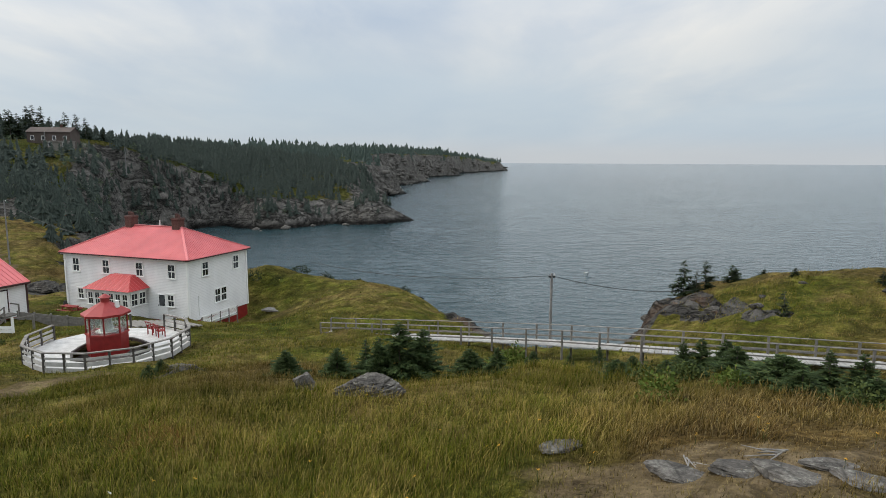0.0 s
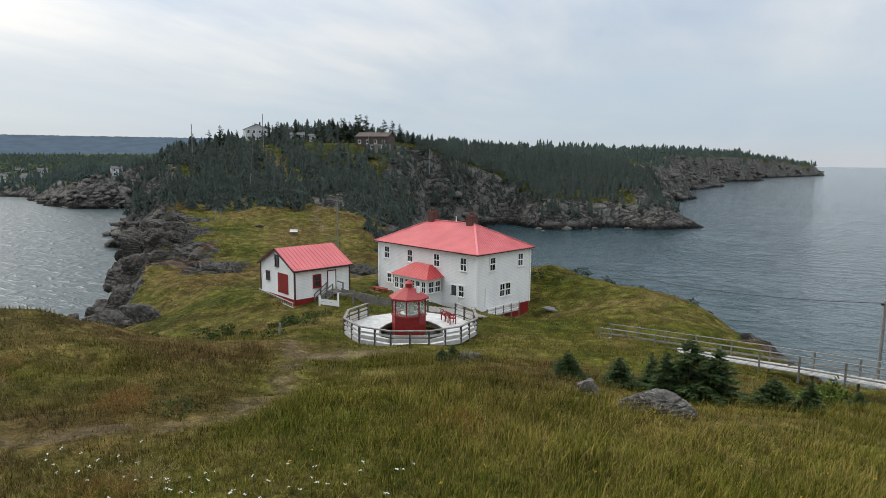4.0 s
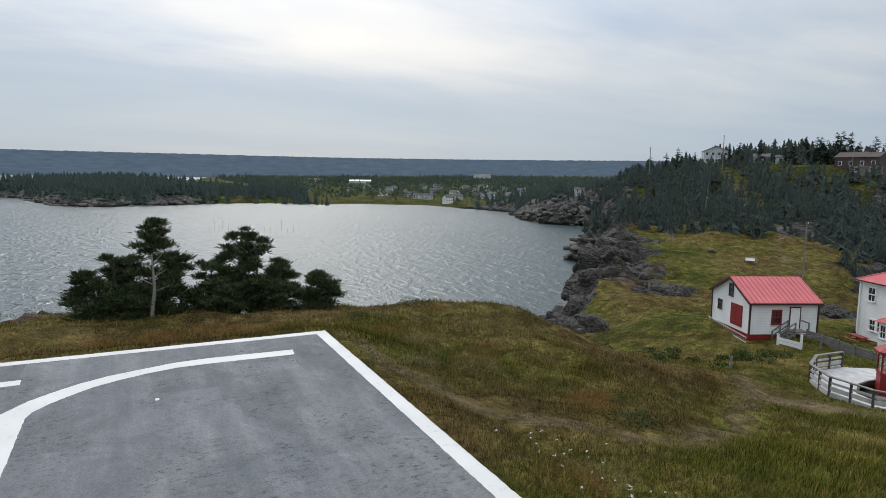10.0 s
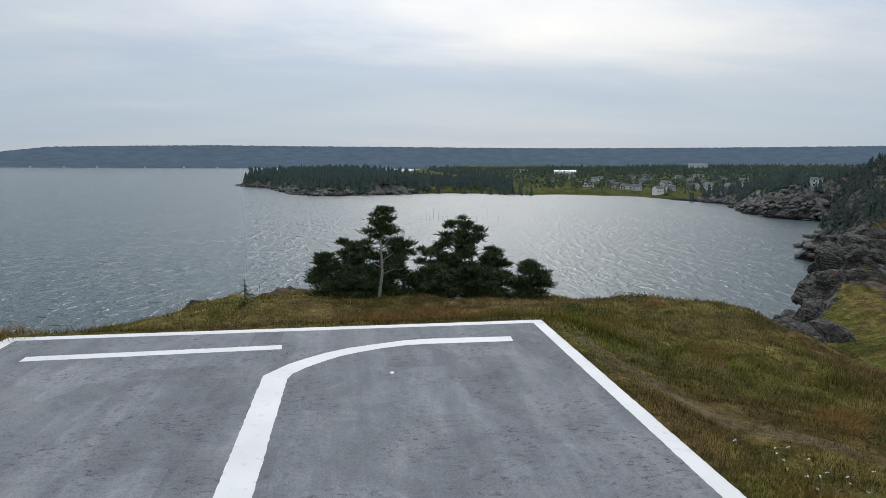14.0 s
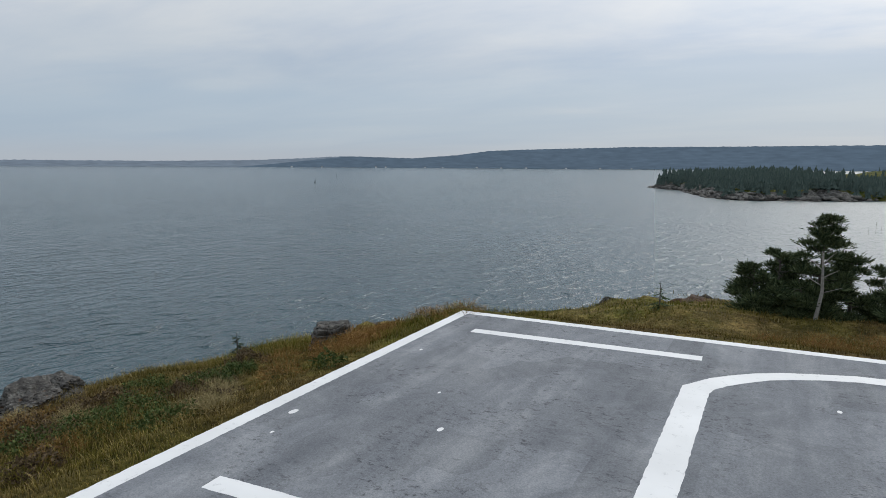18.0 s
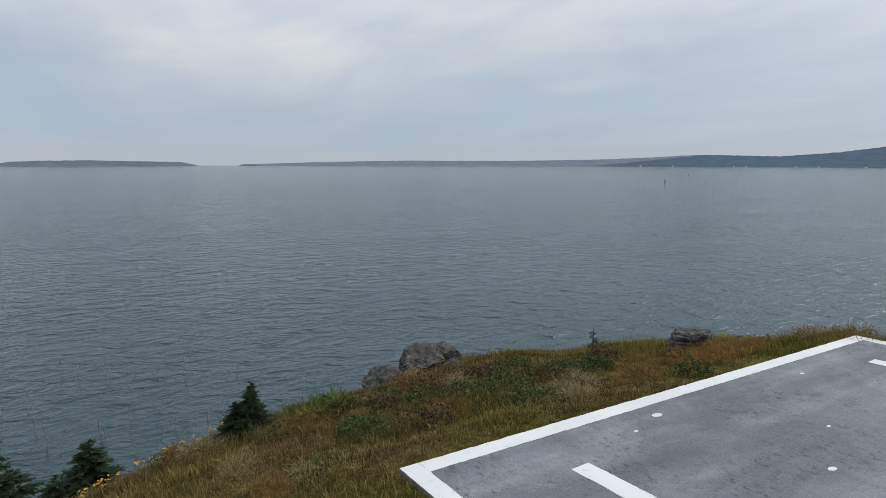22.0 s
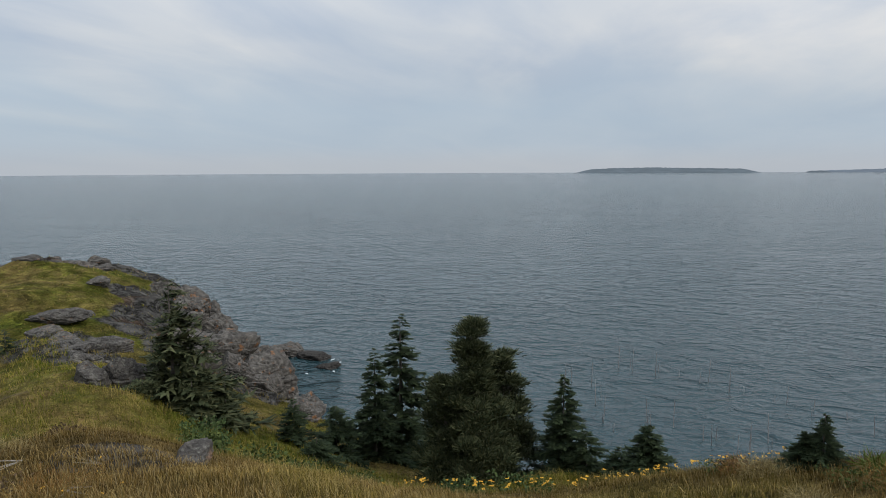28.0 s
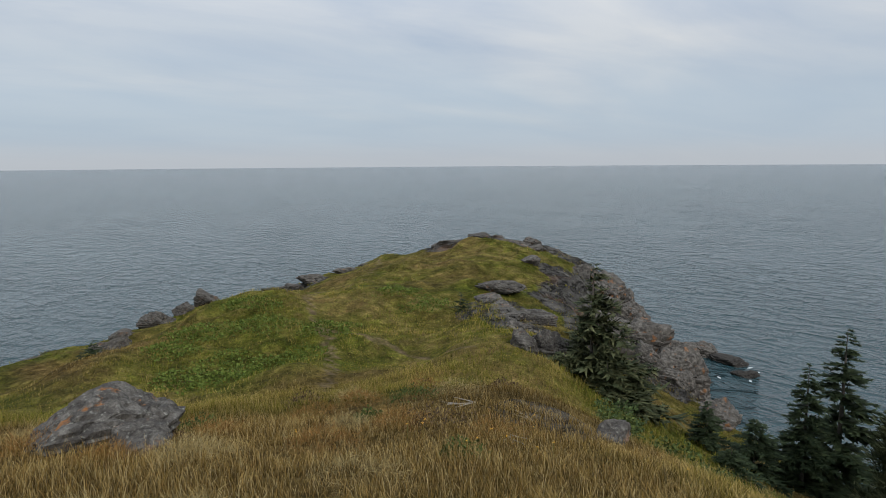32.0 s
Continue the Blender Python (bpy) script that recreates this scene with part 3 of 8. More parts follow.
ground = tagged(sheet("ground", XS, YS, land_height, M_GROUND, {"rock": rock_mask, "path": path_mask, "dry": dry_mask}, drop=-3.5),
                "grassy rocky promontory with bare cliffs and worn paths", "ground", kind="structure")

# ---- the mainland across the coves ----
MAIN_SHORE = [(-75, 150), (-92, 190), (-108, 235), (-98, 272), (-74, 257), (-50, 284), (-25, 282), (6, 310), (-28, 335), (-42, 380), (-36, 428), (-58, 470), (-33, 554), (-75, 640), (-50, 740), (-16, 860), (-60, 960),
              (-30, 1060), (36, 1160), (20, 1300), (90, 1500), (172, 1710), (140, 1900), (-100, 2200), (-1200, 2300), (-2300, 1800), (-2300, 300), (-1500, 60), (-1250, -60), (-1050, -150), (-878, -165),
              (-800, -120), (-700, -85), (-597, -52), (-622, 15), (-652, 68), (-640, 120), (-590, 172)]
MAIN_SHORE += [(-622, 205), (-580, 250), (-481, 286), (-395, 252), (-350, 247), (-318, 262), (-276, 226), (-226, 178), (-192, 142), (-175, 140), (-152, 122), (-120, 100), (-90, 110)]
HILL = [(-117, 131, 18.5), (-95, 125, 16), (-150, 180, 26), (-130, 190, 26), (-200, 225, 38), (-165, 230, 37), (-135, 222, 35), (-118, 232, 31), (-153, 315, 32), (-137, 397, 29), (-117, 690, 34), (-78, 897, 36),
        (-17, 1400, 39), (95, 1600, 27), (-218, 205, 31), (-250, 225, 28), (-320, 300, 25), (-436, 310, 14), (-100, 290, 22), (-73, 300, 13), (-61, 345, 17), (-50, 450, 22), (-300, 500, 34), (-300, 1000, 38)]
FLATS = [(-700, 250, 5), (-900, 350, 9), (-1200, 500, 14), (-700, 500, 14), (-760, -60, 9), (-860, -140, 7), (-650, 60, 7), (-1000, 0, 12), (-1600, 600, 22), (-1900, 1200, 30), (-1100, 900, 26), (-560, 360, 8)]
main_spline = Spline(HILL + FLATS, 30.0)


def main_height(x, y):
    d = shore_distance(x, y, MAIN_SHORE)
    dn = d + 14 * fbm(x * 0.02, y * 0.02, 4, 41) + 5 * fbm(x * 0.09, y * 0.09, 3, 44)
    top = np.maximum(main_spline(x, y), 3.0) + 3 * fbm(x * 0.02, y * 0.02, 4, 42)
    low = smooth(-480, -560, x) * smooth(20, 120, y)                       # the village shore shelves gently
    rise = smooth(-2, 24 + 40 * low, dn) ** 0.75
    z = -5 + (top + 5) * rise
    rough = smooth(45, 10, d) * (1 - low * 0.7)
    z = z + rough * (5.5 * fbm(x * 0.06, y * 0.06, 4, 51) + 2.5 * (1 - 2 * np.abs(fbm(x * 0.13, y * 0.13, 3, 52)))) * smooth(-12, 4, dn)
    return np.where(d < -40, -8.0, z)


def main_rock(x, y, z):
    gy, gx = np.gradient(z, y[:, 0], x[0])
    d = shore_distance(x, y, MAIN_SHORE)
    low = smooth(-480, -560, x) * smooth(20, 120, y)
    return np.clip(np.maximum(smooth(30, 14, d + 16 * fbm(x * 0.03, y * 0.03, 3, 61)) * (1 - 0.25 * low), smooth(0.7, 1.1, np.hypot(gx, gy))), 0, 1)


def main_path(x, y, z):
    drive = smooth(2.2, 1.0, line_distance(x, y, [(-104, 138), (-128, 168), (-160, 190), (-178, 205)]))
    return drive * 0.9


mx = -steps(-240, 2350, 3.2, 26.0, 150)[::-1]
my = steps(-260, 2320, 3.2, 26.0, 200)
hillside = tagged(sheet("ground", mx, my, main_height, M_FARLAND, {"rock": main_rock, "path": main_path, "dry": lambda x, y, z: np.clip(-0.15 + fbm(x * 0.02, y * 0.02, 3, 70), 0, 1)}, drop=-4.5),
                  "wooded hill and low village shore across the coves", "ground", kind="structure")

# ---- the sea, out to the horizon ----
bm = bmesh.new()
bmesh.ops.create_circle(bm, cap_ends=True, segments=160, radius=4900)
me = bpy.data.meshes.new("water")
bm.to_mesh(me), bm.free()
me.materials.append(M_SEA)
sea = tagged(new("water", me), "grey-green rippled sea under an overcast sky", "sea", kind="structure")

# ---- building helpers ----
def part(name, bm, material, parent=None, label=""):
    """Links a bmesh as one mesh object under a thing or a part."""
    me = bpy.data.meshes.new(name)
    bm.normal_update()
    bm.to_mesh(me), bm.free()
    me.materials.append(material)
    ob = new(name, me)
    ob.parent = parent
    return tagged(ob, label)


def thing(name, m, label, category, group=""):
    ob = new(name)
    ob.matrix_world = m
    return tagged(ob, label, category, group)


def boxes(*sizes, bevel=0.0):
    """Boxes (x0, x1, y0, y1, z0, z1) in one bmesh, with eased edges."""
    bm = bmesh.new()
    for x0, x1, y0, y1, z0, z1 in sizes:
        m = Matrix.Translation(((x0 + x1) / 2, (y0 + y1) / 2, (z0 + z1) / 2)) @ Matrix.Diagonal((x1 - x0, y1 - y0, z1 - z0, 1))
        bmesh.ops.create_cube(bm, size=1, matrix=m)
    if bevel:
        bmesh.ops.bevel(bm, geom=bm.edges[:], offset=bevel, segments=1, affect="EDGES")
    return bm


def beam(a, b, w, h=None, bm=None):
    """A squared timber from a to b."""
    bm = bm or bmesh.new()
    a, b = Vector(a), Vector(b)
    d = b - a
    m = Matrix.Translation((a + b) / 2) @ d.to_track_quat("X", "Z").to_matrix().to_4x4() @ Matrix.Diagonal((d.length, w, h or w, 1))
    bmesh.ops.create_cube(bm, size=1, matrix=m)
    return bm


def tube(a, b, r0, r1=None, sides=8, bm=None):
    bm = bm or bmesh.new()
    a, b = Vector(a), Vector(b)
    d = b - a
    m = Matrix.Translation((a + b) / 2) @ d.to_track_quat("Z", "Y").to_matrix().to_4x4()
    bmesh.ops.create_cone(bm, cap_ends=True, segments=sides, radius1=r0, radius2=r0 if r1 is None else r1, depth=d.length, matrix=m)
    return bm


def solid(points, faces):
    bm = bmesh.new()
    v = [bm.verts.new(p) for p in points]
    for f in faces:
        bm.faces.new([v[i] for i in f])
    bmesh.ops.recalc_face_normals(bm, faces=bm.faces[:])
    return bm


def on_land(x, y):
    return float(land_height(np.array([[float(x)]]), np.array([[float(y)]]))[0, 0])


def window(parent, m, w, h, bars=1, name="window", frame=M_TRIM, trim=0.1):
    """A sash window: casing, sill, two glazed sashes with glazing bars. The wall lies at y = 0, outside at -y."""
    f = part(name, boxes((-w / 2 - trim, -w / 2, -0.06, 0.05, -h / 2, h / 2), (w / 2, w / 2 + trim, -0.06, 0.05, -h / 2, h / 2), (-w / 2 - trim, w / 2 + trim, -0.07, 0.05, h / 2, h / 2 + trim)), frame, parent)
    f.matrix_local = m
    part("sill", boxes((-w / 2 - trim - 0.04, w / 2 + trim + 0.04, -0.12, 0.05, -h / 2 - 0.06, -h / 2)), frame, f)
    for z0, z1, y in ((-h / 2, 0, 0.0), (0, h / 2, -0.02)):
        s = [(-w / 2, -w / 2 + 0.05, y - 0.02, y + 0.02, z0, z1), (w / 2 - 0.05, w / 2, y - 0.02, y + 0.02, z0, z1), (-w / 2 + 0.05, w / 2 - 0.05, y - 0.02, y + 0.02, z0, z0 + 0.05), (-w / 2 + 0.05, w / 2 - 0.05, y - 0.02, y + 0.02, z1 - 0.05, z1)]
        s += [(-w / 2 + w * (i + 1) / (bars + 1) - 0.015, -w / 2 + w * (i + 1) / (bars + 1) + 0.015, y - 0.015, y + 0.015, z0 + 0.05, z1 - 0.05) for i in range(bars)]
        part("sash", boxes(*s), frame, f)
        part("pane", boxes((-w / 2 + 0.04, w / 2 - 0.04, y + 0.004, y + 0.012, z0 + 0.04, z1 - 0.04)), M_GLASS, f)
    return f


def clapboard_material():
    n = Nodes("white_clapboard", 0.55, 0, 0.3)
    s = n.t.nodes.new("ShaderNodeSeparateXYZ")
    n.put(n.where.outputs["Position"], s.inputs[0])
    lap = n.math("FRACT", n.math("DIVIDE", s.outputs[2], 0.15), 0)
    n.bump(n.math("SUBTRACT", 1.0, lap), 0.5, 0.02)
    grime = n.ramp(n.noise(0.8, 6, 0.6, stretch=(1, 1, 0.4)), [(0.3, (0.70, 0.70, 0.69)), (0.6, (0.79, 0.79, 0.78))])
    # dark line at each lap: the board's shadow put into the colour
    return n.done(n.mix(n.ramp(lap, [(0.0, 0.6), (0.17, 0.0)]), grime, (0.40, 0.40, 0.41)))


def dark_glass():
    n = Nodes("window_glass", 0.06, 0, 0.6)
    return n.done(n.ramp(n.noise(0.7, 3), [(0.35, (0.012, 0.014, 0.016)), (0.65, (0.07, 0.075, 0.08))]))


def clear_glass():
    mat = bpy.data.materials.new("clear_lantern_glass")
    mat.use_nodes = True
    b = mat.node_tree.nodes["Principled BSDF"]
    b.inputs["Base Color"].default_value = (0.80, 0.86, 0.84, 1)
    b.inputs["Transmission Weight"].default_value, b.inputs["Roughness"].default_value, b.inputs["IOR"].default_value = 0.9, 0.03, 1.35
    return mat


def roof_material():
    n = Nodes("red_metal_roofing", 0.35, 0, 0.5)
    fade = n.noise(0.5, 5, 0.6)
    return n.done(n.ramp(fade, [(0.3, (0.46, 0.085, 0.09)), (0.7, (0.60, 0.14, 0.14))]), n.ramp(n.noise(2.0, 4), [(0.3, 0.28), (0.7, 0.48)]))


M_CLAP, M_GLASS, M_CLEAR, M_ROOF = clapboard_material(), dark_glass(), clear_glass(), roof_material()
M_ROOFPALE = plain("sun_faded_roof_seam", (0.66, 0.20, 0.20), 0.4, vary=0.06)
M_DECK = plain("whitewashed_deck_boards", (0.50, 0.49, 0.47), 0.8, vary=0.2, scale=2.0, bump=0.2)
M_LANTROOF = plain("faded_red_lantern_roof", (0.30, 0.036, 0.034), 0.5, vary=0.12)
M_PLANK = plain("pale_walkway_planks", (0.36, 0.35, 0.33), 0.85, vary=0.2, scale=2.0, bump=0.2)
M_RAIL = plain("silvered_rail_timber", (0.23, 0.215, 0.195), 0.85, vary=0.3, scale=2.0, bump=0.2)
M_IRON = plain("dark_iron", (0.03, 0.03, 0.03), 0.6, vary=0.2)
M_POLE = plain("bleached_pole_wood", (0.22, 0.215, 0.21), 0.9, vary=0.25, scale=3, bump=0.2)
M_LENS = plain("milky_lens", (0.72, 0.74, 0.72), 0.3, vary=0.05)


def gable_roof(x0, x1, y0, y1, z, rise, along="y", thick=0.12):
    """Two slabs meeting at a ridge."""
    if along == "y":
        m = (x0 + x1) / 2
        p = [(x0, y0, z), (m, y0, z + rise), (x1, y0, z), (x0, y1, z), (m, y1, z + rise), (x1, y1, z)]
    else:
        m = (y0 + y1) / 2
        p = [(x0, y0, z), (x0, m, z + rise), (x0, y1, z), (x1, y0, z), (x1, m, z + rise), (x1, y1, z)]
    q = [(a, b, c - thick) for a, b, c in p]
    return solid(p + q, [(0, 3, 4, 1), (1, 4, 5, 2), (6, 7, 10, 9), (7, 8, 11, 10), (0, 1, 7, 6), (1, 2, 8, 7), (3, 9, 10, 4), (4, 10, 11, 5), (0, 6, 9, 3), (2, 5, 11, 8)])


# ---- the keeper's house ----
house = thing("house", Matrix.Translation((-23.6, 57.7, 15.0)) @ Matrix.Rotation(math.atan2(-0.337, 0.943), 4, "Z"),
              "white clapboard two-storey keeper's house with a red metal hip roof", "house")
FX0, FX1, FY0, FY1 = -15.65, -0.35, 0.35, 9.05
T = 0.22
for x0, x1, y0, y1 in ((FX0, FX1, FY0, FY0 + T), (FX0, FX1, FY1 - T, FY1), (FX0, FX0 + T, FY0 + T, FY1 - T), (FX1 - T, FX1, FY0 + T, FY1 - T)):
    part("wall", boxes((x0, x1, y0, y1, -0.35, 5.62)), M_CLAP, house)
part("foundation", boxes((FX0 + 0.04, FX1 - 0.04, FY0 + 0.04, FY1 - 0.04, -3.2, -0.35)), M_RED, house, "dark red painted foundation")
for x, y in ((FX0, FY0), (FX1, FY0), (FX1, FY1), (FX0, FY1)):
    part("corner_board", boxes((x - 0.09, x + 0.09, y - 0.09, y + 0.09, -0.35, 5.6), bevel=0.01), M_TRIM, house)
EV = [(-16.02, 0.0), (0.02, 0.0), (0.02, 9.4), (-16.02, 9.4)]
R0, R1 = Vector((-11.3, 4.7, 8.1)), Vector((-4.7, 4.7, 8.1))
roof = part("roof", solid([(x, y, 5.66) for x, y in EV] + [tuple(R0), tuple(R1)] + [(x, y, 5.56) for x, y in EV], [(0, 1, 5, 4), (1, 2, 5), (2, 3, 4, 5), (3, 0, 4), (0, 6, 7, 1), (1, 7, 8, 2), (2, 8, 9, 3), (3, 9, 6, 0), (6, 9, 8, 7)]), M_ROOF, house)
part("soffit", boxes((-15.95, -0.05, 0.06, 9.34, 5.46, 5.555)), M_TRIM, house)


def hip_seams(a, b, c, d, step):
    """Standing seams running up the slope from eave a-b to ridge d-c."""
    bm = bmesh.new()
    a, b, c, d = (Vector(p) for p in (a, b, c, d))
    along = (b - a).normalized()
    up = (d - a) - along * (d - a).dot(along)
    n, k = (b - a).length, 0.0
    top0, top1 = (d - a).dot(along), (c - a).dot(along)
    while (k := k + step) < n - 0.1:
        f = 1.0 if top0 <= k <= top1 else (k / top0 if k < top0 else (n - k) / (n - top1))
        p = a + along * k
        beam(p + Vector((0, 0, 0.012)), p + up * f + Vector((0, 0, 0.012)), 0.03, 0.035, bm)
    return bm


E3 = [(x, y, 5.66) for x, y in EV]
for q in ((E3[0], E3[1], R1, R0), (E3[1], E3[2], R1, R1), (E3[2], E3[3], R0, R1), (E3[3], E3[0], R0, R0)):
    part("seams", hip_seams(*q, 0.26), M_ROOF, roof)
for p, q in ((E3[0], R0), (E3[1], R1), (E3[2], R1), (E3[3], R0), (R0, R1)):
    part("ridge_cap", beam(Vector(p) + Vector((0, 0, 0.04)), Vector(q) + Vector((0, 0, 0.04)), 0.2, 0.05), M_ROOFPALE, roof, "sun-faded ridge cap")
for p, q in zip(E3, E3[1:] + E3[:1]):
    part("gutter", beam(Vector(p) - Vector((0, 0, 0.08)), Vector(q) - Vector((0, 0, 0.08)), 0.1, 0.1), M_DARKTRIM, house, "dark red gutter")
for cx, tall in ((-11.15, 1.0), (-5.1, 0.95)):
    ch = part("chimney", boxes((cx - 0.42, cx + 0.42, 4.25, 5.15, 7.2, 8.1 + tall), (cx - 0.48, cx + 0.48, 4.19, 5.21, 8.1 + tall - 0.22, 8.1 + tall - 0.08), bevel=0.015), M_BRICK, house, "brown brick chimney")
    part("flue", boxes((cx - 0.2, cx - 0.02, 4.5, 4.9, 8.1 + tall, 8.1 + tall + 0.42), (cx + 0.04, cx + 0.2, 4.5, 4.9, 8.1 + tall, 8.1 + tall + 0.3), bevel=0.02), M_BRICK, ch)
part("vent_pipe", tube((-7.7, 5.0, 7.7), (-7.7, 5.0, 8.7), 0.05), M_TRIM, house, "white vent pipe")


def front(x, z):
    return Matrix.Translation((x, FY0 - 0.005, z))


def side(y, z):
    return Matrix.Translation((FX1 + 0.005, y, z)) @ Matrix.Rotation(math.pi / 2, 4, "Z")


for x in (-14.18, -10.27, -6.07, -2.2):
    window(house, front(x, 4.42), 0.85, 1.35)
for x in (-13.8, -12.85):
    window(house, front(x, 1.5), 0.7, 1.05)
window(house, front(-2.45, 1.6), 0.75, 1.15)
for y in (2.75, 7.34):
    window(house, side(y, 4.42), 0.85, 1.35)
for y in (4.36, 5.3):
    window(house, side(y, 1.5), 0.8, 1.35)
door = part("door", boxes((-3.98, -2.98, FY0 - 0.05, FY0 + 0.02, 0.1, 2.22), bevel=0.01), M_TRIM, house, "white front door with a dark glazed panel")
part("pane", boxes((-3.82, -3.14, FY0 - 0.062, FY0 - 0.04, 1.05, 2.1)), M_GLASS, door)
part("door_handle", boxes((-3.94, -3.88, FY0 - 0.11, FY0 - 0.05, 1.02, 1.14)), M_IRON, door)
part("downpipe", tube((FX1 + 0.04, FY0 - 0.1, -0.3), (FX1 + 0.04, FY0 - 0.1, 5.5), 0.045), M_TRIM, house)
part("meter_pipe", tube((FX1 + 0.06, 1.6, 0.0), (FX1 + 0.06, 1.6, 2.0), 0.035), M_TRIM, house)
# glazed porch
M_PORCHROOF = plain("deep_red_porch_roof", (0.42, 0.045, 0.045), 0.45, vary=0.1, scale=1.0)
PX0, PX1, PY0 = -10.4, -5.2, -1.95
porch = part("porch", boxes((PX0, PX1, PY0, PY0 + 0.15, -0.3, 1.2), (PX0, PX0 + 0.15, PY0 + 0.15, FY0, -0.3, 1.2), (PX1 - 0.15, PX1, PY0 + 0.15, FY0, -0.3, 1.2), (PX0, PX1, PY0, PY0 + 0.15, 2.45, 2.72),
                           (PX1 - 0.15, PX1, PY0 + 0.15, FY0, 2.45, 2.72), (PX0, PX0 + 0.15, PY0 + 0.15, FY0, 2.45, 2.72)), M_CLAP, house, "glazed white porch with a red hip roof")
part("back_wall", boxes((PX0 + 0.2, PX1 - 0.2, FY0 - 0.35, FY0 - 0.02, 0.0, 2.6)), M_GREYWOOD, porch)
for i in range(7):
    x = PX0 + 0.06 + (PX1 - PX0 - 0.12) * i / 6
    part("post", boxes((x - 0.06, x + 0.06, PY0, PY0 + 0.14, 1.2, 2.45)), M_TRIM, porch)
for i in range(6):
    x = PX0 + 0.06 + (PX1 - PX0 - 0.12) * (i + 0.5) / 6
    window(porch, Matrix.Translation((x, PY0 + 0.02, 1.82)), 0.62, 1.18, 1, trim=0.04)
for y in (-1.3, -0.35):
    window(porch, Matrix.Translation((PX1 - 0.02, y, 1.82)) @ Matrix.Rotation(math.pi / 2, 4, "Z"), 0.75, 1.18, 1, trim=0.06)
pe = [(PX0 - 0.3, FY0, 2.72), (PX0 - 0.3, PY0 - 0.3, 2.72), (PX1 + 0.3, PY0 - 0.3, 2.72), (PX1 + 0.3, FY0, 2.72)]
pr = [(-9.1, FY0, 3.85), (-9.1, -0.25, 3.85), (-6.6, -0.25, 3.85), (-6.6, FY0, 3.85)]
proof = part("porch_roof", solid(pe + pr, [(0, 1, 5, 4), (1, 2, 6, 5), (2, 3, 7, 6), (4, 5, 6, 7), (3, 2, 1, 0), (0, 4, 7, 3)]), M_PORCHROOF, house)
part("seams", hip_seams(pe[1], pe[2], pr[2], pr[1], 0.4), M_ROOF, proof)
part("seams", hip_seams(pe[2], pe[3], pr[3], pr[2], 0.4), M_ROOF, proof)
# entry ramp with a slatted rail along the end wall
ramp = thing("ramp", house.matrix_world.copy(), "low timber ramp with a white slatted rail beside the house", "ramp")
part("deck_boards", boxes((-0.25, 1.15, 0.2, 5.4, -0.55, -0.45)), M_DECK, ramp)
for k in range(5):
    part("post", boxes((1.06, 1.16, 0.25 + 1.27 * k, 0.35 + 1.27 * k, -2.2, 0.35)), M_GREYWOOD, ramp)
for z in (-0.35, 0.3):
    part("rail", boxes((1.08, 1.14, 0.2, 5.42, z, z + 0.09)), M_TRIM, ramp)
for k in range(34):
    part("slat", boxes((1.09, 1.12, 0.3 + 0.15 * k, 0.36 + 0.15 * k, -0.3, 0.3)), M_TRIM, ramp)
landing = thing("doorstep", house.matrix_world @ Matrix.Translation((2.6, 9.2, 0)), "weathered timber slab lying on the grass by the house", "platform")
zl = on_land(*landing.matrix_world.translation[:2]) - 15.0
for k in range(5):
    part("plank", boxes((-1.0, 1.2, -0.5 + 0.24 * k, -0.28 + 0.24 * k, zl + 0.02, zl + 0.2), bevel=0.01), M_GREYWOOD, landing)
# small balcony on the far end
balcony = thing("balcony", house.matrix_world.copy(), "small grey timber balcony on the far end of the house", "balcony")
part("floor", boxes((-17.0, FX0, 5.0, 7.4, 2.5, 2.65)), M_GREYWOOD, balcony)
for x, y in ((-16.95, 5.05), (-16.95, 7.35), (-16.95, 6.2)):
    part("post", boxes((x - 0.06, x + 0.06, y - 0.06, y + 0.06, -2.0, 3.6)), M_GREYWOOD, balcony)
for k in range(8):
    part("board", boxes((-17.02, -16.98, 5.0 + 0.3 * k, 5.26 + 0.3 * k, 2.65, 3.55)), M_GREYWOOD, balcony)
    part("board", boxes((-16.95 + 0.16 * k, -16.82 + 0.16 * k, 4.97, 5.01, 2.65, 3.55)), M_GREYWOOD, balcony)

# ---- the shed ----
shed = thing("shed", Matrix.Translation((-40.25, 50.3, 15.4)) @ Matrix.Rotation(math.atan2(-0.368, 0.93), 4, "Z"),
             "small white clapboard shed with a red metal gable roof", "shed")
for x0, x1, y0, y1 in ((-7.0, -6.82, 0.18, 6.42), (-0.18, 0.0, 0.18, 6.42)):
    part("wall", boxes((x0, x1, y0, y1, 0.5, 3.62)), M_CLAP, shed)
for y0, y1 in ((0.0, 0.18), (6.42, 6.6)):
    part("gable_wall", solid([(x, y, z) for y in (y0, y1) for x, z in ((-7, 0.5), (0, 0.5), (0, 3.55), (-3.5, 5.3), (-7, 3.55))],
                             [(0, 1, 2, 3, 4), (9, 8, 7, 6, 5)] + [(i, i + 5, (i + 1) % 5 + 5, (i + 1) % 5) for i in range(5)]), M_CLAP, shed)
part("foundation", boxes((-6.97, -0.03, 0.03, 6.57, -2.2, 0.5)), M_RED, shed, "dark red foundation")
sroof = part("roof", gable_roof(-7.3, 0.3, -0.25, 6.85, 3.5, 1.9), M_ROOF, shed)
bm = bmesh.new()
for k in range(16):
    y = -0.2 + 0.46 * k
    for sx in (-7.3, 0.3):
        beam((sx, y, 3.53), (-3.5, y, 5.43), 0.035, 0.045, bm)
part("seams", bm, M_ROOF, sroof)
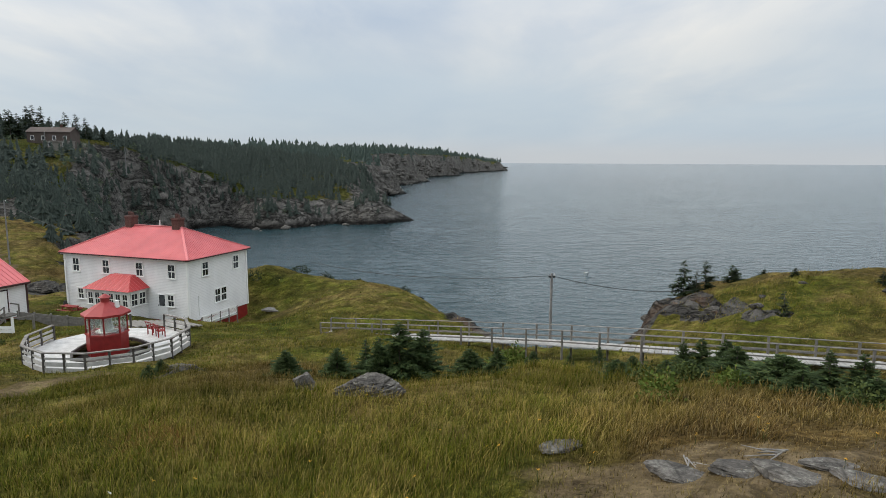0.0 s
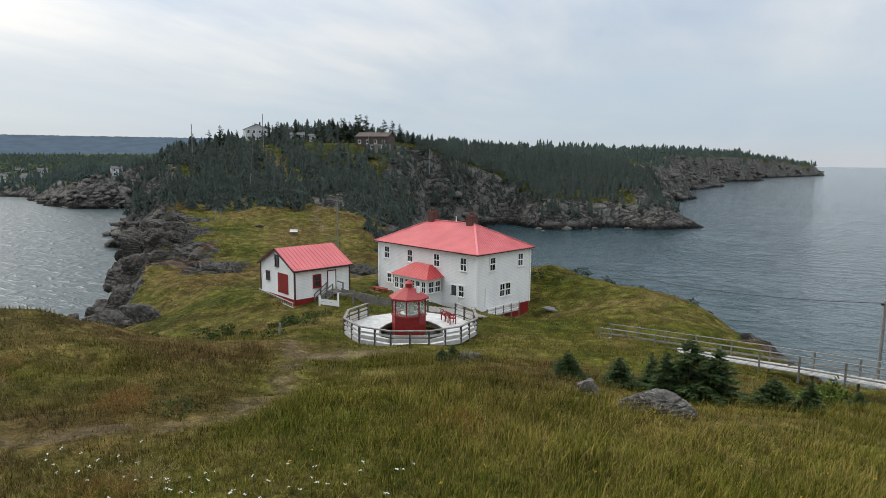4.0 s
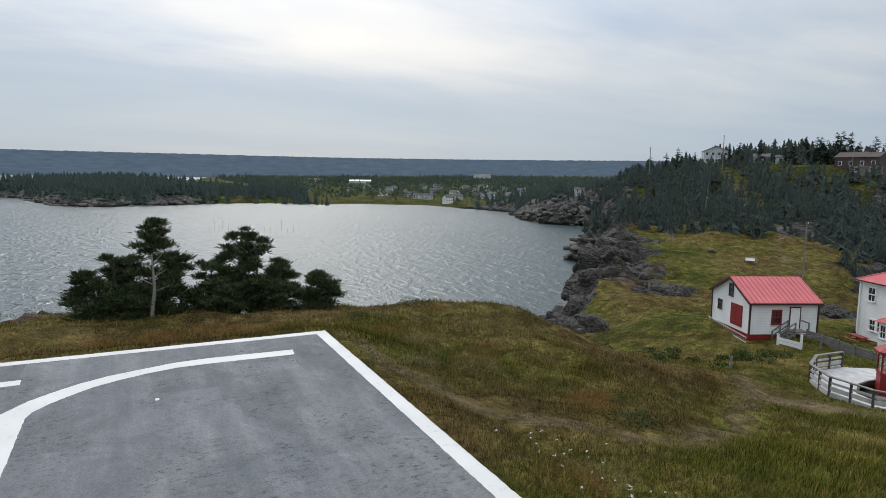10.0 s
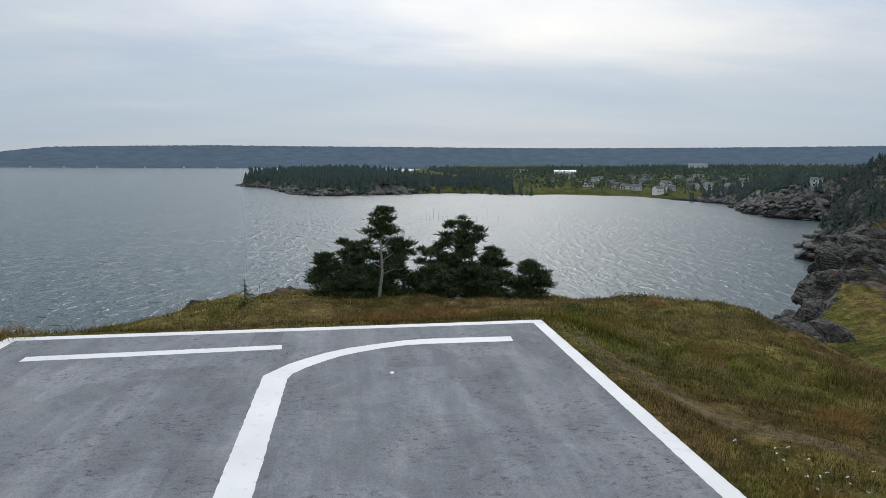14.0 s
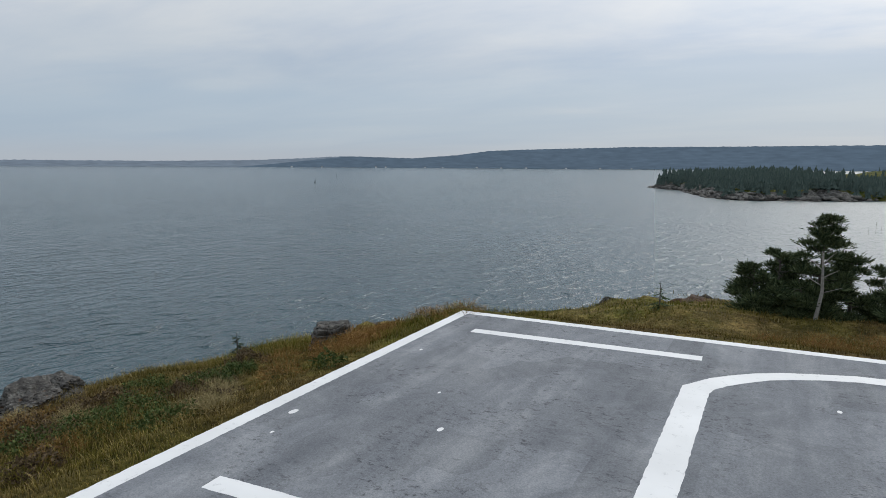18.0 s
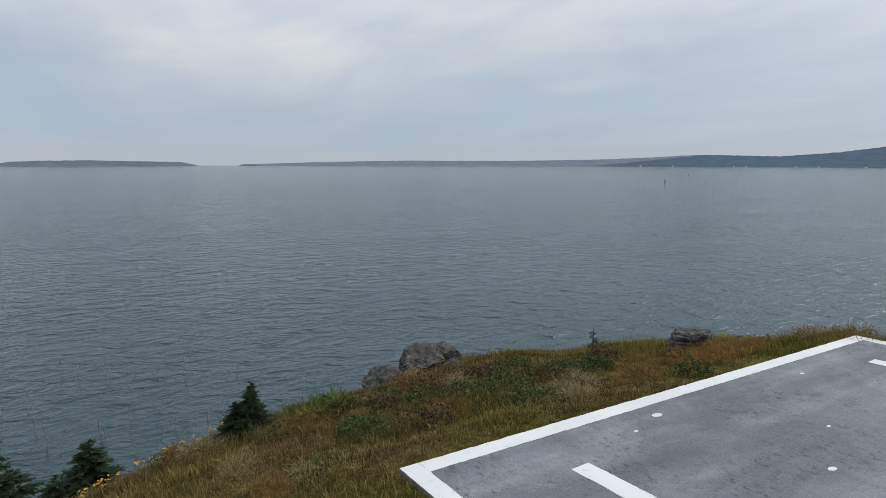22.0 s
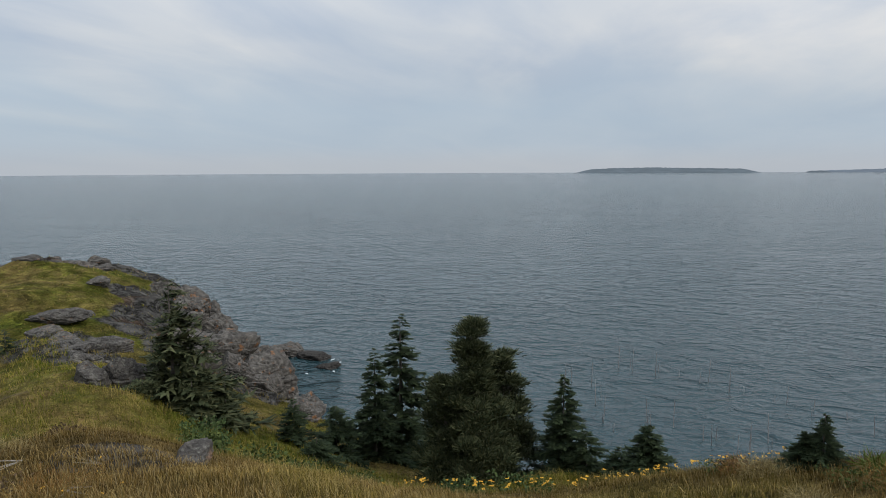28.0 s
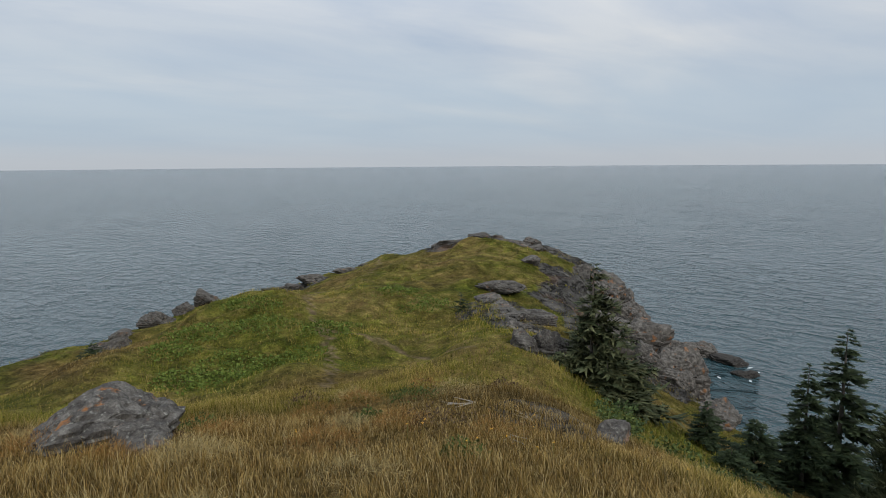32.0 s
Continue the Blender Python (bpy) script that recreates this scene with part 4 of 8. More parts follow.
for sx in (-7.3, 0.3):
    part("barge_board", beam((sx, -0.28, 3.42), (-3.5, -0.28, 5.32), 0.05, 0.18), M_DARKTRIM, shed)
part("fascia", boxes((0.29, 0.35, -0.25, 6.85, 3.32, 3.5)), M_DARKTRIM, shed)
for x, y in ((-7.0, 0.0), (0.0, 0.0), (0.0, 6.6)):
    part("corner_board", boxes((x - 0.07, x + 0.07, y - 0.07, y + 0.07, 0.5, 3.5)), M_DARKTRIM, shed)
window(shed, Matrix.Translation((-3.45, -0.005, 4.08)), 0.6, 1.1, 0, frame=M_DARKTRIM)
window(shed, Matrix.Translation((-5.4, -0.005, 2.3)), 0.6, 0.85, 1, frame=M_DARKTRIM)
window(shed, Matrix.Translation((0.005, 2.58, 2.12)) @ Matrix.Rotation(math.pi / 2, 4, "Z"), 0.8, 1.25, 2, frame=M_RED)
for k in (0, 1):
    leaf = part("door_leaf", boxes((-3.3 + 1.03 * k, -2.29 + 1.03 * k, -0.06, 0.0, 0.85, 2.92), bevel=0.01), M_RED, shed, "dark red plank door")
    part("batten", boxes((-3.25 + 1.03 * k, -2.34 + 1.03 * k, -0.09, -0.055, 1.1, 1.22), (-3.25 + 1.03 * k, -2.34 + 1.03 * k, -0.09, -0.055, 2.5, 2.62)), M_RED, leaf)
sd = part("door", boxes((0.0, 0.05, 3.9, 4.8, 1.05, 3.0), bevel=0.008), M_TRIM, shed, "white plank door in a dark frame")
part("door_frame", boxes((0.0, 0.06, 3.8, 3.9, 1.05, 3.1), (0.0, 0.06, 4.8, 4.9, 1.05, 3.1), (0.0, 0.06, 3.9, 4.8, 3.0, 3.1)), M_DARKTRIM, sd)
stairs = thing("stairs", shed.matrix_world.copy(), "grey timber steps with handrails up to the shed door", "stairs")
part("landing", boxes((0.06, 1.2, 3.7, 5.0, 0.9, 1.0)), M_GREYWOOD, stairs)
for k in range(5):
    part("tread", boxes((0.15, 1.15, 3.4 - 0.28 * k, 3.7 - 0.28 * k, 0.74 - 0.18 * k, 0.79 - 0.18 * k)), M_GREYWOOD, stairs)
for x in (0.12, 1.18):
    part("stringer", beam((x, 3.7, 0.85), (x, 2.2, -0.15), 0.05, 0.22), M_GREYWOOD, stairs)
    part("handrail", beam((x, 3.7, 1.85), (x, 2.2, 0.85), 0.06, 0.09), M_GREYWOOD, stairs)
    part("mid_rail", beam((x, 3.7, 1.4), (x, 2.2, 0.4), 0.05, 0.08), M_GREYWOOD, stairs)
    for y, z in ((3.7, 0.9), (2.95, 0.4), (2.2, -0.1)):
        part("post", boxes((x - 0.05, x + 0.05, y - 0.05, y + 0.05, z - 1.2, z + 0.98)), M_GREYWOOD, stairs)
part("end_rail", boxes((0.1, 1.2, 4.95, 5.03, 1.78, 1.88)), M_GREYWOOD, stairs)
part("post", boxes((1.12, 1.22, 4.93, 5.03, -0.6, 1.88)), M_GREYWOOD, stairs)
ladder = thing("ladder", shed.matrix_world.copy(), "grey wooden ladder lying against the foot of the shed", "ladder")
for z in (0.15, 0.62):
    part("rail", beam((-6.9, -0.35, z + 0.05), (0.4, -0.45, z - 0.3), 0.06, 0.07), M_DECK, ladder)
for k in range(20):
    x = -6.7 + 0.36 * k
    part("rung", beam((x, -0.37, 0.18 - 0.048 * (x + 6.9)), (x, -0.37, 0.66 - 0.048 * (x + 6.9)), 0.03), M_DECK, ladder)

# ---- the old lantern on its deck ----
DC, DZ, DR = Vector((-22.1, 40.9)), 17.55, 4.95
NS = 12
M_DARKPOST = plain("dark_weathered_posts", (0.085, 0.078, 0.07), 0.85, vary=0.25, scale=4)
deck = thing("deck", Matrix.Translation((DC.x, DC.y, DZ)), "round whitewashed timber deck with a boarded railing", "deck")
TURN = radians(12)


def ring(k, r, z=0.0):
    a = TURN + 2 * math.pi * k / NS
    return Vector((r * math.cos(a), r * math.sin(a), z))


def pit(k):
    """Radius of the opening round the lantern: wider towards the camera, fitted to its view."""
    return 1.9 + 1.7 * max(0.0, math.cos(TURN + 2 * math.pi * k / NS + radians(62)))


for k in range(NS):
    a, b = ring(k, DR - 0.05), ring(k + 1, DR - 0.05)
    p, q = ring(k, pit(k)), ring(k + 1, pit(k + 1))
    up = Vector((0, 0, 0.08))
    part("floor_board", solid([tuple(v + up * s) for s in (0, -1) for v in (a, b, q, p)], [(0, 1, 2, 3), (7, 6, 5, 4), (0, 4, 5, 1), (1, 5, 6, 2), (2, 6, 7, 3), (3, 7, 4, 0)]), M_DECK, deck)
house_way = (Vector((-28.0, 60.0)) - DC)
gate_at = math.atan2(house_way.y, house_way.x)
for k in range(NS):
    mid = TURN + 2 * math.pi * (k + 0.5) / NS
    opening = abs((mid - gate_at + math.pi) % (2 * math.pi) - math.pi) < radians(50)
    for s in (0.0, 0.5):
        v = ring(k, DR) * (1 - s) + ring(k + 1, DR) * s
        if not (opening and s):
            part("post", boxes((v.x - 0.06, v.x + 0.06, v.y - 0.06, v.y + 0.06, -1.6, 1.02)), M_DARKPOST, deck)
    if opening:
        continue
    a, b = ring(k, DR + 0.02), ring(k + 1, DR + 0.02)
    part("top_rail", beam(a + Vector((0, 0, 1.05)), b + Vector((0, 0, 1.05)), 0.20, 0.07), M_RAIL, deck)
    for z, h in ((0.70, 0.14), (0.36, 0.26)):
        part("rail_board", beam(a + Vector((0, 0, z)), b + Vector((0, 0, z)), 0.04, h), M_DECK, deck)
    part("skirt_board", beam(a + Vector((0, 0, -0.02)), b + Vector((0, 0, -0.02)), 0.04, 0.30), M_DECK, deck)
for k in range(NS):
    part("pit_kerb", beam(ring(k, pit(k), 0.04), ring(k + 1, pit(k + 1), 0.04), 0.14, 0.18), M_DARKPOST, deck)
part("pit_floor", solid([tuple(ring(k, pit(k) + 0.1, z)) for z in (-0.5, -0.62) for k in range(NS)], [tuple(range(NS)), tuple(range(2 * NS - 1, NS - 1, -1))] + [(k, k + NS, (k + 1) % NS + NS, (k + 1) % NS) for k in range(NS)]), M_DARKPOST, deck, "dark bare floor of the sunken pit")
lantern = thing("lantern", Matrix.Translation((-22.45, 41.2, 17.0)) @ Matrix.Rotation(0.35, 4, "Z"), "old red eight-sided lighthouse lantern with glazed sides", "lantern")


def octagon(r0, r1, z0, z1, seg=8):
    bm = bmesh.new()
    bmesh.ops.create_cone(bm, cap_ends=True, segments=seg, radius1=r0, radius2=r1, depth=z1 - z0, matrix=Matrix.Translation((0, 0, (z0 + z1) / 2)))
    return bm


part("base", octagon(1.28, 1.28, -0.9, 1.45), M_RED, lantern)
part("base_cap", octagon(1.36, 1.34, 1.45, 1.55), M_RED, lantern)
for k in range(8):
    a = 2 * math.pi * k / 8
    v = Vector((1.24 * math.cos(a), 1.24 * math.sin(a)))
    part("mullion", tube((v.x, v.y, 1.55), (v.x, v.y, 2.72), 0.05), M_RED, lantern)
    b = 2 * math.pi * (k + 1) / 8
    w = Vector((1.24 * math.cos(b), 1.24 * math.sin(b)))
    pane = part("pane", beam((v.x * 0.97, v.y * 0.97, 2.13), (w.x * 0.97, w.y * 0.97, 2.13), 0.012, 1.15), M_CLEAR, lantern)
    pane.visible_shadow = False
part("lens", octagon(0.42, 0.34, 1.55, 2.5, 16), M_LENS, lantern, "milky glass lens")
part("lens_stand", octagon(0.7, 0.7, 1.5, 1.6, 12), M_TRIM, lantern)
part("eave", octagon(1.5, 1.5, 2.72, 2.86), M_RED, lantern)
lroof = part("roof", octagon(1.52, 0.3, 2.86, 3.55), M_LANTROOF, lantern)
part("neck", octagon(0.28, 0.28, 3.5, 3.86, 12), M_LANTROOF, lroof)
part("cap", octagon(0.4, 0.08, 3.86, 4.08, 12), M_LANTROOF, lroof)
part("vent", tube((0.75, -0.35, 3.2), (0.75, -0.35, 3.66), 0.16, 0.13), M_LENS, lroof, "pale vent pot")
for c, turn in (((-19.9, 43.4), 2.3), ((-20.7, 44.0), 2.6)):
    bench = thing("garden_chair", Matrix.Translation((*c, DZ)) @ Matrix.Rotation(turn, 4, "Z"), "red metal garden chair on the white deck", "chair", "chairs on the deck")
    part("seat", boxes((-0.28, 0.28, -0.25, 0.25, 0.42, 0.46), bevel=0.01), M_RED, bench)
    for x in (-0.24, 0.0, 0.24):
        part("back_slat", beam((x, 0.25, 0.46), (x * 1.1, 0.38, 0.98), 0.05, 0.03), M_RED, bench)
    part("back_rail", beam((-0.3, 0.38, 0.96), (0.3, 0.38, 0.96), 0.05), M_RED, bench)
    for x in (-0.26, 0.26):
        part("armrest", beam((x, -0.25, 0.66), (x, 0.3, 0.66), 0.05, 0.04), M_RED, bench)
        for y in (-0.22, 0.22):
            part("leg", boxes((x - 0.03, x + 0.03, y - 0.03, y + 0.03, 0, 0.64)), M_RED, bench)

# ---- yard between shed and house ----
wall_a, wall_b = Vector((-37.2, 54.2)), Vector((-29.6, 53.4))
retain = thing("retaining_wall", Matrix.Translation((*wall_a, 16.0)), "long grey board retaining wall beside the yard", "wall")
d = wall_b - wall_a
for k in range(4):
    part("board", beam((0, 0, -0.3 + 0.27 * k), (d.x, d.y, -0.75 + 0.27 * k), 0.06, 0.25), M_GREYWOOD, retain)
for k in range(6):
    v = d * (k / 5)
    part("post", boxes((v.x - 0.07, v.x + 0.07, v.y - 0.12, v.y + 0.02, -2.0, 0.75 - 0.09 * k)), M_GREYWOOD, retain)
gate = thing("low_fence", Matrix.Translation((-36.6, 50.9, on_land(-36.6, 50.9))), "short white-painted board fence by the shed", "fence")
for x in (-1.1, 1.1):
    part("post", boxes((x - 0.08, x + 0.08, -0.08, 0.08, -0.5, 1.15 + 0.2 * x), bevel=0.01), M_TRIM, gate)
for z in (0.1, 0.4):
    part("board", boxes((-1.1, 1.1, -0.1, -0.06, z, z + 0.27)), M_TRIM, gate)
part("side_rail", beam((1.1, 0, 1.3), (1.9, 1.5, 1.2), 0.06, 0.1), M_GREYWOOD, gate)
part("rear_post", boxes((1.8, 1.95, 1.4, 1.55, -0.5, 1.3)), M_GREYWOOD, gate)
table = thing("picnic_table", house.matrix_world @ Matrix.Translation((-12.4, -2.2, 0.1)), "dark red wooden picnic table in front of the house", "table")
for k in range(4):
    part("top_board", boxes((-0.9, 0.9, -0.36 + 0.19 * k, -0.19 + 0.19 * k, 0.72, 0.77)), M_RED, table)
for y in (-0.72, 0.72):
    part("bench_board", boxes((-0.9, 0.9, y - 0.13, y + 0.13, 0.42, 0.47)), M_RED, table)
for x in (-0.6, 0.6):
    part("cross_bar", boxes((x - 0.04, x + 0.04, -0.8, 0.8, 0.33, 0.42)), M_RED, table)
    for s in (-1, 1):
        part("leg", beam((x, s * 0.25, 0.72), (x, s * 0.6, -0.3), 0.05, 0.1), M_RED, table)
buoy = thing("stone_plaque", house.matrix_world @ Matrix.Translation((-14.9, -0.6, 0.4)), "dark oval plaque standing against the house wall", "plaque")
bm = bmesh.new()
bmesh.ops.create_uvsphere(bm, u_segments=14, v_segments=10, radius=0.5, matrix=Matrix.Diagonal((0.6, 0.2, 1.0, 1)))
part("plaque_body", bm, M_IRON, buoy)
part("plaque_foot", boxes((-0.35, 0.35, -0.2, 0.2, -0.8, -0.4)), M_GREYWOOD, buoy)
walk_boards = thing("boardwalk_steps", Matrix.Translation((-24.6, 47.6, 16.9)) @ Matrix.Rotation(1.05, 4, "Z"), "brown weathered plank steps from the deck up to the house", "steps")
for k in range(12):
    part("plank", boxes((0.5 * k, 0.5 * k + 0.46, -1.6, 1.6, 0.35 - 0.11 * k, 0.42 - 0.11 * k)), M_GREYWOOD, walk_boards)

# ---- the helipad ----
def pad_material():
    n = Nodes("grey_concrete_pad", 0.9, 0, 0.2)
    broad = n.noise(0.45, 9, 0.75, distort=0.8)
    lane = n.noise(1.0, 4, 0.6, vec=n.co, stretch=(0.14, 0.9, 1))
    grit = n.noise(22, 4, 0.85)
    bays = n.t.nodes.new("ShaderNodeTexVoronoi")          # rectangular patches of repaired screed
    bays.distance = "CHEBYCHEV"
    n.put(n.scaled(n.co, (0.33, 0.5, 0.0)), bays.inputs["Vector"])
    bays.inputs["Scale"].default_value, bays.inputs["Randomness"].default_value = 1.0, 0.8
    bay = n.t.nodes.new("ShaderNodeSeparateColor")
    n.put(bays.outputs["Color"], bay.inputs[0])
    worn = n.ramp(n.noise(0.5, 4, 0.6), [(0.42, 0.0), (0.60, 1.0)])
    pits = n.ramp(n.noise(6.0, 6, 0.8, vec=n.co, stretch=(1.0, 0.55, 1)), [(0.38, 0.40), (0.47, 1.0)])
    pits = n.mix(worn, (1.0, 1.0, 1.0), pits)
    base = n.ramp(n.math("ADD", n.math("MULTIPLY", broad, 0.5), n.math("MULTIPLY", lane, 0.5)), [(0.36, (0.100, 0.104, 0.112)), (0.5, (0.140, 0.144, 0.151)), (0.62, (0.196, 0.199, 0.202))])
    base = n.mix(1.0, base, n.ramp(bay.outputs[0], [(0.1, 0.90), (0.5, 1.0), (0.9, 1.09)]), "MULTIPLY")
    col = n.mix(1.0, n.mix(1.0, base, pits, "MULTIPLY"), n.ramp(grit, [(0.3, 0.66), (0.7, 1.3)]), "MULTIPLY")
    n.bump(grit, 0.35, 0.02)
    return n.done(col)


def line_material():
    n = Nodes("white_road_paint", 0.7, 0, 0.3)
    worn = n.ramp(n.noise(5.0, 6, 0.75), [(0.30, (0.40, 0.39, 0.38)), (0.42, (0.57, 0.56, 0.54))])
    return n.done(n.mix(1.0, worn, n.ramp(n.noise(0.5, 3), [(0.3, 0.9), (0.7, 1.02)]), "MULTIPLY"))


M_PAD, M_LINE = pad_material(), line_material()
PADM = Matrix.Translation((-16.3, -3.4, 23.65))
PAD_CORNERS = [Vector(p) for p in ((-9.63, 9.76), (-9.02, -10.27), (10.03, -9.86), (9.6, 9.64))]      # north-west, then round by the south
pad = thing("helipad", PADM, "square grey concrete helipad with white painted lines", "helipad")
bm = solid([(*p, z) for z in (0.0, -0.45) for p in PAD_CORNERS], [(0, 1, 2, 3), (7, 6, 5, 4)] + [(i, i + 4, (i + 1) % 4 + 4, (i + 1) % 4) for i in range(4)])
bmesh.ops.bevel(bm, geom=bm.edges[:], offset=0.02, segments=1, affect="EDGES")
part("slab", bm, M_PAD, pad)


def stripe(points, width, name="marking"):
    """A painted line of even width along points, 4 mm above the slab, with slightly ragged edges."""
    bm = bmesh.new()
    rnd = random.Random(len(points) * 7 + int(width * 100))
    dense = []
    for a, b in zip(points, points[1:]):
        a, b = Vector(a), Vector(b)
        n = max(1, int((b - a).length / 0.12))
        dense += [a + (b - a) * (i / n) for i in range(n)]
    dense.append(Vector(points[-1]))
    rows = []
    for i, p in enumerate(dense):
        t = (dense[min(i + 1, len(dense) - 1)] - dense[max(i - 1, 0)]).normalized()
        s = Vector((-t.y, t.x))
        l, r = p + s * (width / 2 + rnd.uniform(-0.012, 0.012)), p - s * (width / 2 + rnd.uniform(-0.012, 0.012))
        rows.append([bm.verts.new((v.x, v.y, 0.005)) for v in (l, r)])
    for (a, b), (c, e) in zip(rows, rows[1:]):
        bm.faces.new((b, e, c, a))
    return part(name, bm, M_LINE, pad, "white painted line")


BW = 0.46
inner = []
for i in range(4):
    p, q, r = PAD_CORNERS[i - 1], PAD_CORNERS[i], PAD_CORNERS[(i + 1) % 4]
    inner.append(q + ((p - q).normalized() + (r - q).normalized()) * (BW / 2))
for i in range(4):
    a, b = inner[i], inner[(i + 1) % 4]
    t = (b - a).normalized() * (BW / 2)
    stripe((tuple(a - t), tuple(b - t - t * 0.02)), BW, "border_line")
PINV = PADM.inverted()


def on_pad(x, y):
    v = PINV @ Vector((x, y, 23.65))
    return (v.x, v.y)


LB = 0.52
stripe((on_pad(-22.55, -11.85), on_pad(-23.05, -3.75)), LB)
# the cross line and the bend that it runs into, as one painted band between two edges
BEND_SOUTH = [(-20.03, -3.96), (-20.45, -3.71), (-21.11, -3.32), (-21.62, -2.85), (-22.21, -2.2), (-22.7, -1.44), (-23.08, -0.47), (-23.45, 0.55), (-23.57, 1.58), (-23.58, 2.63), (-23.56, 4.51)]
BEND_NORTH = [(-19.67, -3.21), (-20.11, -3.11), (-20.64, -2.77), (-21.19, -2.29), (-21.71, -1.78), (-22.13, -1.13), (-22.54, -0.29), (-22.83, 0.6), (-22.9, 1.61), (-22.91, 2.62), (-22.92, 4.44)]
bm = bmesh.new()
rnd_line = random.Random(4)
rows = []
for a, b in zip([(-8.6, -3.84)] + BEND_SOUTH, [(-8.6, -3.10)] + BEND_NORTH):
    if rows:
        p, q = rows[-1]
        count = max(1, int((Vector(a) - p).length / 0.15))
        rows += [(p.lerp(Vector(a), k / count) + Vector((0, rnd_line.uniform(-0.012, 0.012))), q.lerp(Vector(b), k / count) + Vector((0, rnd_line.uniform(-0.012, 0.012)))) for k in range(1, count)]
    rows.append((Vector(a), Vector(b)))
rows = [[bm.verts.new((*on_pad(*v), 0.005)) for v in r] for r in rows]
for (a, b), (c, e) in zip(rows, rows[1:]):
    bm.faces.new((a, c, e, b))
bmesh.ops.recalc_face_normals(bm, faces=bm.faces[:])
part("cross_line", bm, M_LINE, pad, "white painted line")
stripe((on_pad(-9.55, -11.4), on_pad(-10.0, -3.9)), LB)
for x, y, s in ((-3.6, 3.3, 0.08), (2.35, -5.2, 0.09), (3.2, -9.0, 0.12), (4.4, -8.6, 0.05), (0.2, -6.4, 0.05), (-3.1, -8.9, 0.06)):
    bm = bmesh.new()
    bmesh.ops.create_circle(bm, cap_ends=True, segments=9, radius=s, matrix=Matrix.Translation((x, y, 0.006)) @ Matrix.Diagonal((1.4, 0.8, 1, 1)))
    part("paint_splash", bm, M_LINE, pad)

# ---- the fenced boardwalk ----
WALKWAY = [Vector(p) for p in ((-9.4, 49.6), (-3.0, 47.2), (2.8, 44.6), (7.2, 41.6), (11.4, 38.8), (16.8, 36.6), (22.0, 35.6), (28.0, 34.8), (34.0, 34.0))]

WALK_LEVELS = [16.07, 16.55, 17.07, 17.73, 18.23, 18.49, 18.41, 18.25, 18.11]


def offset_line(line, off):
    out = []
    for i, p in enumerate(line):
        t = (line[min(i + 1, len(line) - 1)] - line[max(i - 1, 0)]).normalized()
        out.append(p + Vector((-t.y, t.x)) * off)
    return out


def resample(line, step):
    out, carry = [line[0].copy()], 0.0
    for a, b in zip(line, line[1:]):
        n = max(1, round((b - a).length / step))
        out += [a + (b - a) * ((i + 1) / n) for i in range(n)]
    return out


boardwalk = thing("boardwalk", Matrix.Identity(4), "pale grey timber boardwalk crossing the slope", "boardwalk")
mid_line = resample(WALKWAY, 1.2)
heights = list(np.interp([p.x for p in mid_line], [p.x for p in WALKWAY], WALK_LEVELS))
for (p, z), (q, w) in zip(zip(mid_line, heights), list(zip(mid_line, heights))[1:]):
    for k in range(3):
        a, b = p + (q - p) * (k / 3), p + (q - p) * ((k + 0.9) / 3)
        part("plank", beam((*a, z + (w - z) * k / 3), (*b, z + (w - z) * (k + 0.9) / 3), 1.5, 0.06), M_PLANK, boardwalk)
for off, tag in ((-0.8, "near"), (0.8, "far")):
    fence = thing("fence", Matrix.Identity(4), "weathered three-rail timber fence along the boardwalk", "fence", "boardwalk fences")
    edge = offset_line(mid_line, off)
    for i in range(0, len(edge), 2):
        p, z = edge[i], heights[i]
        part("post", boxes((p.x - 0.06, p.x + 0.06, p.y - 0.06, p.y + 0.06, z - 1.8, z + 1.06)), M_GREYWOOD, fence)
    for i in range(0, len(edge) - 2, 2):
        p, q, z, w = edge[i], edge[i + 2], heights[i], heights[i + 2]
        part("top_rail", beam((*p, z + 1.08), (*q, w + 1.08), 0.10, 0.04), M_RAIL, fence)
        for lift in (0.68, 0.3):
            part("rail", beam((*p, z + lift), (*q, w + lift), 0.03, 0.09), M_RAIL, fence)

# ---- plants and rocks ----
def raw_mesh(name, verts, faces, material, attrs=None, smooth_shade=False):
    """A mesh from numpy arrays of vertices and triangles."""
    me = bpy.data.meshes.new(name)
    me.vertices.add(len(verts)), me.loops.add(faces.size), me.polygons.add(len(faces))
    me.vertices.foreach_set("co", np.ascontiguousarray(verts, dtype=np.float32).ravel())
    me.loops.foreach_set("vertex_index", faces.ravel().astype(np.int32))
    me.polygons.foreach_set("loop_start", np.arange(0, faces.size, faces.shape[1]))
    if smooth_shade:
        me.polygons.foreach_set("use_smooth", np.ones(len(faces), bool))
    for key, v in (attrs or {}).items():
        me.attributes.new(key, "FLOAT", "POINT").data.foreach_set("value", np.asarray(v, np.float32))
    me.update(calc_edges=True)
    me.materials.append(material)
    return me


def needle_material(name, dark, light, dead=0.06):
    n = Nodes(name, 0.8, 0, 0.1)
    col = n.ramp(n.island(), [(0.0, dark), (0.6, tuple((a + b) / 2 for a, b in zip(dark, light))), (1.0, light)])
    col = n.mix(n.ramp(n.noise(1.2, 3), [(0.66, 0.0), (0.74, dead)]), col, (0.09, 0.07, 0.05))
    return n.done(col)


